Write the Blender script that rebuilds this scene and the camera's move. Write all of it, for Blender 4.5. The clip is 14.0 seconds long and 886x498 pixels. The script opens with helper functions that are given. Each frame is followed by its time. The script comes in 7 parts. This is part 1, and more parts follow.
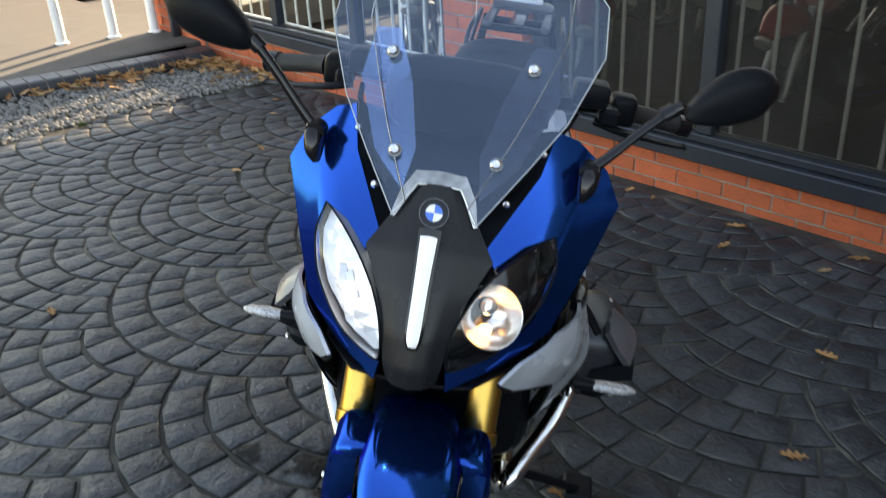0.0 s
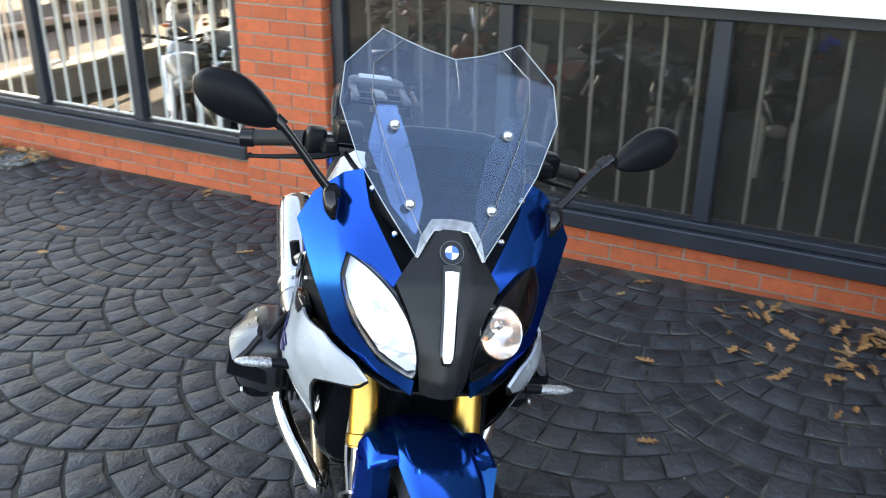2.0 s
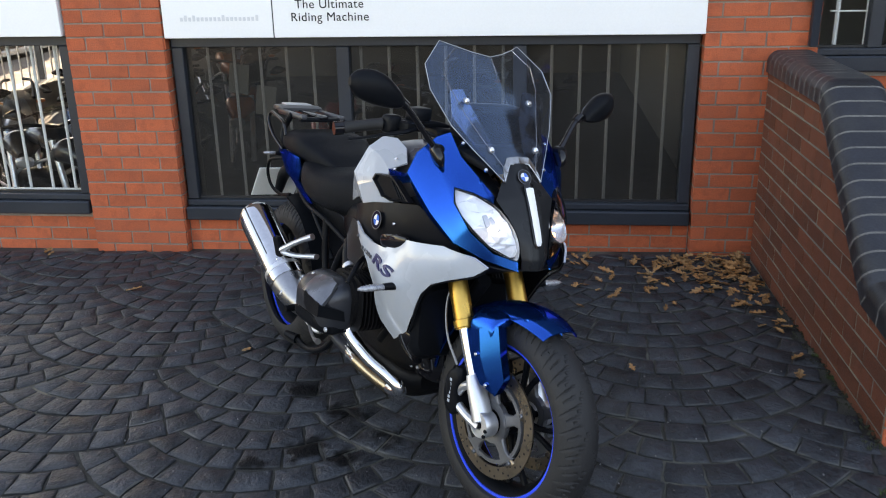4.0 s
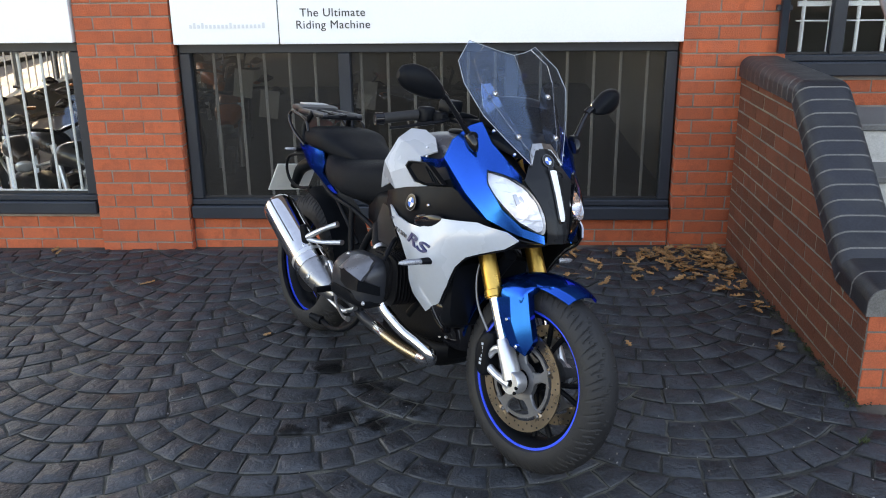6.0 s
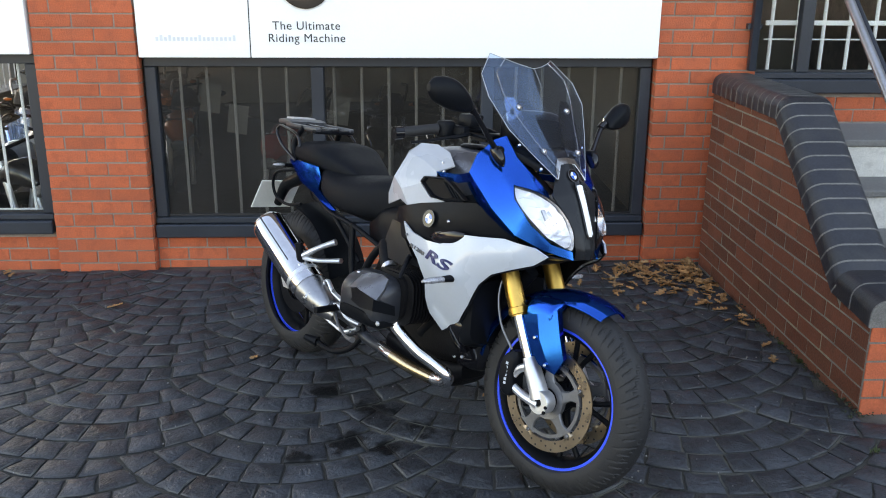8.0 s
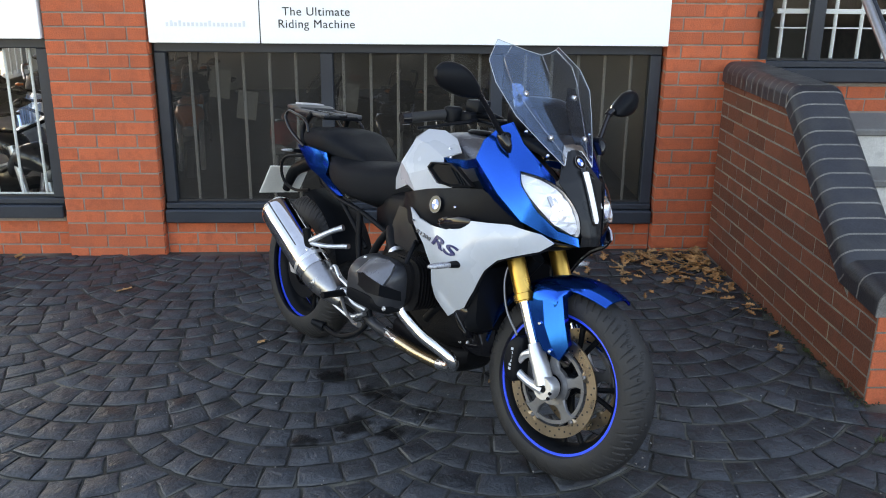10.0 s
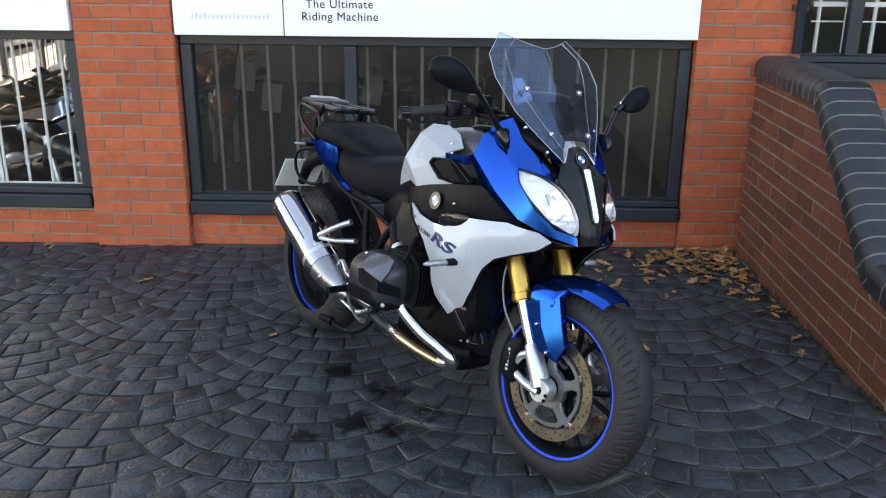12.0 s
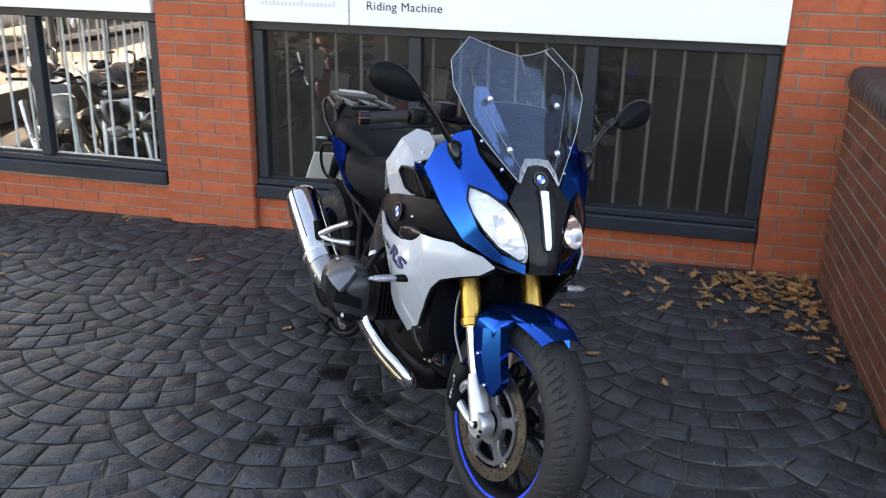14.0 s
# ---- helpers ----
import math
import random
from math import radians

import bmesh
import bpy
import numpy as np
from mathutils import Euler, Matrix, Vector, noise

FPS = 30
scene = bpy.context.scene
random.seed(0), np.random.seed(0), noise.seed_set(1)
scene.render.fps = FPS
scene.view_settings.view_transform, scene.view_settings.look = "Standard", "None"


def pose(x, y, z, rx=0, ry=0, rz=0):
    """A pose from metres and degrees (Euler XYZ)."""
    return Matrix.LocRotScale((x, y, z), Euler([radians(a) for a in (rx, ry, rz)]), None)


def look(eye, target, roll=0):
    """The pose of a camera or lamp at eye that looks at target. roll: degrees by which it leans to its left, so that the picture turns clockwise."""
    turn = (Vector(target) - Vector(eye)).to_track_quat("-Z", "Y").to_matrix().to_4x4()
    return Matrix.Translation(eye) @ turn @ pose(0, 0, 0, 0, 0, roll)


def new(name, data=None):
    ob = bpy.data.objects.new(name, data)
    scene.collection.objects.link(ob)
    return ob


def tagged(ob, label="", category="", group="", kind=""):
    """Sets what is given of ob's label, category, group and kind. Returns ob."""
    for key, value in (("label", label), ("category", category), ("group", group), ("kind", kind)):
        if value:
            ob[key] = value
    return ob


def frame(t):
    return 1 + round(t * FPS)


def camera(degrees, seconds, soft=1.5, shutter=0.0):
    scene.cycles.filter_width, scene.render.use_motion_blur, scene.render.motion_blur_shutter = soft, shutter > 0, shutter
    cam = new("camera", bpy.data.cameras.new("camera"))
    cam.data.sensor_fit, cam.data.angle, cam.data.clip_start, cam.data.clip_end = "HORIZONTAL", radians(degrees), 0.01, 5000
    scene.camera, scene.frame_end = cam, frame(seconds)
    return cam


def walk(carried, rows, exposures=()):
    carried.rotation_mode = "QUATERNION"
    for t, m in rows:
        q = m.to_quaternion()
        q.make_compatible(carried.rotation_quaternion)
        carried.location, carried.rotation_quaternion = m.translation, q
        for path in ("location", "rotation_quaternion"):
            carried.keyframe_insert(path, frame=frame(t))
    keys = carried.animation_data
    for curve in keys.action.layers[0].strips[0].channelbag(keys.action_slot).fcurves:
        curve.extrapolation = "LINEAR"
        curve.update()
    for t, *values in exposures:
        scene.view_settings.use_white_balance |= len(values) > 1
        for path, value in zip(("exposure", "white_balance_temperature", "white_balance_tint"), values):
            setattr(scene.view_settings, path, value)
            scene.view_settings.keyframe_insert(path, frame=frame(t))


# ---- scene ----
cam = camera(52.8, 14.0, soft=1.0, shutter=0.4)
METRES, EYE, TILT, LEAN, TURN = 3.67, 1.545, 0.0, 0.0, 48.4
ROWS = [
    (0.0, 0.0, 0.0, 0.0, -1.41, -26.86, 2.78),
    (0.5, -0.0203, -0.0433, -0.0021, -3.85, -27.95, 0.56),
    (1.0, -0.0302, -0.0712, 0.0064, -3.65, -26.5, -0.1),
    (1.5, -0.067, -0.0658, 0.0142, -8.0, -24.66, -0.17),
    (2.0, -0.1399, -0.0523, 0.0253, -19.76, -23.06, -0.13),
    (2.5, -0.2229, -0.0754, 0.0293, -26.99, -23.03, 1.89),
    (3.0, -0.3133, -0.0795, 0.0315, -34.46, -18.49, 0.39),
    (3.5, -0.4064, -0.0808, 0.0282, -39.22, -18.74, 0.16),
    (4.0, -0.4758, -0.1141, 0.024, -42.63, -19.29, 1.06),
    (6.5, -0.5845, -0.1277, 0.0207, -45.56, -18.04, 0.59),
    (7.0, -0.5877, -0.1277, 0.021, -45.0, -17.57, 0.41),
    (7.5, -0.6006, -0.0905, 0.0173, -48.97, -16.88, 0.4),
    (8.0, -0.621, -0.0543, 0.0146, -50.52, -17.28, -0.31),
    (10.5, -0.6207, -0.0595, 0.0129, -49.68, -18.06, -0.56),
    (11.0, -0.6182, -0.0579, 0.0128, -49.84, -18.17, -0.52),
    (11.5, -0.6118, -0.0539, 0.0116, -49.52, -18.36, -0.31),
    (12.0, -0.5829, -0.0827, 0.0128, -46.42, -18.49, -0.42),
    (12.5, -0.544, -0.1181, 0.0172, -43.56, -19.13, -0.81),
    (13.0, -0.4958, -0.115, 0.0183, -42.52, -19.58, -1.56),
    (13.5, -0.4564, -0.1203, 0.0219, -39.64, -20.66, -0.33),
    (14.0, -0.4228, -0.1564, 0.0259, -34.86, -19.71, -1.17),
]
walk(cam, [(t, pose(0, 0, EYE, TILT, LEAN, TURN) @ pose(METRES * x, METRES * y, METRES * z, 90 + pitch, roll, yaw)) for t, x, y, z, yaw, pitch, roll in ROWS],
     exposures=[(t, e, k, g) for t, e, k, g in ((0.0, 2.60, 9900, 14), (0.5, 3.29, 10000, 14), (1.0, 3.27, 9950, 14), (1.5, 3.17, 9500, 14), (2.0, 3.14, 9150, 15), (2.5, 3.10, 9150, 17), (3.0, 2.66, 9100, 20), (3.5, 2.46, 9150, 20), (4.0, 2.40, 9050, 20), (6.5, 2.63, 9000, 20), (8.0, 2.67, 9000, 18), (10.5, 2.66, 8950, 18), (13.0, 2.57, 8950, 20), (14.0, 2.60, 8900, 20))])# ---- light: open shade, the sun stands behind the building ----
SUN_AZ, SUN_EL = radians(108), radians(22)          # azimuth counted from +x towards +y
world = bpy.data.worlds.new("world")
scene.world = world
world.use_nodes = True
wn = world.node_tree
sky = wn.nodes.new("ShaderNodeTexSky")
sky.sky_type, sky.sun_disc = "NISHITA", False
sky.sun_elevation, sky.sun_rotation = SUN_EL, radians(90) - SUN_AZ
sky.air_density, sky.dust_density, sky.ozone_density = 1.0, 0.8, 1.0
wn.links.new(sky.outputs[0], wn.nodes["Background"].inputs[0])
wn.nodes["Background"].inputs[1].default_value = 0.15
sun_data = bpy.data.lights.new("sun", "SUN")
sun_data.energy, sun_data.angle, sun_data.color = 4.0, radians(0.5), (1.0, 0.93, 0.82)
sun = new("sun", sun_data)
sun.matrix_world = look((0, 0, 0), (-math.cos(SUN_AZ) * math.cos(SUN_EL), -math.sin(SUN_AZ) * math.cos(SUN_EL), -math.sin(SUN_EL)))
sun.location = (-20, 20, 20)


# ---- materials ----
def material(name, base, rough=0.5, metal=0.0, var=0.15, scale=6.0, bump=0.0, fine=90.0, coat=0.0, rand=0.0, tint=None, tint_scale=2.0, tint_amount=0.5, islands=0.0, spec=0.5, oil=None, ripple=0.0):
    """A surface with colour that varies at two scales, fine relief and, for pieces, a shade of its own."""
    m = bpy.data.materials.new(name)
    m.use_nodes = True
    nt = m.node_tree
    n, link = nt.nodes, nt.links.new
    bsdf = n["Principled BSDF"]
    geo = n.new("ShaderNodeNewGeometry")
    bsdf.inputs["Metallic"].default_value = metal
    bsdf.inputs["Coat Weight"].default_value = coat
    bsdf.inputs["Coat Roughness"].default_value = 0.04
    bsdf.inputs["Specular IOR Level"].default_value = spec
    big = n.new("ShaderNodeTexNoise")
    big.inputs["Scale"].default_value, big.inputs["Detail"].default_value = scale, 5
    small = n.new("ShaderNodeTexNoise")
    small.inputs["Scale"].default_value, small.inputs["Detail"].default_value = fine, 4
    link(geo.outputs["Position"], big.inputs["Vector"])
    link(geo.outputs["Position"], small.inputs["Vector"])
    add = n.new("ShaderNodeMath")
    add.operation = "ADD"
    link(big.outputs[0], add.inputs[0])
    link(small.outputs[0], add.inputs[1])
    last = add.outputs[0]
    for amount, source in ((rand, "object"), (islands, "island")):
        if amount:
            ran = n.new("ShaderNodeObjectInfo").outputs["Random"] if source == "object" else geo.outputs["Random Per Island"]
            mul = n.new("ShaderNodeMath")
            mul.operation = "MULTIPLY_ADD"
            mul.inputs[1].default_value = amount
            link(ran, mul.inputs[0])
            link(last, mul.inputs[2])
            off = n.new("ShaderNodeMath")
            off.operation = "SUBTRACT"
            off.inputs[1].default_value = amount / 2
            link(mul.outputs[0], off.inputs[0])
            last = off.outputs[0]
    mapr = n.new("ShaderNodeMapRange")
    mapr.inputs["From Min"].default_value, mapr.inputs["From Max"].default_value = 0.55, 1.45
    mapr.inputs["To Min"].default_value, mapr.inputs["To Max"].default_value = 1 - var, 1 + var
    link(last, mapr.inputs["Value"])
    hue = n.new("ShaderNodeHueSaturation")
    hue.inputs["Color"].default_value = (*base, 1)
    link(mapr.outputs[0], hue.inputs["Value"])
    colour = hue.outputs[0]
    if tint:
        spot = n.new("ShaderNodeTexNoise")
        spot.inputs["Scale"].default_value, spot.inputs["Detail"].default_value = tint_scale, 6
        link(geo.outputs["Position"], spot.inputs["Vector"])
        ramp = n.new("ShaderNodeMapRange")
        ramp.inputs["From Min"].default_value, ramp.inputs["From Max"].default_value = 0.5, 0.68
        ramp.inputs["To Max"].default_value = tint_amount
        link(spot.outputs[0], ramp.inputs["Value"])
        mix = n.new("ShaderNodeMix")
        mix.data_type = "RGBA"
        link(ramp.outputs[0], mix.inputs["Factor"])
        link(colour, mix.inputs["A"])
        mix.inputs["B"].default_value = (*tint, 1)
        colour = mix.outputs["Result"]
    if oil:
        # dark drips round a few places, broken up by noise
        level = n.new("ShaderNodeVectorMath")
        level.operation = "MULTIPLY"
        level.inputs[1].default_value = (1, 1, 0)
        link(geo.outputs["Position"], level.inputs[0])
        blot = n.new("ShaderNodeTexNoise")
        blot.inputs["Scale"].default_value, blot.inputs["Detail"].default_value = 16.0, 6
        link(geo.outputs["Position"], blot.inputs["Vector"])
        most = None
        for x, y, r in oil:
            away = n.new("ShaderNodeVectorMath")
            away.operation = "DISTANCE"
            link(level.outputs[0], away.inputs[0])
            away.inputs[1].default_value = (x, y, 0)
            near_by = n.new("ShaderNodeMapRange")
            near_by.inputs["From Min"].default_value, near_by.inputs["From Max"].default_value = r * 0.2, r * 1.8
            near_by.inputs["To Min"].default_value, near_by.inputs["To Max"].default_value = 0.22, -0.30
            link(away.outputs["Value"], near_by.inputs["Value"])
            if most:
                top = n.new("ShaderNodeMath")
                top.operation = "MAXIMUM"
                link(most, top.inputs[0])
                link(near_by.outputs[0], top.inputs[1])
                most = top.outputs[0]
            else:
                most = near_by.outputs[0]
        both = n.new("ShaderNodeMath")
        link(most, both.inputs[0])
        link(blot.outputs[0], both.inputs[1])
        edge_of = n.new("ShaderNodeMapRange")
        edge_of.inputs["From Min"].default_value, edge_of.inputs["From Max"].default_value = 0.48, 0.66
        edge_of.inputs["To Max"].default_value = 0.88
        link(both.outputs[0], edge_of.inputs["Value"])
        mix2 = n.new("ShaderNodeMix")
        mix2.data_type = "RGBA"
        link(edge_of.outputs[0], mix2.inputs["Factor"])
        link(colour, mix2.inputs["A"])
        mix2.inputs["B"].default_value = (0.006, 0.006, 0.006, 1)
        dull = n.new("ShaderNodeMapRange")
        dull.inputs["To Min"].default_value, dull.inputs["To Max"].default_value = spec, spec * 0.15
        link(edge_of.outputs[0], dull.inputs["Value"])
        link(dull.outputs[0], bsdf.inputs["Specular IOR Level"])
        colour = mix2.outputs["Result"]
    link(colour, bsdf.inputs["Base Color"])
    rr = n.new("ShaderNodeMapRange")
    rr.inputs["From Min"].default_value, rr.inputs["From Max"].default_value = 0.3, 0.7
    rr.inputs["To Min"].default_value, rr.inputs["To Max"].default_value = max(rough * 0.85, 0.01), min(rough * 1.15, 1)
    link(big.outputs[0], rr.inputs["Value"])
    link(rr.outputs[0], bsdf.inputs["Roughness"])
    if bump:
        bn = n.new("ShaderNodeBump")
        bn.inputs["Strength"].default_value, bn.inputs["Distance"].default_value = min(bump, 1), 0.004
        link(small.outputs[0], bn.inputs["Height"])
        last_normal = bn.outputs[0]
        if ripple:
            # hand-sized waves of a riven slate face
            wave = n.new("ShaderNodeTexNoise")
            wave.inputs["Scale"].default_value, wave.inputs["Detail"].default_value, wave.inputs["Distortion"].default_value = 17.0, 3, 1.2
            link(geo.outputs["Position"], wave.inputs["Vector"])
            bw = n.new("ShaderNodeBump")
            bw.inputs["Strength"].default_value, bw.inputs["Distance"].default_value = ripple, 0.012
            link(wave.outputs[0], bw.inputs["Height"])
            link(last_normal, bw.inputs["Normal"])
            last_normal = bw.outputs[0]
        link(last_normal, bsdf.inputs["Normal"])
    return m


def glass(name, tint, gloss=0.03, ior=1.5, extra=0.0, dust=0.0, dust_colour=(0.5, 0.46, 0.42)):
    """Thin clear sheet: it lets light through and mirrors by Fresnel."""
    m = bpy.data.materials.new(name)
    m.use_nodes = True
    nt = m.node_tree
    n, link = nt.nodes, nt.links.new
    out = n["Material Output"]
    n.remove(n["Principled BSDF"])
    clear, shine, mix = n.new("ShaderNodeBsdfTransparent"), n.new("ShaderNodeBsdfGlossy"), n.new("ShaderNodeMixShader")
    facing = n.new("ShaderNodeLayerWeight")
    facing.inputs[0].default_value = 0.5
    clear.inputs[0].default_value = (*tint, 1)
    shine.inputs["Roughness"].default_value = gloss
    fifth = n.new("ShaderNodeMath")
    fifth.operation, fifth.inputs[1].default_value = "POWER", 5.0
    link(facing.outputs["Facing"], fifth.inputs[0])
    f0 = ((ior - 1) / (ior + 1)) ** 2
    plus = n.new("ShaderNodeMath")
    plus.operation, plus.use_clamp = "MULTIPLY_ADD", True
    plus.inputs[1].default_value, plus.inputs[2].default_value = 1 - f0, f0 + extra
    link(fifth.outputs[0], plus.inputs[0])
    link(plus.outputs[0], mix.inputs[0])
    link(clear.outputs[0], mix.inputs[1])
    link(shine.outputs[0], mix.inputs[2])
    surface = mix.outputs[0]
    if dust:
        film, cover = n.new("ShaderNodeBsdfDiffuse"), n.new("ShaderNodeMixShader")
        film.inputs[0].default_value = (*dust_colour, 1)
        smear, reach = n.new("ShaderNodeTexNoise"), n.new("ShaderNodeMapRange")
        place = n.new("ShaderNodeNewGeometry")
        smear.inputs["Scale"].default_value, smear.inputs["Detail"].default_value = 2.2, 5
        reach.inputs["From Min"].default_value, reach.inputs["From Max"].default_value = 0.3, 0.7
        reach.inputs["To Min"].default_value, reach.inputs["To Max"].default_value = dust * 0.7, dust * 1.3
        link(place.outputs["Position"], smear.inputs["Vector"])
        link(smear.outputs[0], reach.inputs["Value"])
        link(reach.outputs[0], cover.inputs[0])
        link(surface, cover.inputs[1])
        link(film.outputs[0], cover.inputs[2])
        surface = cover.outputs[0]
    link(surface, out.inputs["Surface"])
    return m


def glow(name, colour, strength):
    m = bpy.data.materials.new(name)
    m.use_nodes = True
    b = m.node_tree.nodes["Principled BSDF"]
    b.inputs["Base Color"].default_value = (*colour, 1)
    b.inputs["Emission Color"].default_value = (*colour, 1)
    b.inputs["Emission Strength"].default_value = strength
    return m


BRICK = material("orange_brick", (0.51, 0.112, 0.046), 0.85, var=0.26, scale=11, bump=0.8, fine=140, rand=0.42, tint=(0.30, 0.07, 0.035), tint_scale=22, tint_amount=0.5)
# step wall brick and mortar: side's shade darkens the base colour, blotches are dirt
BRICK_SHADED = material("shaded_dirty_brick", (0.160, 0.045, 0.021), 0.88, var=0.36, scale=9, bump=0.9, fine=120, rand=0.6, tint=(0.090, 0.045, 0.028), tint_scale=9, tint_amount=0.45)
SHADED_DIRTY_MORTAR = material("shaded_dirty_mortar", (0.19, 0.172, 0.145), 0.95, var=0.5, scale=7, bump=0.7, fine=200, tint=(0.36, 0.31, 0.19), tint_scale=5, tint_amount=0.6)
MORTAR = material("mortar", (0.27, 0.23, 0.195), 0.95, var=0.45, scale=10, bump=0.6, fine=200)
BLUE_BRICK = material("engineering_brick", (0.020, 0.022, 0.028), 0.45, var=0.45, scale=9, bump=0.25, fine=120, rand=0.5, tint=(0.045, 0.045, 0.043), tint_scale=7, tint_amount=0.4)
# dark brown for unseen building walls, tames orange reflections on the motorcycle
BROWN_UNSEEN = material("unseen_wall_brown", (0.13, 0.09, 0.075), 0.9, var=0.4, scale=1.5, bump=0.4, fine=40)
# grey of the added yard walls, keeps brown out of reflections
GREY_UNSEEN = material("unseen_wall_grey", (0.105, 0.115, 0.13), 0.9, var=0.35, scale=1.5, bump=0.4, fine=40)
PALE_MORTAR = material("pale_mortar", (0.15, 0.145, 0.135), 0.95, var=0.5, scale=14, bump=0.6, fine=180)
DRIPS = ((-1.49, 1.17, 0.11), (-1.30, 1.01, 0.09), (-1.58, 0.93, 0.09), (-1.70, 1.36, 0.08), (-1.46, 0.88, 0.06), (-1.75, 0.85, 0.06))
SETT = material("paving_sett", (0.0360, 0.0415, 0.0480), 0.50, var=0.8, scale=9, bump=1.0, fine=95, rand=0.38, tint=(0.056, 0.058, 0.063), tint_scale=2.2, tint_amount=0.6, oil=DRIPS, ripple=0.9, spec=0.30)
SETT_REST = material("paving_sett_rest", (0.0360, 0.0415, 0.0480), 0.50, var=0.8, scale=9, bump=1.0, fine=95, islands=0.38, tint=(0.056, 0.058, 0.063), tint_scale=2.2, tint_amount=0.6, oil=DRIPS, ripple=0.9, spec=0.30)
SETT_EDGE = material("dirty_sett_side", (0.022, 0.024, 0.026), 0.8, var=0.7, scale=14, bump=0.8, fine=150, tint=(0.07, 0.07, 0.055), tint_scale=11, tint_amount=0.6, oil=DRIPS, spec=0.4)
SETT_WORN = material("worn_sett_shoulder", (0.036, 0.040, 0.045), 0.55, var=0.8, scale=9, bump=0.9, fine=120, tint=(0.14, 0.14, 0.125), tint_scale=6, tint_amount=0.6, oil=DRIPS, spec=0.35)
JOINT = material("joint_earth", (0.042, 0.041, 0.035), 0.95, var=0.85, scale=14, bump=0.9, fine=260, tint=(0.18, 0.175, 0.14), tint_scale=3.2, tint_amount=0.8)
ASPHALT = material("asphalt", (0.058, 0.053, 0.048), 0.9, var=0.2, scale=3, bump=0.5, fine=150)
CONCRETE = material("concrete", (0.34, 0.33, 0.31), 0.9, var=0.2, scale=5, bump=0.4, fine=120, tint=(0.16, 0.155, 0.14), tint_scale=4, tint_amount=0.5)
RISER = material("pale_riser", (0.62, 0.60, 0.55), 0.9, var=0.2, scale=8, bump=0.4, fine=150, tint=(0.42, 0.40, 0.36), tint_scale=30, tint_amount=0.5)
TREAD = material("worn_tread", (0.17, 0.165, 0.155), 0.8, var=0.3, scale=6, bump=0.4, fine=120)
FRAME = material("window_paint", (0.020, 0.026, 0.036), 0.38, var=0.2, scale=4)
SIGN_WHITE = material("sign_white", (0.90, 0.90, 0.89), 0.35, var=0.03, scale=2)
BAR_WHITE = material("bar_white", (0.80, 0.80, 0.79), 0.4, var=0.06)
INK = material("ink", (0.012, 0.012, 0.014), 0.5, var=0.05)
PALE_INK = material("pale_ink", (0.68, 0.69, 0.70), 0.5, var=0.05)
SIGN_BLUE = material("sign_blue", (0.03, 0.24, 0.62), 0.3, var=0.05)
RING = material("dark_ring", (0.08, 0.065, 0.055), 0.3, metal=0.5, var=0.1)
PLASTER = material("plaster", (0.30, 0.29, 0.265), 0.9, var=0.1, scale=2)
DARK_FLOOR = material("showroom_floor", (0.05, 0.05, 0.052), 0.35, var=0.2, scale=3)
STEEL = material("rail_steel", (0.42, 0.43, 0.44), 0.32, metal=0.9, var=0.15)
LEAF = material("dry_leaf", (0.37, 0.185, 0.072), 0.8, var=0.35, scale=20, bump=0.5, fine=200, rand=0.9, tint=(0.40, 0.29, 0.16), tint_scale=9, tint_amount=0.6)
LEAF_REST = material("dry_leaf_rest", (0.35, 0.17, 0.064), 0.8, var=0.35, scale=20, bump=0.5, fine=200, islands=0.9, tint=(0.40, 0.29, 0.16), tint_scale=9, tint_amount=0.6)
STONE = material("gravel_stone", (0.20, 0.195, 0.19), 0.85, var=0.35, scale=12, bump=0.4, fine=150, islands=1.0, tint=(0.26, 0.235, 0.20), tint_scale=9, tint_amount=0.6)
PANE = glass("window_glass", (0.56, 0.55, 0.53), 0.02, 1.5, 0.0, 0.024)
PANE_CLEAR = glass("clear_window_glass", (0.93, 0.94, 0.93), 0.02, 1.35)
MOSS = material("moss", (0.05, 0.075, 0.02), 0.95, var=0.4, scale=30, bump=0.8, fine=220)


# ---- mesh tools ----
def mesh_of(bm, name, mat, smooth=False):
    me = bpy.data.meshes.new(name)
    bmesh.ops.recalc_face_normals(bm, faces=bm.faces)
    bm.to_mesh(me)
    bm.free()
    me.materials.append(mat)
    if smooth:
        me.shade_smooth()
        me.set_sharp_from_angle(angle=radians(35))
    return me


def thing(name, bm, mat, label, category, kind="", group="", smooth=False, at=None):
    ob = new(name, mesh_of(bm, name, mat, smooth) if bm else None)
    if at is not None:
        ob.matrix_basis = at
    return tagged(ob, label, category, group, kind)


def part(name, bm, mat, parent, label="", smooth=True, at=None):
    me = bm if isinstance(bm, bpy.types.Mesh) else mesh_of(bm, name, mat, smooth)
    ob = new(name, me)
    ob.parent = parent
    if at is not None:
        ob.matrix_basis = at
    return tagged(ob, label)


def box(bm, x0, x1, y0, y1, z0, z1, bevel=0.0, seg=1):
    made = bmesh.ops.create_cube(bm, size=1.0)["verts"]
    for v in made:
        v.co = Vector((x0 + (v.co.x + 0.5) * (x1 - x0), y0 + (v.co.y + 0.5) * (y1 - y0), z0 + (v.co.z + 0.5) * (z1 - z0)))
    if bevel:
        edges = list({e for v in made for e in v.link_edges})
        bmesh.ops.bevel(bm, geom=edges, offset=bevel, segments=seg, affect="EDGES", profile=0.5)
    return made


def slab(*args, **kw):
    bm = bmesh.new()
    box(bm, *args, **kw)
    return bm


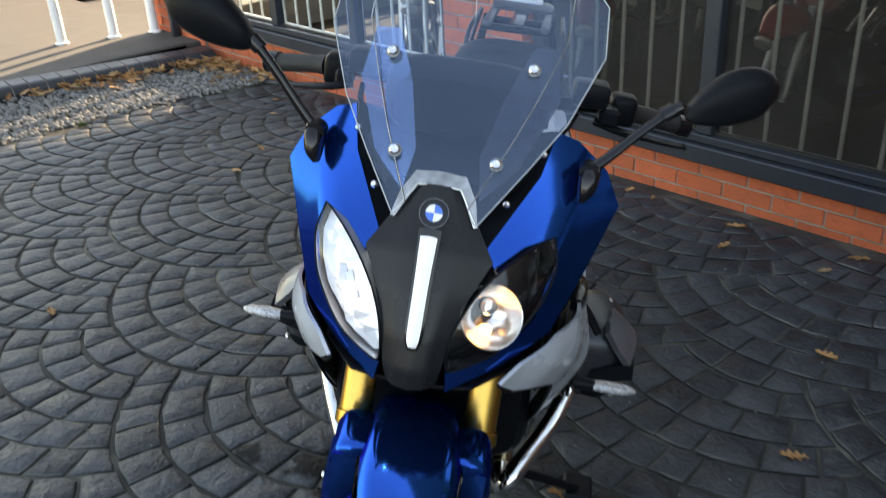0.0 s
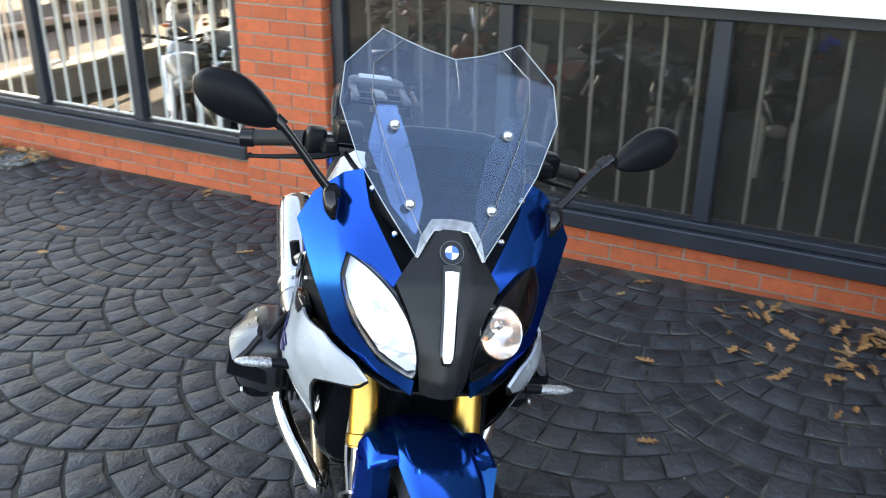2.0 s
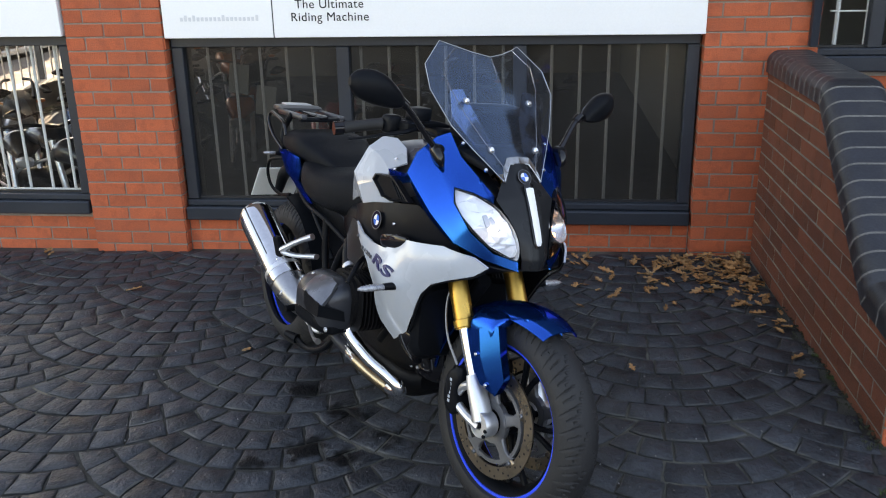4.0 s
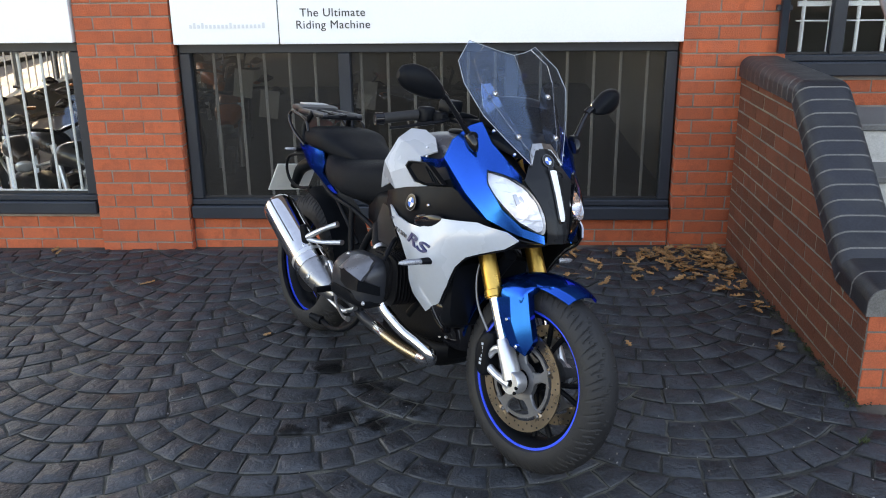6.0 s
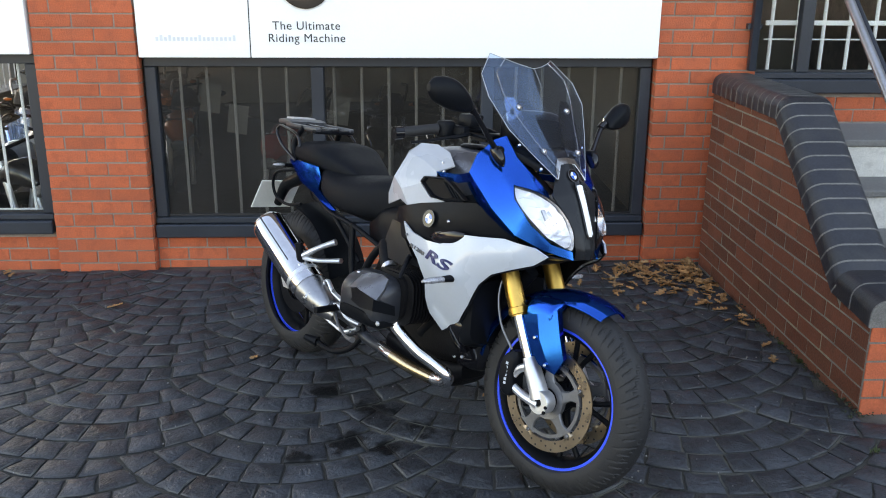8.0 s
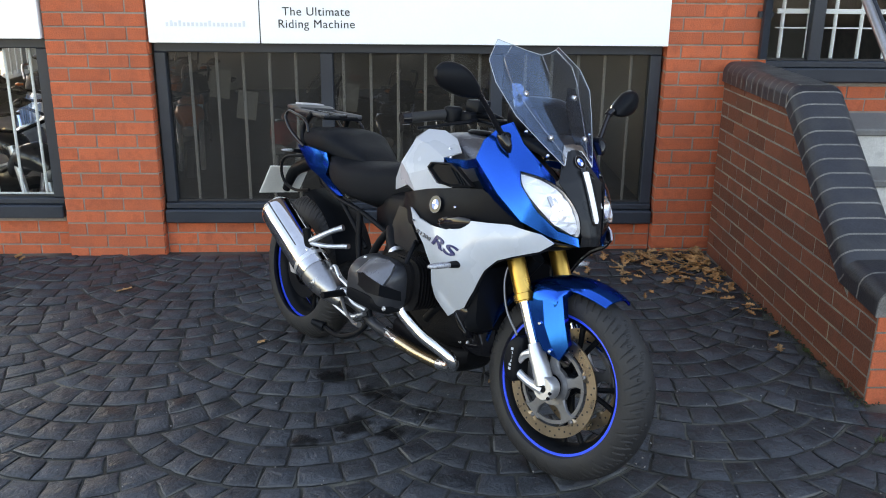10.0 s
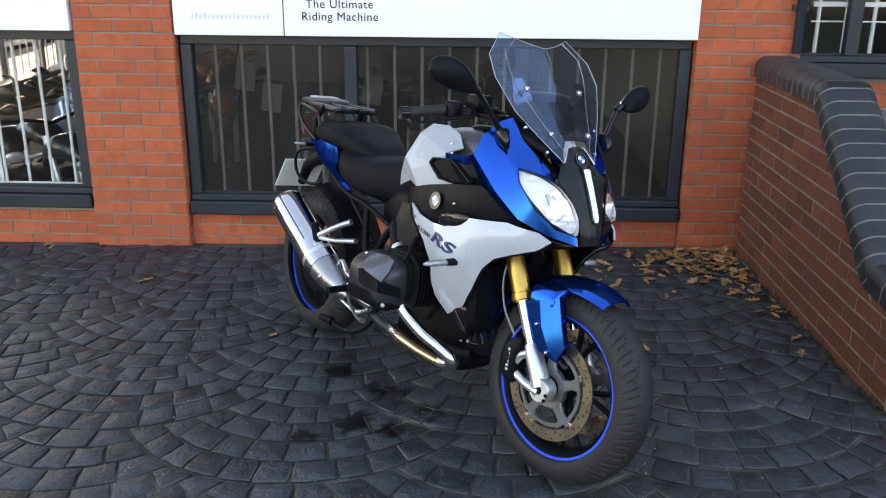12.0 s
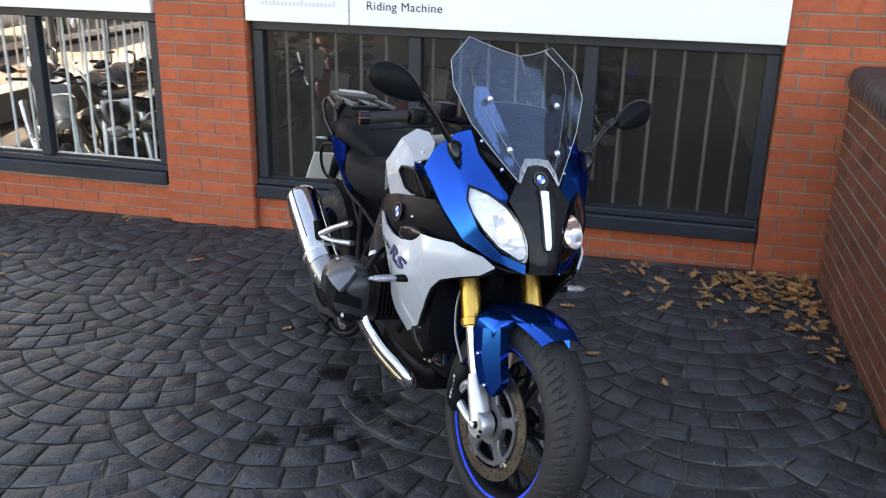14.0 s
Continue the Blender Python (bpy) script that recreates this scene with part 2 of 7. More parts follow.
def spline(pts, n):
    """n points along a Catmull-Rom curve through pts."""
    p = np.array([pts[0]] + list(pts) + [pts[-1]], float)
    p[0], p[-1] = 2 * p[1] - p[2], 2 * p[-2] - p[-3]
    out = []
    for s in np.linspace(0, len(pts) - 1, n):
        i = min(int(s), len(pts) - 2)
        t = s - i
        a, b, c, d = p[i:i + 4]
        out.append(0.5 * (2 * b + (c - a) * t + (2 * a - 5 * b + 4 * c - d) * t * t + (3 * b - a - 3 * c + d) * t ** 3))
    return np.array(out)


def tube(bm, pts, r, n=10, steps=0, cap=True, flat=1.0):
    """A round bar along pts; r is one radius or one for each point."""
    rs = list(r) if hasattr(r, "__len__") else [r] * len(pts)
    if steps:
        q = spline([(*p, a) for p, a in zip(pts, rs)], steps)
        pts, rs = q[:, :3], q[:, 3]
    pts = [Vector(p) for p in pts]
    rings, side = [], None
    for i, p in enumerate(pts):
        d = (pts[min(i + 1, len(pts) - 1)] - pts[max(i - 1, 0)]).normalized()
        if side is None:
            side = d.cross(Vector((0, 0, 1)) if abs(d.z) < 0.9 else Vector((1, 0, 0))).normalized()
        side = (side - d * side.dot(d)).normalized()
        up = d.cross(side)
        rings.append([bm.verts.new(p + (side * math.cos(a) + up * math.sin(a) * flat) * rs[i]) for a in np.linspace(0, 2 * math.pi, n, endpoint=False)])
    for a, b in zip(rings, rings[1:]):
        for j in range(n):
            bm.faces.new((a[j], a[(j + 1) % n], b[(j + 1) % n], b[j]))
    if cap:
        bm.faces.new(rings[0])
        bm.faces.new(rings[-1])
    return bm


def rod(*args, **kw):
    return tube(bmesh.new(), *args, **kw)


def lathe(bm, profile, n=48, closed=False, axis="y", centre=(0, 0, 0)):
    """Turns (radius, offset along the axis) round an axis."""
    c = Vector(centre)
    rings = []
    for a in np.linspace(0, 2 * math.pi, n, endpoint=False):
        ca, sa = math.cos(a), math.sin(a)
        row = []
        for r, o in profile:
            v = {"y": (r * ca, o, r * sa), "x": (o, r * ca, r * sa), "z": (r * ca, r * sa, o)}[axis]
            row.append(bm.verts.new(c + Vector(v)))
        rings.append(row)
    m = len(profile)
    for i in range(n):
        a, b = rings[i], rings[(i + 1) % n]
        for j in range(m if closed else m - 1):
            bm.faces.new((a[j], b[j], b[(j + 1) % m], a[(j + 1) % m]))
    if not closed:
        for k in (0, m - 1):
            if profile[k][0] > 1e-4:
                bm.faces.new([r[k] for r in rings])
    return bm


def ground_z(x, y):
    return 0.080 + 0.010 * min(max(x, -8), 3) - 0.029 * min(max(y, -5), 3.4)


# ---- ground ----
bm = bmesh.new()
xs = [-400, -120, -40, -14, -8, -6.1, -5, -3, -1, 1, 3, 8, 30, 120, 400]
ys = [-400, -120, -40, -14, -5, -3, -1, 0, 1, 2, 3, 3.4, 8, 30, 120, 400]
grid = [[bm.verts.new((x, y, ground_z(x, y) - 0.0088)) for y in ys] for x in xs]
for i in range(len(xs) - 1):
    for j in range(len(ys) - 1):
        bm.faces.new((grid[i][j], grid[i + 1][j], grid[i + 1][j + 1], grid[i][j + 1]))
for f in bm.faces:
    c = f.calc_center_median()
    f.material_index = 0 if -6.2 < c.x < 3.2 and -3.2 < c.y < 3.5 else 1
ground = thing("ground", bm, JOINT, "dark earth and asphalt ground sheet under the paving", "ground", "structure")
ground.data.materials.append(ASPHALT)

# raised pavement and road past the kerb, in the sun
bm = slab(-9.2, -6.06, -8, 3.2, -0.1, 0.035, bevel=0.01)
thing("pavement", bm, ASPHALT, "grey worn asphalt pavement behind the dark brick kerb", "pavement", "structure")
bm = slab(-60, -9.2, -60, 60, -0.2, -0.03)
thing("road", bm, ASPHALT, "sunlit grey asphalt road beyond the pavement", "road", "structure")
for name, x0, x1 in (("kerb", -9.32, -9.2),):
    thing(name, slab(x0, x1, -30, 30, -0.2, 0.045, bevel=0.012), CONCRETE, "pale concrete road kerb beside the pavement", "kerb", "structure")
thing("grass_verge", slab(-6.62, -6.06, -8, 3.0, -0.05, 0.042, bevel=0.01), ASPHALT, "worn strip beside the dark brick kerb", "verge", "structure")

# ---- walls ----
COURSE, PITCH, JN = 0.0725, 0.2205, 0.0085
FACE = 3.065


def wall(name, x0, x1, y0, y1, z0, z1, label, mat=MORTAR):
    return thing(name, slab(x0, x1, y0, y1, z0, z1), mat, label, "wall", "structure")


wall_pier_left = wall("wall_pier_left", -3.353, -2.817, FACE + 0.0060, 3.45, -0.12, 2.05, "orange brick pier between two barred showroom windows")
wall_pier_right = wall("wall_pier_right", -0.011, 0.53, FACE + 0.0060, 3.45, -0.12, 2.05, "orange brick pier beside the dark downpipe and steps")
wall_under_main = wall("wall_under_main", -2.812, -0.016, 3.1285, 3.40, -0.12, 0.142, "low orange brick wall below the showroom window")
wall_under_left = wall("wall_under_left", -5.98, -3.358, 3.1285, 3.40, -0.15, 0.168, "low orange brick wall below the corner window")
wall_corner = wall("wall_corner", -6.70, -5.98, 3.110, 3.45, -0.15, 7.0, "orange brick corner pier with a dark downpipe")
wall_under_right = wall("wall_under_right", 0.53, 4.0, 3.10, 3.40, 0.30, 0.965, "orange brick wall above the entrance landing")
# unseen upper wall: blocks the sun, its colour chosen for what the paint mirrors
wall("wall_upper", -5.98, 3.99, 3.08, 3.45, 2.055, 7.0, "unseen dark brown upper wall above the signs, toned for reflections", BROWN_UNSEEN)
wall("wall_east", 3.9, 4.2, 3.45, 10.2, -0.1, 7.0, "plain end wall of the building")
wall("wall_north", -6.70, 4.2, 10.0, 10.2, -0.1, 7.0, "plain back wall of the showroom", PLASTER)
thing("floor", slab(-6.4, 4.0, 3.40, 10.0, -0.55, -0.40), DARK_FLOOR, "dark polished showroom floor behind the windows", "floor", "structure")
thing("ceiling", slab(-6.4, 4.0, 3.45, 10.0, 2.9, 3.0), PLASTER, "plain showroom ceiling", "ceiling", "structure")
wall("wall_front_east", 4.0, 16.0, 3.10, 3.45, -0.15, 7.0, "unseen plain front wall added past the entrance", BROWN_UNSEEN)
thing("roof", slab(-6.8, 16.0, 3.0, 10.3, 7.0, 7.2), CONCRETE, "unseen flat roof over the showroom and the added front wall", "roof", "structure")
wall("partition", 0.20, 0.35, 3.46, 10.0, -0.4, 2.9, "plain inner partition beside the entrance room", PLASTER)
# west side: low wall, wide glazing onto the sunlit street
thing("wall_west_low", slab(-6.55, -6.30, 3.45, 10.0, -0.45, 0.16), PLASTER, "cream sill wall under the side windows", "wall", "structure")
thing("wall_west_high", slab(-6.55, -6.30, 3.45, 10.0, 2.3, 7.0), BRICK, "brick wall over the side windows", "wall", "structure")


def brick_mesh(length, mat, depth=0.10, height=COURSE - JN):
    bm = slab(0, length - JN, 0, depth, 0, height, bevel=0.002)
    r = random.Random(int(length * 1e4))
    for v in bm.verts:
        v.co += Vector((r.uniform(-1, 1), r.uniform(-1, 1) * 0.6, r.uniform(-1, 1))) * 0.0012
    return mesh_of(bm, "brick", mat)


BRICKS = {}


def brick(length, mat):
    key = (round(length, 3), mat.name)
    if key not in BRICKS:
        BRICKS[key] = brick_mesh(length, mat)
    return BRICKS[key]


def cut_brick(a, b, z, top, mat):
    """A brick sawn off along the slope under the coping."""
    w, h = b - a - JN, COURSE - JN
    poly = [(0.0, 0.0), (w, 0.0), (w, h), (0.0, h)]
    for s0, s1 in ((a, (a + b) / 2), ((a + b) / 2, b)):
        z0, z1 = top(s0) - z - 0.006, top(s1) - z - 0.006
        out = []
        for p, q in zip(poly, poly[1:] + poly[:1]):
            fp = p[1] - (z0 + (z1 - z0) * (p[0] + a - s0) / (s1 - s0))
            fq = q[1] - (z0 + (z1 - z0) * (q[0] + a - s0) / (s1 - s0))
            if fp <= 0:
                out.append(p)
            if fp * fq < 0:
                t = fp / (fp - fq)
                out.append((p[0] + (q[0] - p[0]) * t, p[1] + (q[1] - p[1]) * t))
        poly = out
        if len(poly) < 3:
            return None
    area = abs(sum(p[0] * q[1] - q[0] * p[1] for p, q in zip(poly, poly[1:] + poly[:1]))) / 2
    if area < 3e-4:
        return None
    bm = bmesh.new()
    face = bm.faces.new([bm.verts.new((x, 0, y)) for x, y in poly])
    ext = bmesh.ops.extrude_face_region(bm, geom=[face])["geom"]
    bmesh.ops.translate(bm, verts=[g for g in ext if isinstance(g, bmesh.types.BMVert)], vec=(0, 0.10, 0))
    return mesh_of(bm, "brick", mat)


def lay(owner, x0, x1, y, z0, z1, phase=0.0, mat=BRICK, heading=0.0, origin=None, top=None, snap=0.0):
    """Courses of stretchers along a wall. heading turns the run; top(s) cuts the courses under a slope."""
    length = x1 - x0
    row = int(round((z0 - snap) / COURSE))
    z = snap + row * COURSE
    while z + 0.4 * COURSE < z1:
        s = -((row % 2) * PITCH / 2 + phase) % PITCH
        edges = [0.0] + [e for e in np.arange(s, length + 0.001, PITCH) if 0.03 < e < length - 0.03] + [length]
        for a, b in zip(edges, edges[1:]):
            o = Vector(origin or (x0, y, 0))
            turn = Matrix.Rotation(heading, 4, "Z")
            jog = Vector((0, random.uniform(-0.0015, 0.0015), 0))
            me = brick(round(b - a, 3), mat)
            if top and z + COURSE > min(top(a), top(b)):
                me = cut_brick(a, b, z, top, mat)
                if me is None:
                    continue
            part("brick", me, mat, owner, at=Matrix.Translation(o) @ turn @ Matrix.Translation(Vector((a + JN / 2, 0, z + JN / 2)) + jog))
        z += COURSE
        row += 1


# added unseen walls behind and beside the walk, there for the motorcycle's reflections
wall("wall_south", -8.0, 16.3, -18.3, -18.0, -0.3, 4.2, "added unseen grey wall south of the yard, for reflections", GREY_UNSEEN)
wall("wall_yard_east", 16.0, 16.3, -18.0, 3.4, -0.3, 4.2, "added unseen grey wall east of the yard, for reflections", GREY_UNSEEN)

# ---- windows ----
def window(name, x0, x1, z0, z1, mullions, y, label, bars, bar_mat, pane, rail=None, bar_r=0.0085):
    root = tagged(new(name), label, "window", kind="structure")
    w, d = 0.062, 0.07
    part("window_sill", slab(x0, x1, y - 0.055, y + d, z0, z0 + 0.075, bevel=0.006), FRAME, root, "dark painted sill")
    part("window_sill", slab(x0, x1, y - 0.02, y + d, z0 + 0.077, z0 + 0.11, bevel=0.004), FRAME, root)
    part("window_frame", slab(x0, x1, y, y + d, z1 - w + 0.01, z1, bevel=0.004), FRAME, root)
    for x in (x0, x1 - w):
        part("window_frame", slab(x, x + w, y - 0.002, y + d, z0 + 0.111, z1 - w + 0.009, bevel=0.004), FRAME, root)
    edges = [x0 + w] + [e for m in mullions for e in (m - 0.035, m + 0.035)] + [x1 - w]
    for m in mullions:
        part("mullion", slab(m - 0.035, m + 0.035, y - 0.004, y + d, z0 + 0.111, z1 - w + 0.009, bevel=0.004), FRAME, root)
    for a, b in zip(edges[::2], edges[1::2]):
        ob = part("pane", slab(a - 0.004, b + 0.004, y + 0.035, y + 0.041, z0 + 0.10, z1 - w + 0.02), pane, root)
        ob.visible_shadow = False
        part("gasket", slab(a, b, y + 0.022, y + 0.034, z0 + 0.111, z0 + 0.122), INK, root)
    for x in bars:
        part("bar", rod([(x, y + 0.06, z0 + 0.06), (x, y + 0.06, z1 + 0.02)], bar_r, 8), bar_mat, root)
    if rail is not None:
        for a, b in zip(edges[::2], edges[1::2]):
            part("rail", slab(a, b, y + 0.050, y + 0.072, rail, rail + 0.022, bevel=0.003), bar_mat, root)
    return root


window("window_1", -2.800, -0.022, 0.145, 1.150, (-1.866, -0.932), 3.125, "dark framed showroom window with security bars behind tinted glass",
       [-2.623 + 0.1453 * i for i in range(5)] + [-1.779 + 0.1515 * i for i in range(6)] + [-0.767 + 0.1478 * i for i in range(5)], BAR_WHITE, PANE, 0.235)
window("window_2", -5.965, -3.372, 0.170, 1.165, (-5.035, -4.205), 3.125, "dark framed corner window with white security bars inside",
       [-3.495 - 0.1365 * i for i in range(18)], BAR_WHITE, PANE_CLEAR, 0.272)
window("window_3", 0.462, 3.4, 0.965, 2.55, (0.812, 1.9, 2.7), 3.10, "dark framed window with white grille beside the steps",
       [0.637 + 0.1465 * i for i in range(18)], BAR_WHITE, PANE_CLEAR, None, 0.011)
grille = bpy.data.objects["window_3"]
for z, h in ((1.325, 0.026), (1.245, 0.008), (1.9, 0.026)):
    part("rail", slab(0.60, 3.35, 3.150, 3.166, z, z + h, bevel=0.002), BAR_WHITE, grille)
side = tagged(new("window_4"), "wide side glazing with pale frames facing the sunlit street", "window", kind="structure")
for i in range(8):
    yy = 3.5 + i * 0.92
    part("window_frame", slab(-6.46, -6.40, yy, yy + 0.05, 0.19, 2.3), FRAME, side)
part("window_sill", slab(-6.52, -6.22, 3.45, 10.0, 0.16, 0.19, bevel=0.005), PLASTER, side)
for i in range(40):
    part("bar", rod([(-6.36, 3.6 + 0.16 * i, 0.19), (-6.36, 3.6 + 0.16 * i, 2.3)], 0.009, 6), BAR_WHITE, side)

# ---- signs ----
def text(word, size, x, y, z, mat, parent, spacing=1.0, align="CENTER"):
    cu = bpy.data.curves.new("lettering", "FONT")
    cu.body, cu.size, cu.align_x, cu.extrude, cu.space_character = word, size, align, 0.001, spacing
    tmp = bpy.data.objects.new("lettering", cu)
    scene.collection.objects.link(tmp)
    me = bpy.data.meshes.new_from_object(tmp.evaluated_get(bpy.context.evaluated_depsgraph_get()))
    bpy.data.objects.remove(tmp)
    # one piece a word, parted at the widest gap between letters
    xs = sorted(v.co.x for v in me.vertices)
    gap = max(zip(xs, xs[1:]), key=lambda p: p[1] - p[0])
    for low in (True, False):
        bm = bmesh.new()
        bm.from_mesh(me)
        bmesh.ops.delete(bm, geom=[v for v in bm.verts if (v.co.x < sum(gap) / 2) != low], context="VERTS")
        part("lettering", bm, mat, parent, smooth=False, at=pose(x, y, z, 90, 0, 0))


def fascia(name, x0, x1, z0, z1, label, cuts=()):
    root = tagged(new(name), label, "sign")
    edges = [x0] + [c for c in cuts for c in (c - 0.003, c + 0.003)] + [x1]
    for a, b in zip(edges[::2], edges[1::2]):
        part("panel", slab(a, b, 3.046, 3.20, z0, z1, bevel=0.003), SIGN_WHITE, root)
    for c in cuts:
        part("groove", slab(c - 0.003, c + 0.003, 3.052, 3.19, z0 + 0.002, z1 - 0.002), INK, root)
    return root


sign_main = fascia("shop_sign", -2.798, -0.014, 1.153, 2.05, "white shop sign panels with a round emblem and slogan", (-2.206,))
fascia("shop_sign", -5.975, -3.366, 1.168, 2.05, "plain white shop sign panel over the corner window")
text("The Ultimate", 0.062, -1.905, 3.0445, 1.300, INK, sign_main, 1.08)
text("Riding Machine", 0.062, -1.905, 3.0445, 1.236, INK, sign_main, 1.08)
for i in range(19):
    h = 0.030 if i in (1, 3, 10, 18) else 0.020
    part("bar", slab(-2.700 + 0.0225 * i, -2.700 + 0.0225 * i + 0.013, 3.0425, 3.0455, 1.240, 1.240 + h), PALE_INK, sign_main)


def roundel(parent, m, r, depth, ring, blue, white, chrome=None):
    """A round emblem of plain rings and quarters. It lies in the xz plane of m, facing -y."""
    def place(bm):
        bm.transform(m)
        return bm
    holder = part("emblem", place(lathe(bmesh.new(), [(0.0, 0.0), (r, 0.0), (r, -depth), (r * 0.95, -depth * 1.2), (r * 0.62, -depth * 1.2), (r * 0.60, -depth), (0.0, -depth)], 40)), ring, parent, "round emblem with blue and white quarters")
    for q in range(4):
        bm = bmesh.new()
        arc = [Vector((0, -depth * 1.15, 0))] + [Vector((math.cos(a) * r * 0.59, -depth * 1.15, math.sin(a) * r * 0.59)) for a in np.linspace(q * math.pi / 2, (q + 1) * math.pi / 2, 9)]
        face = bm.faces.new([bm.verts.new(p) for p in arc])
        ext = bmesh.ops.extrude_face_region(bm, geom=[face])["geom"]
        bmesh.ops.translate(bm, verts=[g for g in ext if isinstance(g, bmesh.types.BMVert)], vec=(0, depth * 0.2, 0))
        part("quarter", place(bm), blue if q % 2 == 0 else white, holder, smooth=False)
    if chrome:
        part("rim_ring", place(lathe(bmesh.new(), [(r * 0.97, -depth * 0.9), (r * 1.025, -depth * 0.9), (r * 1.025, -depth * 1.3), (r * 0.97, -depth * 1.3)], 40, closed=True)), chrome, holder)


roundel(sign_main, Matrix.Translation((-1.905, 3.046, 1.545)), 0.138, 0.012, RING, SIGN_BLUE, SIGN_WHITE)

# ---- downpipes ----
def downpipe(x, y, z0, z1, label, w=0.028):
    root = tagged(new("downpipe"), label, "pipe")
    part("pipe", slab(x - w, x + w, y - 0.012 - 2 * w, y - 0.010, z0, z1, bevel=0.008, seg=2), FRAME, root)
    for z in (z0 + 0.22, z1 - 1.1):
        part("bracket", slab(x - 0.04, x + 0.04, y - 0.03, y + 0.004, z, z + 0.03, bevel=0.003), FRAME, root)
    return root


downpipe(0.499, 3.065, 1.09, 6.9, "dark square downpipe on the orange brick pier", 0.021)
downpipe(-6.35, 3.11, -0.06, 6.9, "dark square downpipe at the brick corner")

# ---- brick wall of the steps, with a bullnose coping ----
SX, ST = 0.285, 0.215
SPINE = [(2.97, 0.980), (2.09, 0.975), (1.375, 0.415), (1.07, 0.390)]
def coping_z(y):
    for (y0, z0), (y1, z1) in zip(SPINE, SPINE[1:]):
        if y >= y1:
            return z0 + (z1 - z0) * (y0 - y) / (y0 - y1)
    return SPINE[-1][1]


bm = bmesh.new()
outline = [(1.075, -0.1), (2.97, -0.1)] + [(y, z - 0.004) for y, z in SPINE[:3]] + [(1.075, 0.386)]
face = bm.faces.new([bm.verts.new((SX + 0.0025, y, z)) for y, z in outline])
ext = bmesh.ops.extrude_face_region(bm, geom=[face])["geom"]
bmesh.ops.translate(bm, verts=[g for g in ext if isinstance(g, bmesh.types.BMVert)], vec=(ST - 0.01, 0, 0))
wall_steps = thing("wall_steps", bm, SHADED_DIRTY_MORTAR, "low orange brick wall with dark coping beside the steps", "wall", "structure")


def coping_brick(width, thick, height):
    """Dark bullnose brick: the cross section has a rounded shoulder on both sides."""
    sec = [(-0.012, 0.0), (-0.012, height * 0.45)]
    r = height * 0.55
    sec += [(-0.012 + r - r * math.cos(a), height - r + r * math.sin(a)) for a in np.linspace(0.15, math.pi / 2, 6)]
    sec += [(width + 0.012 - r + r * math.sin(a), height - r + r * math.cos(a)) for a in np.linspace(0, math.pi / 2 - 0.15, 6)]
    sec += [(width + 0.012, height * 0.45), (width + 0.012, 0.0)]
    bm = bmesh.new()
    face = bm.faces.new([bm.verts.new((x, 0, z)) for x, z in sec])
    ext = bmesh.ops.extrude_face_region(bm, geom=[face])["geom"]
    bmesh.ops.translate(bm, verts=[g for g in ext if isinstance(g, bmesh.types.BMVert)], vec=(0, thick, 0))
    return bm


coping = tagged(new("coping"), "dark blue bullnose brick coping with pale joints on the step wall", "coping", kind="structure")
cop_me = mesh_of(coping_brick(ST, 0.066, 0.105), "coping_brick", BLUE_BRICK, True)
cop_joint = mesh_of(coping_brick(ST + 0.0008, 0.008, 0.1054), "coping_joint", PALE_MORTAR, True)
# runs of the coping: along the top, down the slope, and the foot
for (y0, z0), (y1, z1), pitch in ((SPINE[0], SPINE[1], 0.0745), (SPINE[1], SPINE[2], 0.0745), (SPINE[2], SPINE[3], 0.136)):
    run = math.hypot(y1 - y0, z1 - z0)
    tilt = math.atan2(z0 - z1, y0 - y1)
    count = max(int(round(run / pitch)), 1)
    step = run / count
    for i in range(count):
        a = (i + 1) * step
        y, z = y0 + (y1 - y0) * a / run, z0 + (z1 - z0) * a / run
        m = Matrix.Translation((SX, y, z)) @ Matrix.Rotation(tilt, 4, "X")
        part("coping_brick", cop_me, BLUE_BRICK, coping, at=m @ Matrix.Translation((0, 0.0019, 0)) @ Matrix.Diagonal((1, (step - 0.0038) / 0.066, 1, 1)))
        part("joint", cop_joint, PALE_MORTAR, coping, at=m @ Matrix.Translation((-0.0004, -0.004, 0)))

# the corner brick where the top run turns down the slope
sec_bm = coping_brick(ST, 0.01, 0.105)
section = [(v.co.x, v.co.z) for v in list(sec_bm.verts)[:16]]
sec_bm.free()
turn_down = math.atan2(SPINE[1][1] - SPINE[2][1], SPINE[1][0] - SPINE[2][0])
bm = bmesh.new()
rings = []
for i in range(5):
    a = 0.05 + (turn_down - 0.10) * i / 4
    rings.append([bm.verts.new((x, -z * math.sin(a), z * math.cos(a))) for x, z in section])
for a, b in zip(rings, rings[1:]):
    for j in range(15):
        bm.faces.new((a[j], a[j + 1], b[j + 1], b[j]))
bm.faces.new(rings[0])
bm.faces.new(rings[-1])
part("coping_brick", bm, BLUE_BRICK, coping, at=Matrix.Translation((SX, SPINE[1][0], SPINE[1][1])))
part("joint", cop_joint, PALE_MORTAR, coping, at=Matrix.Translation((SX, SPINE[1][0], SPINE[1][1])) @ Matrix.Rotation(turn_down, 4, "X") @ Matrix.Translation((-0.0004, -0.006, 0)))

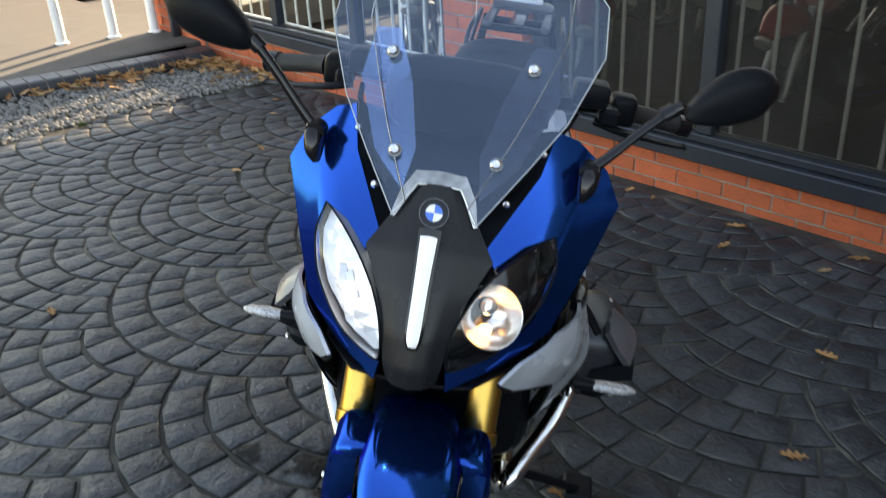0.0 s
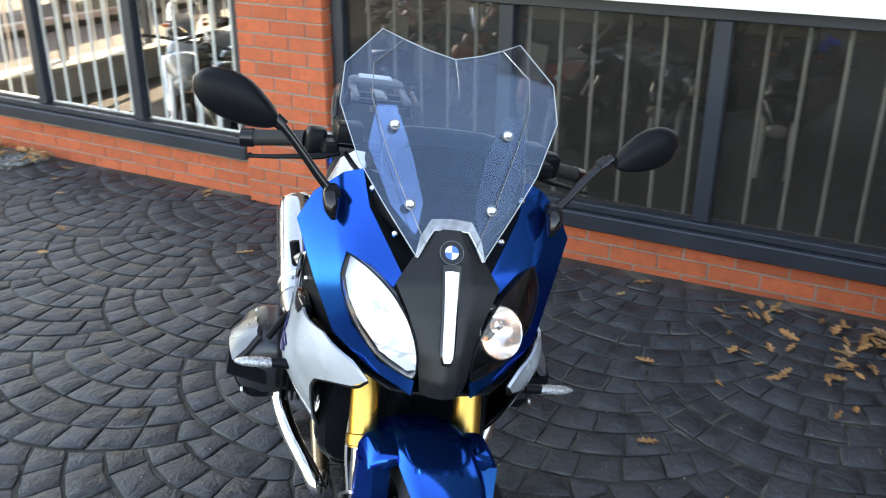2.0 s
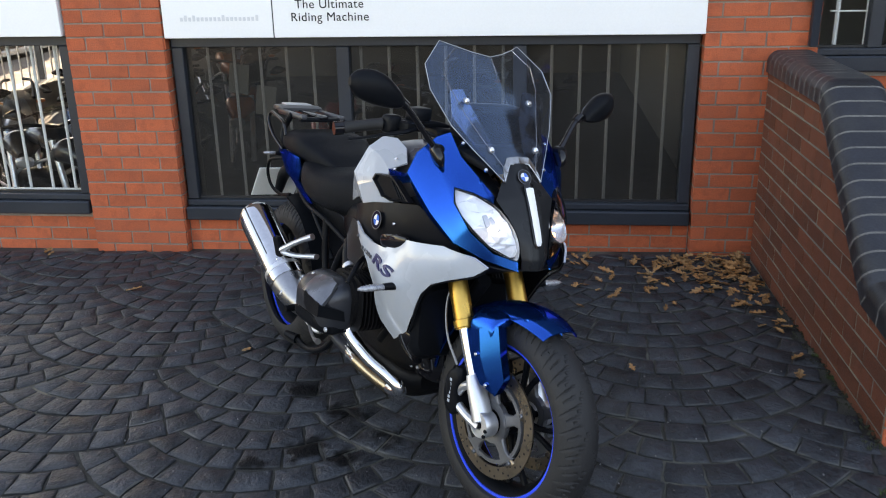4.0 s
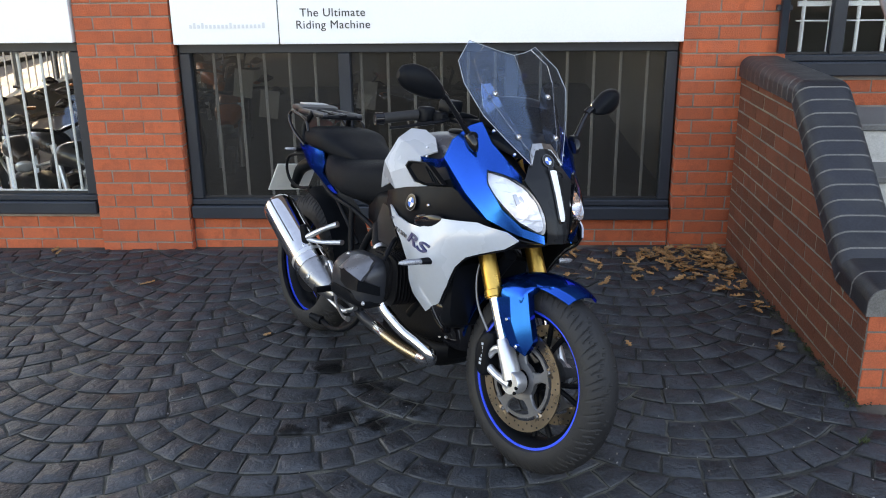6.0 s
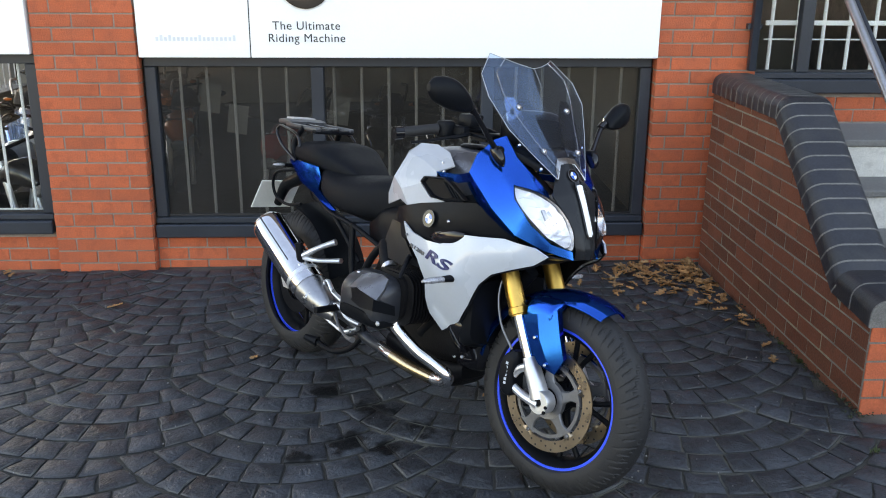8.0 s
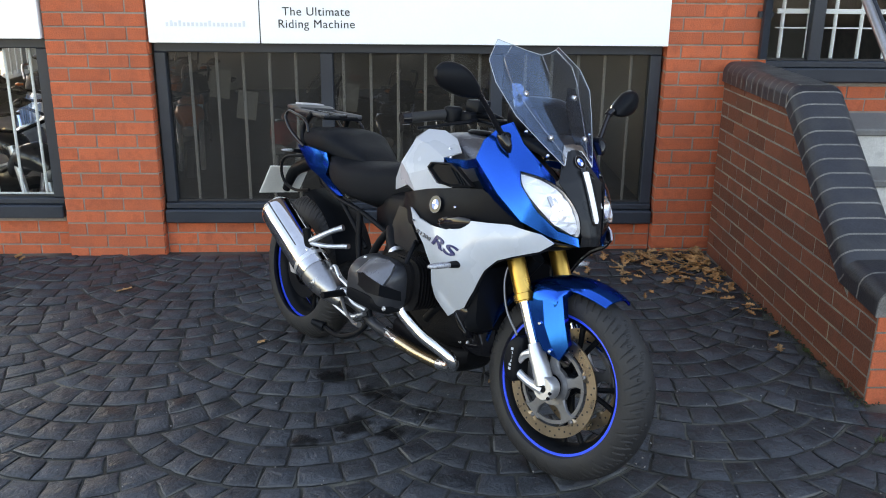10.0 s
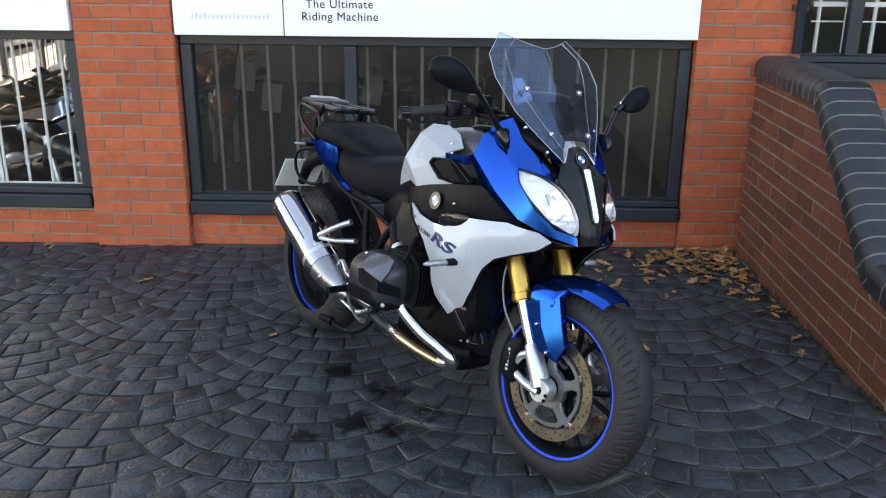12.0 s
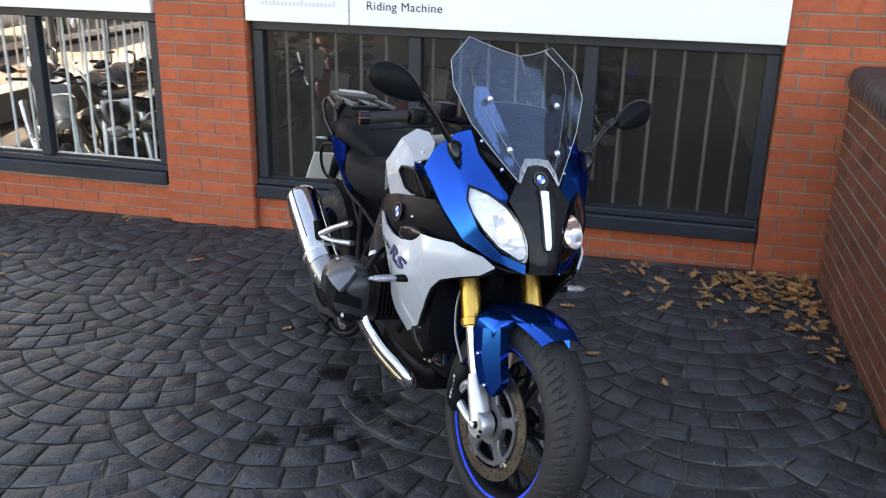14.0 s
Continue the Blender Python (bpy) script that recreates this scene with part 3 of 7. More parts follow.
# ---- steps, landing and handrail ----
STEPS = 4
for i in range(STEPS):
    y0 = 1.64 + 0.285 * i
    z = 0.05 + 0.19 * (i + 1)
    root = tagged(new("step"), "worn concrete entrance step with a pale riser", "step", "entrance steps", "structure")
    part("tread", slab(SX + ST, 3.6, y0 - 0.015, 2.99 if i == STEPS - 1 else y0 + 0.29, z - 0.035, z, bevel=0.006), TREAD, root, "dark grey tread")
    part("riser", slab(SX + ST, 3.6, y0, y0 + 0.28, z - 0.19, z - 0.036), RISER, root, "pale speckled riser")
thing("landing", slab(SX + ST, 3.6, 2.80, 3.09, 0.0, 0.77), CONCRETE, "grey concrete landing at the top of the steps", "landing", "structure")
rail = tagged(new("handrail"), "grey steel handrail beside the entrance steps", "handrail")
part("rail", rod([(0.75, 2.86, 1.745), (0.75, 2.56, 1.50), (0.75, 2.03, 1.07), (0.75, 1.72, 0.82), (0.75, 1.60, 0.76), (0.75, 1.55, 0.70)], 0.022, 14, steps=26), STEEL, rail)
part("rail", rod([(0.79, 2.86, 1.725), (0.79, 2.56, 1.48), (0.79, 2.03, 1.05), (0.79, 1.72, 0.80)], 0.016, 10, steps=16), FRAME, rail)
for y, z0, z1 in ((1.70, 0.24, 0.81),):
    part("post", rod([(0.77, y, z0), (0.77, y, z1)], 0.02, 10), FRAME, rail)
part("post", slab(0.60, 0.64, 1.58, 1.62, 0.05, 0.72, bevel=0.004), FRAME, rail)

# ---- kerb of dark bricks, gravel strip, bollards ----
kerb_row = tagged(new("brick_kerb"), "row of dark rounded kerb bricks beside the gravel", "kerb", kind="structure")
kerb_me = mesh_of(coping_brick(0.24, 0.098, 0.115), "kerb_brick", BLUE_BRICK, True)
kerb_jo = mesh_of(coping_brick(0.235, 0.02, 0.108), "joint", MORTAR, True)
for i in range(40):
    y = 3.09 - 0.106 * i
    x = -5.785 - 0.25 - 0.085 * (3.09 - y)
    m = Matrix.Translation((x, y - 0.10, ground_z(x, y) - 0.03)) @ Matrix.Rotation(-0.085, 4, "Z")
    part("kerb_brick", kerb_me, BLUE_BRICK, kerb_row, at=m)
    part("joint", kerb_jo, MORTAR, kerb_row, at=m @ Matrix.Translation((0.002, -0.013, 0)))


def pebbles(count, seed, where, size, lift):
    """Small uneven stones as one mesh."""
    r = np.random.RandomState(seed)
    g = (1 + 5 ** 0.5) / 2
    base = np.array([(-1, g, 0), (1, g, 0), (-1, -g, 0), (1, -g, 0), (0, -1, g), (0, 1, g), (0, -1, -g), (0, 1, -g), (g, 0, -1), (g, 0, 1), (-g, 0, -1), (-g, 0, 1)]) / 1.9
    tri = [(0, 11, 5), (0, 5, 1), (0, 1, 7), (0, 7, 10), (0, 10, 11), (1, 5, 9), (5, 11, 4), (11, 10, 2), (10, 7, 6), (7, 1, 8), (3, 9, 4), (3, 4, 2), (3, 2, 6), (3, 6, 8), (3, 8, 9), (4, 9, 5), (2, 4, 11), (6, 2, 10), (8, 6, 7), (9, 8, 1)]
    verts, faces = [], []
    for k in range(count):
        x, y = where(r)
        s = size * r.uniform(0.6, 1.35)
        shape = base * r.uniform(0.6, 1.1, 3) * r.uniform(0.8, 1.15, (12, 1)) * s
        q = np.array(Euler(r.uniform(0, 6.3, 3)).to_matrix())
        o = len(verts)
        verts += [tuple(p) for p in shape @ q.T + np.array((x, y, ground_z(x, y) + lift * r.uniform(0, 1)))]
        faces += [tuple(o + i for i in t) for t in tri]
    me = bpy.data.meshes.new("gravel")
    me.from_pydata(verts, [], faces)
    me.materials.append(STONE)
    return me


def in_strip(r):
    y = r.uniform(-1.0, 3.05)
    x0, x1 = -5.76 - 0.085 * (3.09 - y), -5.03 + 0.10 * math.sin(y * 2.3) * 0.5 + 0.04 * (3 - y) * 0.5
    return x0 + (x1 - x0) * r.uniform(0, 1) ** 0.9 + r.normal(0, 0.02), y


tagged(new("gravel", pebbles(8500, 3, in_strip, 0.0125, 0.012)), "grey loose gravel strip between kerb and paving", "gravel", kind="stuff")
for x, y in ((-6.86, 2.40), (-6.73, 2.75), (-6.62, 3.03)):
    b = tagged(new("bollard"), "white painted round bollard standing on the pavement", "bollard", "white bollards")
    part("post", lathe(bmesh.new(), [(0.0, 0.0), (0.036, 0.0), (0.036, 0.60), (0.030, 0.625), (0.0, 0.63)], 16, axis="z"), BAR_WHITE, b)
    part("foot", lathe(bmesh.new(), [(0.0, 0.0), (0.05, 0.0), (0.05, 0.012), (0.037, 0.02), (0.0, 0.02)], 16, axis="z"), BAR_WHITE, b)
    b.matrix_basis = pose(x, y, 0.036)

# ---- motorcycle: x forward from the front axle, y to its left, z up in its own leaning plane ----
PAINT_BLUE = material("blue_metallic_paint", (0.0, 0.096, 0.47), 0.13, metal=0.95, var=0.04, scale=3, fine=900, coat=0.02, spec=0.0)
PAINT_BLUE.node_tree.nodes["Principled BSDF"].inputs["Specular Tint"].default_value = (0.0, 0.30, 1.0, 1)
PAINT_BLUE.node_tree.nodes["Principled BSDF"].inputs["Specular Tint"].default_value = (0.08, 0.25, 0.75, 1)
PAINT_WHITE = material("pearl_white_paint", (0.47, 0.51, 0.56), 0.26, var=0.03, scale=3, coat=0.7)
BLACK_SATIN = material("black_satin_plastic", (0.0065, 0.0075, 0.0095), 0.36, var=0.2, scale=8, bump=0.12, fine=500, spec=0.09)
BLACK_GLOSS = material("black_gloss_plastic", (0.006, 0.006, 0.008), 0.10, var=0.1, scale=8, spec=0.42)
CENTRE_BLACK = material("dark_brushed_panel", (0.014, 0.015, 0.017), 0.30, var=0.15, scale=8, bump=0.08, fine=500, spec=0.25)
RUBBER = material("tyre_rubber", (0.021, 0.021, 0.022), 0.62, var=0.30, scale=14, bump=0.25, fine=260, tint=(0.030, 0.029, 0.027), tint_scale=9, tint_amount=0.4, spec=0.35)
GOLD = material("gold_anodised_tube", (0.64, 0.37, 0.09), 0.30, metal=0.95, var=0.08, scale=5)
CHROME = material("chrome", (0.88, 0.88, 0.88), 0.06, metal=1.0, var=0.05)
SIGNAL = material("clear_ribbed_lens", (0.42, 0.43, 0.45), 0.12, metal=0.55, var=0.8, scale=120, bump=0.8, fine=260, coat=0.6)
CUT_EDGE = material("polished_cut_edge", (0.34, 0.34, 0.34), 0.10, metal=0.9, var=0.5, scale=40)
MUFFLER = material("muffler_chrome", (0.55, 0.55, 0.56), 0.05, metal=1.0, var=0.15, scale=14)
SILVER = material("cast_aluminium", (0.66, 0.67, 0.69), 0.36, metal=0.85, var=0.1, scale=9, bump=0.15, fine=300)
SATIN = material("satin_steel", (0.34, 0.34, 0.35), 0.30, metal=0.95, var=0.12, scale=14)
GUNMETAL = material("grey_engine_cover", (0.20, 0.205, 0.215), 0.34, metal=0.75, var=0.12, scale=9)
CARRIER = material("dark_cast_carrier", (0.07, 0.07, 0.075), 0.36, metal=0.5, var=0.15, scale=9)
COVER = material("grey_metal_cover", (0.14, 0.148, 0.165), 0.28, metal=0.45, var=0.12, scale=9)
SPIDER = material("grey_cast_spider", (0.15, 0.153, 0.16), 0.38, metal=0.5, var=0.15, scale=9)
HEAD = material("dark_head_cover", (0.040, 0.044, 0.052), 0.30, metal=0.45, var=0.15, scale=9)
ENGINE = material("black_engine_casting", (0.006, 0.006, 0.007), 0.5, var=0.35, scale=12, bump=0.3, fine=200, spec=0.16)
LEATHER = material("black_seat_vinyl", (0.0075, 0.0088, 0.0112), 0.50, var=0.15, scale=9, bump=0.45, fine=420, spec=0.09)
DISC = material("brake_disc_steel", (0.27, 0.22, 0.17), 0.30, metal=0.95, var=0.15, scale=14)
BRONZE = material("heat_tinted_steel", (0.46, 0.37, 0.24), 0.24, metal=1.0, var=0.2, scale=9)
RIM_BLUE = material("blue_rim_stripe", (0.01, 0.09, 0.88), 0.3, var=0.03, coat=0.5)
PLATE = material("pale_plate_back", (0.80, 0.81, 0.77), 0.5, var=0.06)
DECAL = material("dark_blue_decal", (0.008, 0.014, 0.09), 0.35, var=0.05)
SCREEN = glass("tinted_screen", (0.86, 0.92, 1.0), 0.10, 1.50, 0.02)
# one smoked plastic twice: toned as shaded, and with a bluish sheen as lit
SMOKE_SHADED = glass("shaded_smoke_plastic", (0.30, 0.32, 0.36), 0.06, 1.5, 0.01)
SMOKE_LIT = glass("smoke_plastic", (0.72, 0.80, 0.93), 0.06, 1.6, 0.14)
for sheet_glass in (SCREEN, SMOKE_LIT):
    sheet_glass.node_tree.nodes["Glossy BSDF"].inputs["Color"].default_value = (0.62, 0.80, 1.0, 1)
LENS = glass("headlight_lens", (0.97, 0.98, 1.0), 0.01, 1.45)
BULB = glow("headlight_bulb", (1.0, 0.50, 0.18), 1.6)
BULB_COOL = glow("cool_bulb", (0.95, 0.97, 1.0), 16.0)
WHITE_BOWL = material("bright_lamp_bowl", (0.93, 0.94, 0.96), 0.16, metal=0.18, var=0.05, coat=0.5)
DAYLIGHT = glow("light_strip", (0.80, 0.85, 0.90), 0.03)
WARM_BOWL = material("lamp_bowl", (0.80, 0.78, 0.74), 0.16, metal=0.88, var=0.05)
FACET = material("lamp_reflector", (0.60, 0.60, 0.60), 0.22, metal=0.6, var=0.05)
MIRROR = material("mirror_glass", (0.9, 0.9, 0.9), 0.02, metal=1.0, var=0.0)
BADGE_BLUE = material("badge_blue", (0.02, 0.16, 0.62), 0.2, var=0.02, coat=0.8)
BADGE_WHITE = material("badge_white", (0.85, 0.85, 0.85), 0.2, var=0.02, coat=0.8)

bike_f = Vector((0.611, -0.791, 0.027)).normalized()
up0 = (Vector((0, 0, 1)) - bike_f * bike_f.z).normalized()
left0 = up0.cross(bike_f)
LEANING = radians(8.2)
bike_u = up0 * math.cos(LEANING) + left0 * math.sin(LEANING)
bike_l = bike_u.cross(bike_f)
bike = tagged(new("motorcycle"), "blue and white touring motorcycle with gold forks on its side stand", "motorcycle")
bike.matrix_basis = Matrix((( bike_f.x, bike_l.x, bike_u.x, -0.926), (bike_f.y, bike_l.y, bike_u.y, 0.603), (bike_f.z, bike_l.z, bike_u.z, 0.055), (0, 0, 0, 1)))
BOTH = (("right", 1), ("left", -1))


SURFACE = {}


def thicken(bm, thick, out=(1, 0, 0)):
    """Gives an open sheet a back face and rims, thick metres behind it; its front looks towards out."""
    bmesh.ops.recalc_face_normals(bm, faces=bm.faces)
    bm.normal_update()
    if sum((f.normal * f.calc_area() for f in bm.faces), Vector()).dot(Vector(out)) < 0:
        bmesh.ops.reverse_faces(bm, faces=bm.faces[:])
        bm.normal_update()
    front_faces, rims = bm.faces[:], [e for e in bm.edges if len(e.link_faces) == 1]
    twin = {v: bm.verts.new(v.co - v.normal * thick) for v in bm.verts[:]}
    for f in front_faces:
        bm.faces.new([twin[v] for v in reversed(f.verts)])
    for e in rims:
        a, b = e.verts
        bm.faces.new((a, b, twin[b], twin[a]))


def shell(pts, axis="y", extra=(), thick=0.004, side=1, cell=0.022, curve=0):
    """A curved sheet inside an outline; its depth along axis is a smooth surface through the outline and the extra points."""
    ia, ib, ic = {"y": (0, 2, 1), "x": (1, 2, 0), "z": (0, 1, 2)}[axis]
    loop = np.array(pts, float)
    if curve:
        loop = spline(list(loop) + [loop[0]], curve + 1)[:-1]
    every = np.vstack([np.array(pts, float)] + ([np.array(extra, float)] if len(extra) else []))
    uv, dep = every[:, [ia, ib]], every[:, ic]
    n = len(uv)
    def phi(d2):
        return 0.5 * d2 * np.log(d2 + 1e-9)
    k = phi(((uv[:, None] - uv[None]) ** 2).sum(2)) + np.eye(n) * 2e-4
    a = np.zeros((n + 3, n + 3))
    a[:n, :n], a[:n, n], a[:n, n + 1:], a[n, :n], a[n + 1:, :n] = k, 1, uv, 1, uv.T
    w = np.linalg.solve(a, np.concatenate([dep, np.zeros(3)]))
    def depth(u, v):
        d2 = ((uv - (u, v)) ** 2).sum(1)
        return float(phi(d2) @ w[:n] + w[n] + w[n + 1] * u + w[n + 2] * v)
    bm = bmesh.new()
    face = bm.faces.new([bm.verts.new((p[ia], p[ib], 0)) for p in loop])
    bmesh.ops.triangulate(bm, faces=[face])
    for i, lo, hi in ((0, loop[:, ia].min(), loop[:, ia].max()), (1, loop[:, ib].min(), loop[:, ib].max())):
        for c in np.arange(lo + cell, hi - cell * 0.3, cell):
            co, no = [0, 0, 0], [0, 0, 0]
            co[i], no[i] = c, 1
            bmesh.ops.bisect_plane(bm, geom=bm.verts[:] + bm.edges[:] + bm.faces[:], plane_co=co, plane_no=no, dist=1e-6)
    bmesh.ops.remove_doubles(bm, verts=bm.verts, dist=2e-4)
    for v in bm.verts:
        q = [0, 0, 0]
        q[ia], q[ib], q[ic] = v.co.x, v.co.y, depth(v.co.x, v.co.y)
        v.co = q
    SURFACE["depth"] = depth
    if thick:
        thicken(bm, thick, {"y": (0, -1, 0), "x": (1, 0, 0), "z": (0, 0, -1)}[axis])
    if side < 0:
        bmesh.ops.scale(bm, vec=(1, -1, 1), verts=bm.verts)
    return bm


def facets(points, faces, thick, side=1):
    """A panel of flat faces between named corners, with a back thick metres further in."""
    bm = bmesh.new()
    vs = {k: bm.verts.new(p) for k, p in points.items()}
    for f in faces:
        bm.faces.new([vs[k] for k in f])
    thicken(bm, thick, (0, -1, 0))
    return flip(bm, side)


def straight(pts, n):
    """n points along the straight pieces through pts, every given point among them."""
    p, k = np.array(pts, float), max((n - 1) // (len(pts) - 1), 1)
    return np.array([p[i] + (p[i + 1] - p[i]) * j / k for i in range(len(p) - 1) for j in range(k)] + [p[-1]])


def sheet(rows, nu, nv, thick=0.004, out=(1, 0, 0), line=spline):
    """A smooth sheet through a grid of points."""
    fine = np.array([line(list(c), nu) for c in np.array([line(r, nv) for r in rows]).transpose(1, 0, 2)]).transpose(1, 0, 2)
    bm = bmesh.new()
    vs = [[bm.verts.new(p) for p in row] for row in fine]
    for i in range(len(vs) - 1):
        for j in range(len(vs[0]) - 1):
            bm.faces.new((vs[i][j], vs[i + 1][j], vs[i + 1][j + 1], vs[i][j + 1]))
    if thick:
        thicken(bm, thick, out)
    return bm


def hull(stations, axis="x", n=24, steps=16, power=2.5):
    """A closed body through cross sections: place along the axis, centre (u, v), half sizes (u, v)."""
    q = spline(stations, steps)
    bm = bmesh.new()
    rings = []
    for s, cu, cv, ru, rv in q:
        ring = []
        for a in np.linspace(0, 2 * math.pi, n, endpoint=False):
            ca, sa = math.cos(a), math.sin(a)
            u = cu + ru * math.copysign(abs(ca) ** (2 / power), ca)
            v = cv + rv * math.copysign(abs(sa) ** (2 / power), sa)
            ring.append(bm.verts.new({"x": (s, u, v), "y": (u, s, v), "z": (u, v, s)}[axis]))
        rings.append(ring)
    for a, b in zip(rings, rings[1:]):
        for j in range(n):
            bm.faces.new((a[j], a[(j + 1) % n], b[(j + 1) % n], b[j]))
    bm.faces.new(rings[0])
    bm.faces.new(rings[-1])
    return bm


def flip(bm, side):
    if side < 0:
        bmesh.ops.scale(bm, vec=(1, -1, 1), verts=bm.verts)
    return bm


def screw(parent, at, r=0.007, mat=None, facing=(0, -1, 0), name="bolt"):
    q = Vector((0, -1, 0)).rotation_difference(Vector(facing).normalized()).to_matrix().to_4x4()
    bm = lathe(bmesh.new(), [(0.0, 0.002), (r, 0.002), (r, -0.002), (r * 0.7, -0.0045), (r * 0.4, -0.0045), (r * 0.35, -0.002), (0.0, -0.002)], 12)
    bm.transform(Matrix.Translation(at) @ q)
    return part(name, bm, mat or CHROME, parent)


# ---- wheels ----
def tyre_mesh(radius, half, lugs):
    """A round-shouldered tyre with curved grooves cut into its tread."""
    n, m = 1008, 37
    ang = np.linspace(-radians(104), radians(104), m)
    bm = bmesh.new()
    rings = []
    for i in range(n):
        th = 2 * math.pi * i / n
        row = []
        row.append((0.218, -half * 0.76))
        for k, a in enumerate(ang):
            r, y = radius - half * 0.96 + half * 0.96 * math.cos(a), half * math.sin(a)
            s = abs(a)
            if radians(6) < s < radians(80):
                shift = (0.5 if a > 0 else 0.0)
                line = (th * lugs / (2 * math.pi) + shift + 0.55 * (s / radians(72)) ** 1.3) % 1.0
                wide = 0.10
                second = (line + 0.46) % 1.0
                sweep = (th * lugs / (4 * math.pi) + shift + 1.1 * s / radians(44)) % 1.0
                if (line < wide and s > radians(26)) or (second < 0.11 and radians(34) < s < radians(58)) or (sweep < 0.065 and s < radians(44)):
                    r -= 0.0045
            row.append((r, y))
        row.append((0.218, half * 0.74))
        rings.append([bm.verts.new((r * math.cos(th), y, r * math.sin(th))) for r, y in row])
    w = len(rings[0])
    for i in range(n):
        a, b = rings[i], rings[(i + 1) % n]
        for j in range(w - 1):
            bm.faces.new((a[j], b[j], b[j + 1], a[j + 1]))
    return bm


def wheel(name, x, z, radius, half, rim_half, spokes, label):
    c = (x, 0, z)
    at = Matrix.Translation(c)
    w = part(name, lathe(bmesh.new(), [(0.222, -rim_half), (0.214, -rim_half), (0.196, -rim_half * 0.7), (0.186, 0.0), (0.196, rim_half * 0.7), (0.214, rim_half), (0.222, rim_half), (0.205, rim_half * 0.6), (0.205, -rim_half * 0.6)], 72, closed=True), BLACK_SATIN, bike, label, at=at)
    part("tyre", tyre_mesh(radius, half, 36), RUBBER, w, "black treaded rubber tyre")
    for s in (-1, 1):
        y = s * (rim_half + 0.0015)
        part("stripe", lathe(bmesh.new(), [(0.2115, y), (0.2225, y), (0.2225, y - s * 0.004), (0.2115, y - s * 0.004)], 96, closed=True), RIM_BLUE, w, "bright blue rim stripe")
    part("hub", lathe(bmesh.new(), [(0.0, -0.06), (0.030, -0.06), (0.034, -0.05), (0.034, -0.02), (0.045, -0.012), (0.045, 0.012), (0.034, 0.02), (0.034, 0.05), (0.030, 0.06), (0.0, 0.06)], 32), BLACK_SATIN, w)
    for i in range(spokes):
        a = 2 * math.pi * i / spokes
        for d in (-1, 1):
            b = a + d * 0.10
            bm = tube(bmesh.new(), [(0.036 * math.cos(a + d * 0.25), d * 0.004, 0.036 * math.sin(a + d * 0.25)), (0.11 * math.cos(b), 0, 0.11 * math.sin(b)), (0.198 * math.cos(a + d * 0.19), 0, 0.198 * math.sin(a + d * 0.19))], (0.012, 0.0085, 0.0095), 8, steps=7)
            part("spoke", bm, BLACK_SATIN, w)
    return w


def spoke_plate(widths, y, half, angle):
    """A flat arm that follows (radius, half width) pairs, its rims chamfered."""
    bm = bmesh.new()
    ends = [(r, w) for r, w in widths] + [(r, -w) for r, w in reversed(widths)]
    c, d = math.cos(angle), math.sin(angle)
    loops = []
    for shrink, yy in ((0.82, -half), (1.0, -half * 0.5), (1.0, half * 0.5), (0.82, half)):
        loops.append([bm.verts.new((r * c - w * shrink * d, y + yy, r * d + w * shrink * c)) for r, w in ends])
    for p, q in zip(loops, loops[1:]):
        for k in range(len(ends)):
            bm.faces.new((p[k], p[(k + 1) % len(ends)], q[(k + 1) % len(ends)], q[k]))
    bm.faces.new(loops[0])
    bm.faces.new(list(reversed(loops[-1])))
    bmesh.ops.recalc_face_normals(bm, faces=bm.faces)
    return bm


front = wheel("front_wheel", 0.0, 0.302, 0.300, 0.064, 0.050, 5, "black cast front wheel with a blue rim stripe")
rear = wheel("rear_wheel", -1.500, 0.308, 0.308, 0.082, 0.048, 5, "black cast rear wheel with a blue rim stripe")
for label, s in BOTH:
    y = -s * 0.072
    part("brake_disc", lathe(bmesh.new(), [(0.126, y - 0.0025), (0.160, y - 0.0025), (0.160, y + 0.0025), (0.126, y + 0.0025)], 72, closed=True), DISC, front, "drilled steel brake disc")
    holes = bmesh.new()
    for i in range(48):
        a = 2 * math.pi * i / 48
        r = 0.133 + 0.0095 * (i % 3)
        lathe(holes, [(0.0, -0.0031), (0.0033, -0.0031), (0.0033, 0.0031), (0.0, 0.0031)], 8, centre=(r * math.cos(a), y, r * math.sin(a)))
    part("drill_hole", holes, INK, front)
    part("disc_carrier", lathe(bmesh.new(), [(0.036, y - 0.006), (0.060, y - 0.008), (0.060, y + 0.008), (0.036, y + 0.006)], 40, closed=True), SPIDER, front, "grey cast disc carrier")
    part("carrier_ring", lathe(bmesh.new(), [(0.106, y - 0.0045), (0.117, y - 0.0045), (0.117, y + 0.0045), (0.106, y + 0.0045)], 60, closed=True), SPIDER, front)
    for i in range(5):
        a = 2 * math.pi * i / 5 + 0.5
        part("arm", spoke_plate(((0.048, 0.027), (0.066, 0.017), (0.088, 0.014), (0.104, 0.020), (0.117, 0.036)), y, 0.007, a - 0.10), SPIDER, front)
        part("tab", spoke_plate(((0.106, 0.011), (0.118, 0.012), (0.132, 0.021)), y - s * 0.002, 0.003, a), DISC, front)
        screw(front, (0.124 * math.cos(a), y - s * 0.007, 0.124 * math.sin(a)), 0.007, GUNMETAL, (0, -s, 0))
bm = lathe(bmesh.new(), [(0.08, -0.052), (0.132, -0.052), (0.132, -0.047), (0.08, -0.047)], 56, closed=True)
part("brake_disc", bm, BLACK_SATIN, rear, "dark steel rear brake disc")
part("axle", rod([(0, -0.128, 0.302), (0, 0.128, 0.302)], 0.013, 16), BLACK_SATIN, bike)

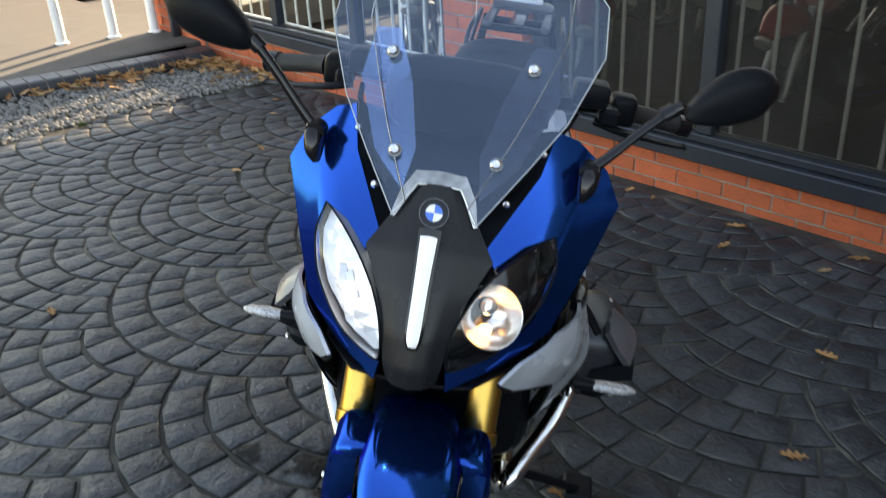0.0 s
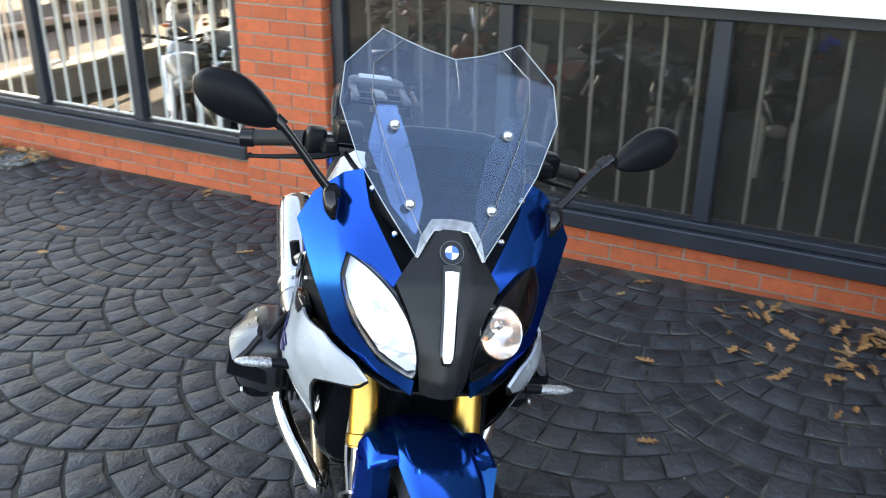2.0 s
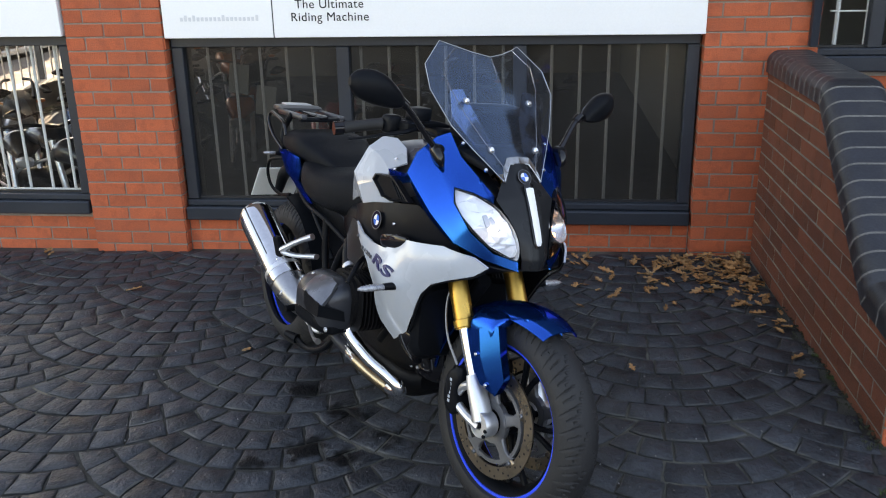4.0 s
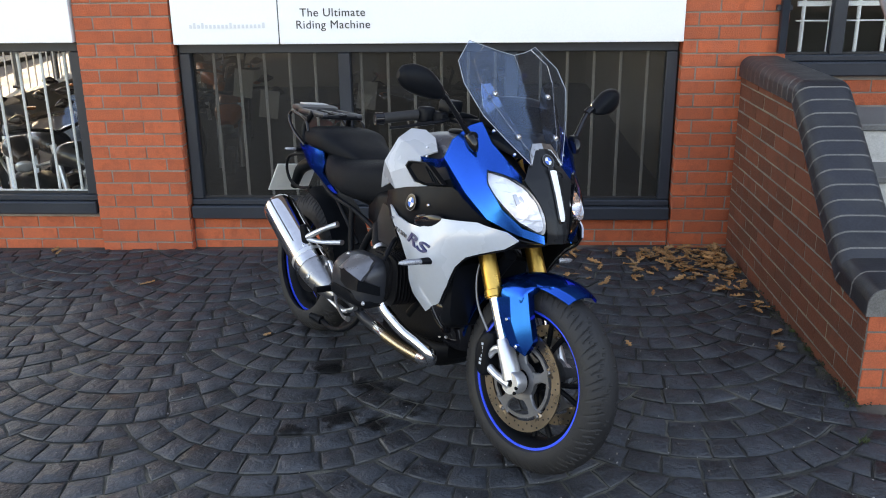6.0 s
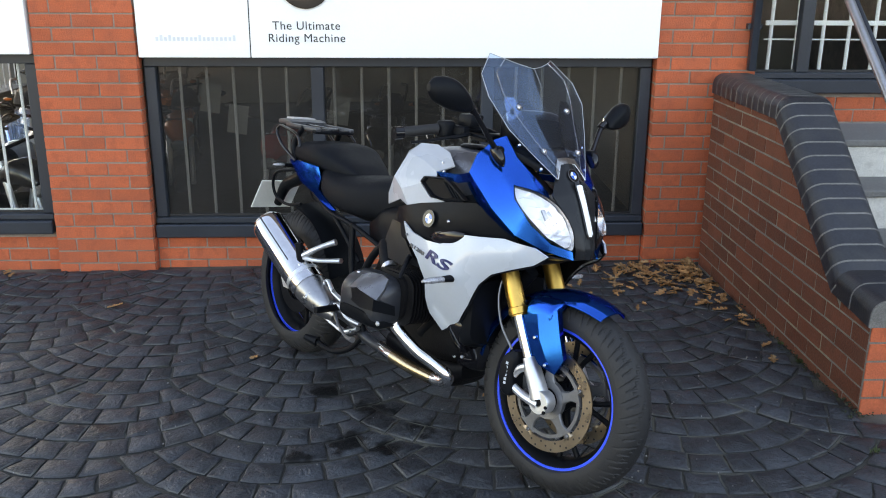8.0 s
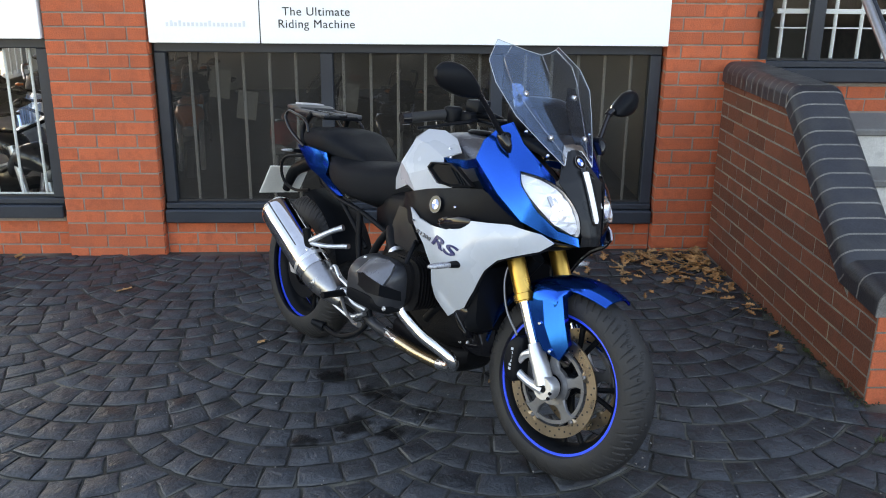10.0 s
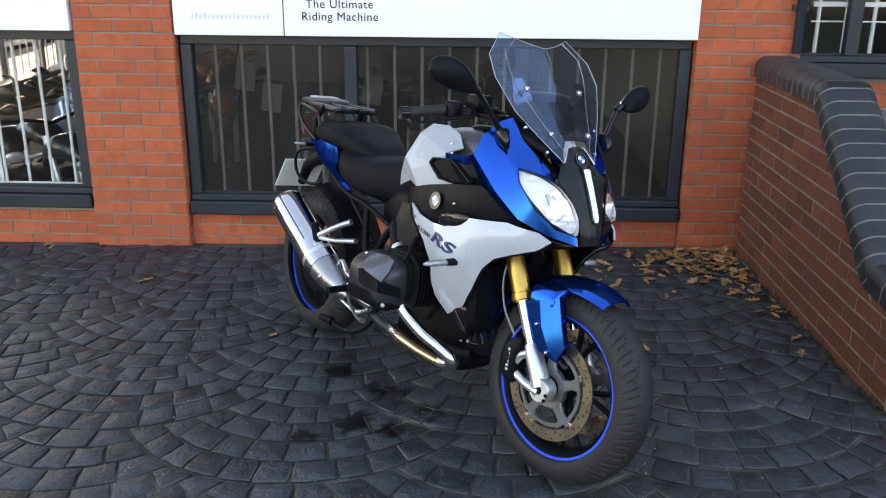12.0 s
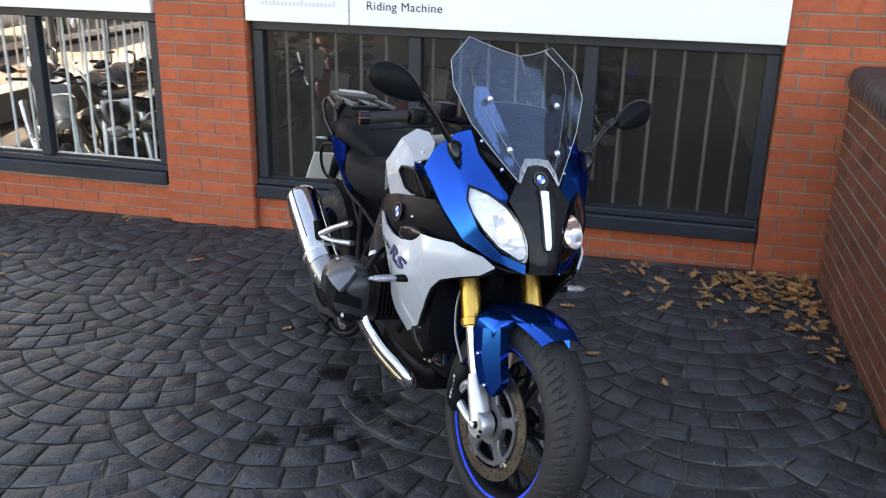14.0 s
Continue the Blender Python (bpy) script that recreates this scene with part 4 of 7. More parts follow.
# ---- front forks, calipers ----
def leg(s):
    y = -s * 0.107
    fork = part("fork_tube", rod([(-0.345, y, 0.945), (-0.127, y, 0.532)], 0.0285, 28), GOLD, bike, "gold anodised fork tube")
    part("collar", lathe(bmesh.new(), [(0.0285, -0.012), (0.0325, -0.010), (0.0325, 0.010), (0.0285, 0.012)], 28, closed=True, axis="z"), GOLD, fork, at=Matrix.Translation((-0.134, y, 0.545)) @ Matrix.Rotation(-radians(27.8), 4, "Y"))
    part("fork_slider", rod([(-0.130, y, 0.537), (-0.045, y, 0.378)], 0.0205, 24), CHROME, bike, "polished steel fork slider")
    low = part("fork_bottom", rod([(-0.066, y, 0.418), (-0.050, y, 0.388), (-0.022, y, 0.340), (-0.004, y, 0.306)], (0.024, 0.029, 0.031, 0.032), 16, steps=10, flat=0.85), SILVER, bike, "silver cast fork bottom")
    part("axle_clamp", lathe(bmesh.new(), [(0.013, y - 0.022), (0.034, y - 0.022), (0.037, y - 0.016), (0.037, y + 0.016), (0.034, y + 0.022), (0.013, y + 0.022)], 24, closed=True), SILVER, low, at=Matrix.Translation((0.004, 0, 0.300)))
    for i, (zz, xx) in enumerate(((0.285, 0.030), (0.302, 0.034))):
        screw(low, (xx, y - s * 0.021, zz - 0.008), 0.0055, BLACK_SATIN, (0, -s, 0))
    part("caliper_arm", rod([(0.0, y * 1.08, 0.290), (-0.06, y * 1.08, 0.298), (-0.128, y * 1.05, 0.322)], (0.018, 0.013, 0.015), 10, steps=8), SILVER, low)
    part("caliper_arm", rod([(-0.055, y * 1.08, 0.392), (-0.090, y * 1.1, 0.375), (-0.128, y * 1.05, 0.326)], (0.017, 0.012, 0.014), 10, steps=8), SILVER, low)
    cal = part("caliper", hull([(0.285, -0.118, y * 0.93, 0.012, 0.030), (0.30, -0.122, y * 0.93, 0.026, 0.036), (0.35, -0.130, y * 0.93, 0.030, 0.040), (0.40, -0.122, y * 0.93, 0.028, 0.038), (0.425, -0.112, y * 0.93, 0.012, 0.030)], "z", 20, 14, 4.0), BLACK_SATIN, bike, "black brake caliper")
    for i in range(6):
        part("bar", slab(-0.128, -0.119, y * 0.93 - s * 0.0385 - 0.001, y * 0.93 - s * 0.0385 + 0.001, 0.320 + 0.0125 * i, 0.328 + 0.0125 * i), PAINT_WHITE, cal)
    part("brake_hose", rod([(-0.13, y * 1.1, 0.425), (-0.185, y * 1.15, 0.50), (-0.215, y * 1.05, 0.60), (-0.19, y * 0.8, 0.70)], 0.0038, 8, steps=18), GUNMETAL, bike)


leg(1)
leg(-1)

# ---- front mudguard ----
def mudguard():
    bm = bmesh.new()
    rows = []
    for t in np.linspace(-80, 25.5, 30):
        f = (t + 80) / 105.5
        w = 0.068 + 0.011 * math.sin(math.pi * 0.5 * min(f * 1.3, 1)) - 0.014 * max(0, (f - 0.80) / 0.20) ** 2
        row = []
        for u in np.linspace(-1, 1, 17):
            e = max(0, abs(u) - 0.72) / 0.28
            r = 0.3135 + 0.017 * (1 - u * u) - 0.022 * e * e * (1 - 0.6 * f ** 3)
            y = u * w * (1 - 0.03 * e)
            a = radians(t)
            row.append((math.sin(a) * r, y, 0.302 + math.cos(a) * r))
        rows.append(row)
    vs = [[bm.verts.new(p) for p in row] for row in rows]
    for i in range(len(vs) - 1):
        for j in range(16):
            bm.faces.new((vs[i][j], vs[i][j + 1], vs[i + 1][j + 1], vs[i + 1][j]))
    thicken(bm, 0.003, (0, 0, 1))
    return bm


guard = part("front_mudguard", mudguard(), PAINT_BLUE, bike, "glossy blue front mudguard")
for label, s in BOTH:
    corner = {"a": (-0.101, -0.124, 0.543), "b": (-0.045, -0.131, 0.560), "c": (0.015, -0.119, 0.585), "d": (0.036, -0.117, 0.513), "e": (0.060, -0.113, 0.444), "f": (0.040, -0.118, 0.396), "g": (-0.016, -0.128, 0.413), "i": (-0.045, -0.130, 0.445), "j": (-0.076, -0.128, 0.494), "h": (-0.020, -0.136, 0.490), "k": (0.008, -0.131, 0.440)}
    guard_bm = facets(corner, ("abh", "bch", "cdh", "dkh", "dek", "efk", "fgk", "gik", "ihk", "ijh", "jah"), 0.036, s)
    part("guard_bridge", flip(hull([(-0.062, -0.030, 0.594, 0.040, 0.014), (-0.085, -0.034, 0.590, 0.048, 0.018), (-0.112, -0.040, 0.578, 0.050, 0.022), (-0.126, -0.042, 0.562, 0.046, 0.016)], "y", 20, 14, 3.5), s), PAINT_BLUE, guard)
    part("fork_guard", guard_bm, PAINT_BLUE, guard, "blue fork guard panel").data.set_sharp_from_angle(angle=radians(14))
    screw(guard, (-0.038, -s * 0.136, 0.491), 0.006, CHROME, (0, -s, 0))
    screw(guard, (0.009, -s * 0.130, 0.418), 0.006, CHROME, (0, -s, 0))

# ---- nose: centre panel, headlights, blue fairing, screen ----
nose_half = [
    [(-0.094, 0.0, 1.007), (-0.096, 0.017, 1.006), (-0.103, 0.034, 1.0)],
    [(-0.07, 0.0, 0.97), (-0.072, 0.03, 0.967), (-0.08, 0.066, 0.955)],
    [(-0.036, 0.0, 0.928), (-0.04, 0.035, 0.925), (-0.056, 0.094, 0.915)],
    [(-0.01, 0.0, 0.875), (-0.012, 0.03, 0.874), (-0.024, 0.068, 0.868)],
    [(0.018, 0.0, 0.814), (0.016, 0.026, 0.813), (0.004, 0.05, 0.81)],
    [(0.034, 0.0, 0.765), (0.03, 0.024, 0.765), (0.014, 0.043, 0.765)],
    [(0.036, 0.0, 0.738), (0.03, 0.022, 0.738), (0.01, 0.038, 0.735)]]
centre = part("nose_panel", sheet([[(x, -y, z) for x, y, z in reversed(r[1:])] + r for r in nose_half], 37, 17, 0.004, line=straight), CENTRE_BLACK, bike, "dark grey pointed nose panel")
strip = sheet([[(-0.046, -0.0125, 0.944), (-0.045, 0, 0.946), (-0.046, 0.0125, 0.944)], [(-0.014, -0.0105, 0.884), (-0.012, 0, 0.885), (-0.014, 0.0105, 0.884)], [(0.017, -0.0095, 0.818), (0.019, 0, 0.8185), (0.017, 0.0095, 0.818)], [(0.0215, -0.006, 0.801), (0.023, 0, 0.801), (0.0215, 0.006, 0.801)]], 16, 5, 0.005)
bmesh.ops.translate(strip, verts=strip.verts, vec=(0.006, 0, 0.0045))
part("light_strip", strip, DAYLIGHT, centre, "white daytime running light strip")
edge = sheet([[(-0.053, -0.0165, 0.953), (-0.050, 0, 0.957), (-0.053, 0.0165, 0.953)], [(-0.0185, -0.0145, 0.884), (-0.014, 0, 0.885), (-0.0185, 0.0145, 0.884)], [(0.0125, -0.0135, 0.818), (0.016, 0, 0.8185), (0.0125, 0.0135, 0.818)], [(0.019, -0.008, 0.795), (0.022, 0, 0.795), (0.019, 0.008, 0.795)]], 16, 5, 0.005)
bmesh.ops.translate(edge, verts=edge.verts, vec=(0.005, 0, 0.004))
part("strip_bezel", edge, BLACK_GLOSS, centre)
face_m = Matrix(((0, -0.84, -0.54, -0.0725), (1, 0, 0, 0), (0, -0.54, 0.84, 0.971), (0, 0, 0, 1)))
roundel(bike, face_m, 0.0212, 0.005, BLACK_GLOSS, BADGE_BLUE, BADGE_WHITE, SPIDER)


def inset(loop, extra, depth, s, cell=0.016):
    """The lens surface moved inwards by depth, as a thin sheet."""
    bm = shell(loop, "x", extra, 0, 1, cell)
    bmesh.ops.recalc_face_normals(bm, faces=bm.faces)
    bm.normal_update()
    turn = 1 if sum((f.normal * f.calc_area() for f in bm.faces), Vector()).x > 0 else -1
    moves = [(v, v.normal * turn * depth) for v in bm.verts]
    for v, d in moves:
        v.co -= d
    return flip(bm, s)


def headlight(s):
    outer = [(-0.139, -0.176, 0.934), (-0.118, -0.185, 0.900), (-0.090, -0.178, 0.868), (-0.061, -0.160, 0.836), (-0.025, -0.119, 0.790), (0.002, -0.066, 0.764)]
    inner = [(0.009, -0.050, 0.768), (0.008, -0.050, 0.800), (-0.002, -0.057, 0.832), (-0.020, -0.073, 0.866), (-0.046, -0.100, 0.900), (-0.090, -0.138, 0.924)]
    loop = outer + inner
    lens_extra = [(-0.022, -0.112, 0.852), (0.002, -0.082, 0.805), (-0.066, -0.144, 0.890)]
    lamp = part("headlight", inset(loop, lens_extra, 0.044 if s < 0 else 0.030, s), FACET if s > 0 else BLACK_GLOSS, bike, "swept headlight with chrome reflector, lit")
    lens = part("lens", shell(loop, "x", lens_extra, 0.002, s, 0.016), LENS, lamp, "clear headlight lens")
    lens.visible_shadow = False
    ring = [(p[0] + 0.001, p[1] * s, p[2]) for p in spline(loop + [loop[0]], 73)]
    part("bezel", rod(ring, 0.0016, 6), BLACK_SATIN, lamp)
    wall_bm = bmesh.new()
    front = [wall_bm.verts.new(p) for p in ring[:-1]]
    back = [wall_bm.verts.new((p[0] - 0.030, p[1] * 0.97, p[2])) for p in ring[:-1]]
    for k in range(len(front)):
        wall_bm.faces.new((front[k], front[(k + 1) % len(front)], back[(k + 1) % len(front)], back[k]))
    part("housing_wall", wall_bm, FACET if s > 0 else BLACK_GLOSS, lamp)
    # reflector bowl with facets, the bulb and its shield
    aim = Vector((0.80, -s * 0.40, 0.44)).normalized()
    at = Matrix.Translation(Vector((-0.020, -s * 0.110, 0.848)) - aim * 0.014) @ Vector((1, 0, 0)).rotation_difference(aim).to_matrix().to_4x4()
    prof = [(0.0, -0.040), (0.014, -0.038), (0.026, -0.032), (0.036, -0.022), (0.043, -0.010), (0.0465, 0.0), (0.048, 0.001), (0.049, -0.004), (0.040, -0.026), (0.0, -0.044)]
    if s < 0:
        part("reflector", lathe(bmesh.new(), prof, 32, axis="x"), WARM_BOWL, lamp, "smooth chrome lamp reflector", at=at)
        part("bulb", lathe(bmesh.new(), [(0.0, -0.034), (0.0075, -0.034), (0.0085, -0.020), (0.005, -0.014), (0.0, -0.013)], 14, axis="x"), BULB, lamp, "lit bulb", at=at @ Matrix.Translation((0, 0, -0.020)))
        for k in range(7):
            fan = slab(-0.003, 0.003, -0.0045, 0.0045, 0.014, 0.036, bevel=0.001)
            part("facet", fan, FACET, lamp, at=at @ Matrix.Rotation(radians(-75 + 25 * k), 4, "X") @ Matrix.Translation((-0.030, 0, 0)) @ Matrix.Rotation(radians(-38 + (k % 2) * 16), 4, "Y"))
        part("bulb_shield", lathe(bmesh.new(), [(0.0, -0.006), (0.010, -0.008), (0.013, -0.018), (0.012, -0.018), (0.009, -0.010), (0.0, -0.008)], 18, axis="x"), CHROME, lamp, at=at @ Matrix.Translation((0.002, 0, 0.014)))
        part("shield_stay", rod([(-0.038, 0.0, 0.022), (-0.010, 0.0, 0.012)], 0.003, 8), CHROME, lamp, at=at)
    else:
        mid = Vector((-0.052, -0.118, 0.862))
        small = [tuple(mid + (Vector(p) - mid) * 0.985) for p in loop]
        bowl = inset(small, lens_extra, 0.012, s, 0.020)
        fold = random.Random(4)
        for v in bowl.verts:
            v.co.x -= fold.uniform(0.0, 0.007)
        part("reflector", bowl, WHITE_BOWL, lamp, "bright folded silver lamp reflector", smooth=False)
        # folded inner facets and the small bulb hood
        for k, (y0, z0, h) in enumerate(((-0.112, 0.858, 0.044), (-0.130, 0.866, 0.036), (-0.094, 0.844, 0.030))):
            fold = slab(-0.004, 0.004, -0.007, 0.007, -h * 0.5, h * 0.5, bevel=0.0015)
            fold.transform(Matrix.Translation(Vector((-0.028 - 0.010 * k, s * y0, z0)) - aim * 0.016) @ Matrix.Rotation(radians(s * (28 - 24 * k)), 4, "X") @ Matrix.Rotation(radians(-35), 4, "Y"))
            part("facet", fold, FACET, lamp)
        part("bulb", lathe(bmesh.new(), [(0.0, 0.004), (0.003, 0.003), (0.004, 0.0), (0.003, -0.003), (0.0, -0.004)], 14, axis="x"), BULB_COOL, lamp, "lit cool white bulb", at=at @ Matrix.Translation((0.006, 0, 0)))
    return lamp


headlight(1)
headlight(-1)

for label, s in BOTH:
    corner = {"a": (-0.212, -0.156, 1.072), "b": (-0.173, -0.141, 1.012), "c": (-0.088, -0.080, 0.920), "d": (-0.063, -0.096, 0.903), "e": (-0.103, -0.134, 0.926), "f": (-0.137, -0.178, 0.936), "g": (-0.120, -0.187, 0.897), "h": (-0.064, -0.164, 0.828), "i": (-0.022, -0.112, 0.777), "j": (0.008, -0.050, 0.758),
              "k": (0.020, -0.054, 0.735), "l": (-0.035, -0.124, 0.756), "m": (-0.098, -0.190, 0.793), "n": (-0.168, -0.228, 0.862), "o": (-0.237, -0.268, 0.958), "q": (-0.241, -0.240, 1.012), "r": (-0.226, -0.190, 1.058), "t": (-0.192, -0.206, 0.985), "u": (-0.160, -0.168, 0.975)}
    fairing = part("side_fairing", facets(corner, ("rab", "rbu", "rut", "rtq", "qto", "bcu", "cde", "ceu", "euf", "uft", "tfg", "tgn", "otn", "gnmh", "hmli", "ilkj"), 0.004, s), PAINT_BLUE, bike, "glossy metallic blue side fairing round the headlight")
    rear_wing = shell([(-0.243, -0.258, 0.958), (-0.330, -0.222, 0.938), (-0.470, -0.197, 0.928), (-0.440, -0.202, 0.916), (-0.330, -0.224, 0.912), (-0.240, -0.254, 0.930)], "y", [], 0.004, s, 0.02)
    part("intake_wing", rear_wing, PAINT_BLUE, bike, "dark blue intake wing")
    edge_in = [(-0.222, -0.154, 1.070), (-0.177, -0.141, 1.009), (-0.134, -0.110, 0.962), (-0.090, -0.080, 0.917)]
    under_screen = [(-0.265, -0.060, 1.045), (-0.200, -0.050, 0.985), (-0.140, -0.040, 0.940), (-0.110, -0.035, 0.915)]
    inner_panel = flip(sheet([edge_in, [tuple((a + b) / 2 - (0.004 if k == 2 else 0) for k, (a, b) in enumerate(zip(p, q))) for p, q in zip(edge_in, under_screen)], under_screen], 8, 16, 0.003, (1, 0, 1)), s)
    part("inner_fairing", inner_panel, BLACK_SATIN, bike, "black panel beside the screen")
    screw(bike, (-0.112, -s * 0.098, 0.985), 0.006, CHROME, (0.7, -s * 0.4, 0.6))
    screw(bike, (-0.170, -s * 0.140, 1.048), 0.006, CHROME, (0.7, -s * 0.4, 0.6))
    # chin: dark plate under the nose
    part("chin_panel", shell([(0.015, -0.040, 0.735), (0.008, -0.090, 0.737), (-0.06, -0.150, 0.745), (-0.14, -0.16, 0.72), (-0.16, -0.03, 0.70), (-0.05, -0.0, 0.715), (0.02, 0.0, 0.735)], "z", [], 0.004, s, 0.03), BLACK_SATIN, bike)
    part("inner_shroud", shell([(-0.06, -0.130, 0.785), (-0.23, -0.205, 0.90), (-0.33, -0.20, 0.87), (-0.30, -0.185, 0.74), (-0.12, -0.135, 0.70), (-0.04, -0.105, 0.74)], "y", [(-0.18, -0.165, 0.80)], 0.004, s, 0.03), BLACK_SATIN, bike)
    flank = sheet([[(-0.237, -0.267, 0.957), (-0.268, -0.246, 0.938), (-0.300, -0.214, 0.915)], [(-0.203, -0.247, 0.909), (-0.230, -0.232, 0.890), (-0.262, -0.210, 0.872)], [(-0.168, -0.227, 0.861), (-0.188, -0.216, 0.846), (-0.215, -0.200, 0.832)], [(-0.133, -0.208, 0.827), (-0.146, -0.201, 0.815), (-0.165, -0.190, 0.806)], [(-0.098, -0.189, 0.792), (-0.103, -0.185, 0.786), (-0.112, -0.178, 0.782)]], 22, 8, 0.003, (0, -1, 0), line=straight)
    part("fairing_flank", flip(flank, s), PAINT_BLUE, fairing, "blue lower flank turned in under the fairing crease")

half = [
    [(-0.098, 0, 1.004), (-0.096, 0.030, 1.002), (-0.083, 0.046, 0.980), (-0.073, 0.062, 0.961)],
    [(-0.152, 0, 1.072), (-0.153, 0.050, 1.070), (-0.150, 0.090, 1.058), (-0.137, 0.120, 1.030)],
    [(-0.203, 0, 1.140), (-0.205, 0.070, 1.138), (-0.207, 0.122, 1.124), (-0.192, 0.168, 1.092)],
    [(-0.240, 0, 1.205), (-0.247, 0.080, 1.205), (-0.258, 0.150, 1.196), (-0.252, 0.208, 1.182)],
    [(-0.266, 0, 1.248), (-0.276, 0.080, 1.252), (-0.293, 0.150, 1.252), (-0.300, 0.202, 1.246)],
    [(-0.284, 0, 1.277), (-0.300, 0.050, 1.286), (-0.320, 0.095, 1.298), (-0.345, 0.135, 1.310)]]
rows = [[(x, -y, z) for x, y, z in reversed(r[1:])] + r for r in half]
screen = part("windscreen", sheet(rows, 21, 25, 0.0035, line=straight), SCREEN, bike, "tall clear notched windscreen with a faint blue tint")
screen.visible_shadow = False
# thin metal rods added along the folds stand in for their glint
for side in (-1, 1):
    part("crease", rod([(r[2][0] + 0.003, side * r[2][1], r[2][2] + 0.001) for r in half], 0.0010, 6), CUT_EDGE, screen, "thin metal rod drawn as the glint of a screen fold")
part("crease", rod([(-0.281, 0.0, 1.276), (-0.264, 0.006, 1.246), (-0.246, 0.010, 1.214)], (0.0014, 0.0012, 0.0005), 6), CUT_EDGE, screen)
rim_pts = [r[0] for r in rows] + rows[-1][1:-1] + [r[-1] for r in reversed(rows)]
part("screen_edge", rod(rim_pts, 0.0011, 6), material("screen_edge", (0.40, 0.42, 0.44), 0.2, var=0.05), screen, "bright polished screen edge")
part("screen_edge", rod([(-0.074, -0.060, 0.962), (-0.097, -0.032, 1.003), (-0.098, 0.0, 1.006), (-0.097, 0.032, 1.003), (-0.074, 0.060, 0.962)], 0.0018, 8), SILVER, screen)
cut_low = [(-0.072, -0.058, 0.958), (-0.084, -0.044, 0.982), (-0.096, -0.031, 1.004), (-0.096, 0.0, 1.007), (-0.096, 0.031, 1.004), (-0.084, 0.044, 0.982), (-0.072, 0.058, 0.958)]
cut_high = [(-0.071, -0.064, 0.960), (-0.091, -0.056, 0.991), (-0.107, -0.037, 1.020), (-0.108, 0.0, 1.023), (-0.107, 0.037, 1.020), (-0.091, 0.056, 0.991), (-0.071, 0.064, 0.960)]
part("screen_trim", sheet([cut_low, cut_high], 3, 25, 0.003, line=straight), CUT_EDGE, screen, "bright polished cut edge above the emblem", smooth=False)
for label, s in BOTH:
    # screen carrier arm and its clear shield behind the sheet
    arm = shell([(-0.105, -0.058, 0.985), (-0.128, -0.108, 1.035), (-0.205, -0.152, 1.120), (-0.243, -0.140, 1.188), (-0.240, -0.104, 1.190), (-0.205, -0.072, 1.120), (-0.140, -0.048, 1.040)], "x", [], 0.003, s, 0.02)
    bmesh.ops.translate(arm, verts=arm.verts, vec=(-0.012, 0, -0.004))
    # right arm has the sheen in its colour, left arm the shade
    part("screen_carrier", arm, SMOKE_LIT if s > 0 else SMOKE_SHADED, bike, "smoked screen carrier arm").visible_shadow = False
    for p in ((-0.2215, -s * 0.107, 1.158), (-0.1275, -s * 0.075, 1.038)):
        b = screw(bike, p, 0.0085, CHROME, (0.79, 0, 0.61))
        part("washer", lathe(bmesh.new(), [(0.0, 0.0), (0.0105, 0.0), (0.0105, -0.002), (0.0, -0.002)], 20), GUNMETAL, b, at=Matrix.Translation(Vector(p) - Vector((0.79, 0, 0.61)) * 0.003) @ Vector((0, -1, 0)).rotation_difference(Vector((0.79, 0, 0.61))).to_matrix().to_4x4())
part("instrument_panel", hull([(-0.31, 0, 1.075, 0.05, 0.02), (-0.29, 0, 1.09, 0.11, 0.05), (-0.25, 0, 1.09, 0.12, 0.06), (-0.22, 0, 1.08, 0.10, 0.045)], "x", 20, 10, 4), BLACK_SATIN, bike, "black instrument cluster behind the screen")
part("dash_shelf", hull([(-0.36, 0, 1.0, 0.10, 0.015), (-0.28, 0, 1.02, 0.165, 0.02), (-0.19, 0, 1.015, 0.135, 0.02), (-0.13, 0, 0.985, 0.085, 0.015)], "x", 20, 10, 4), BLACK_SATIN, bike)

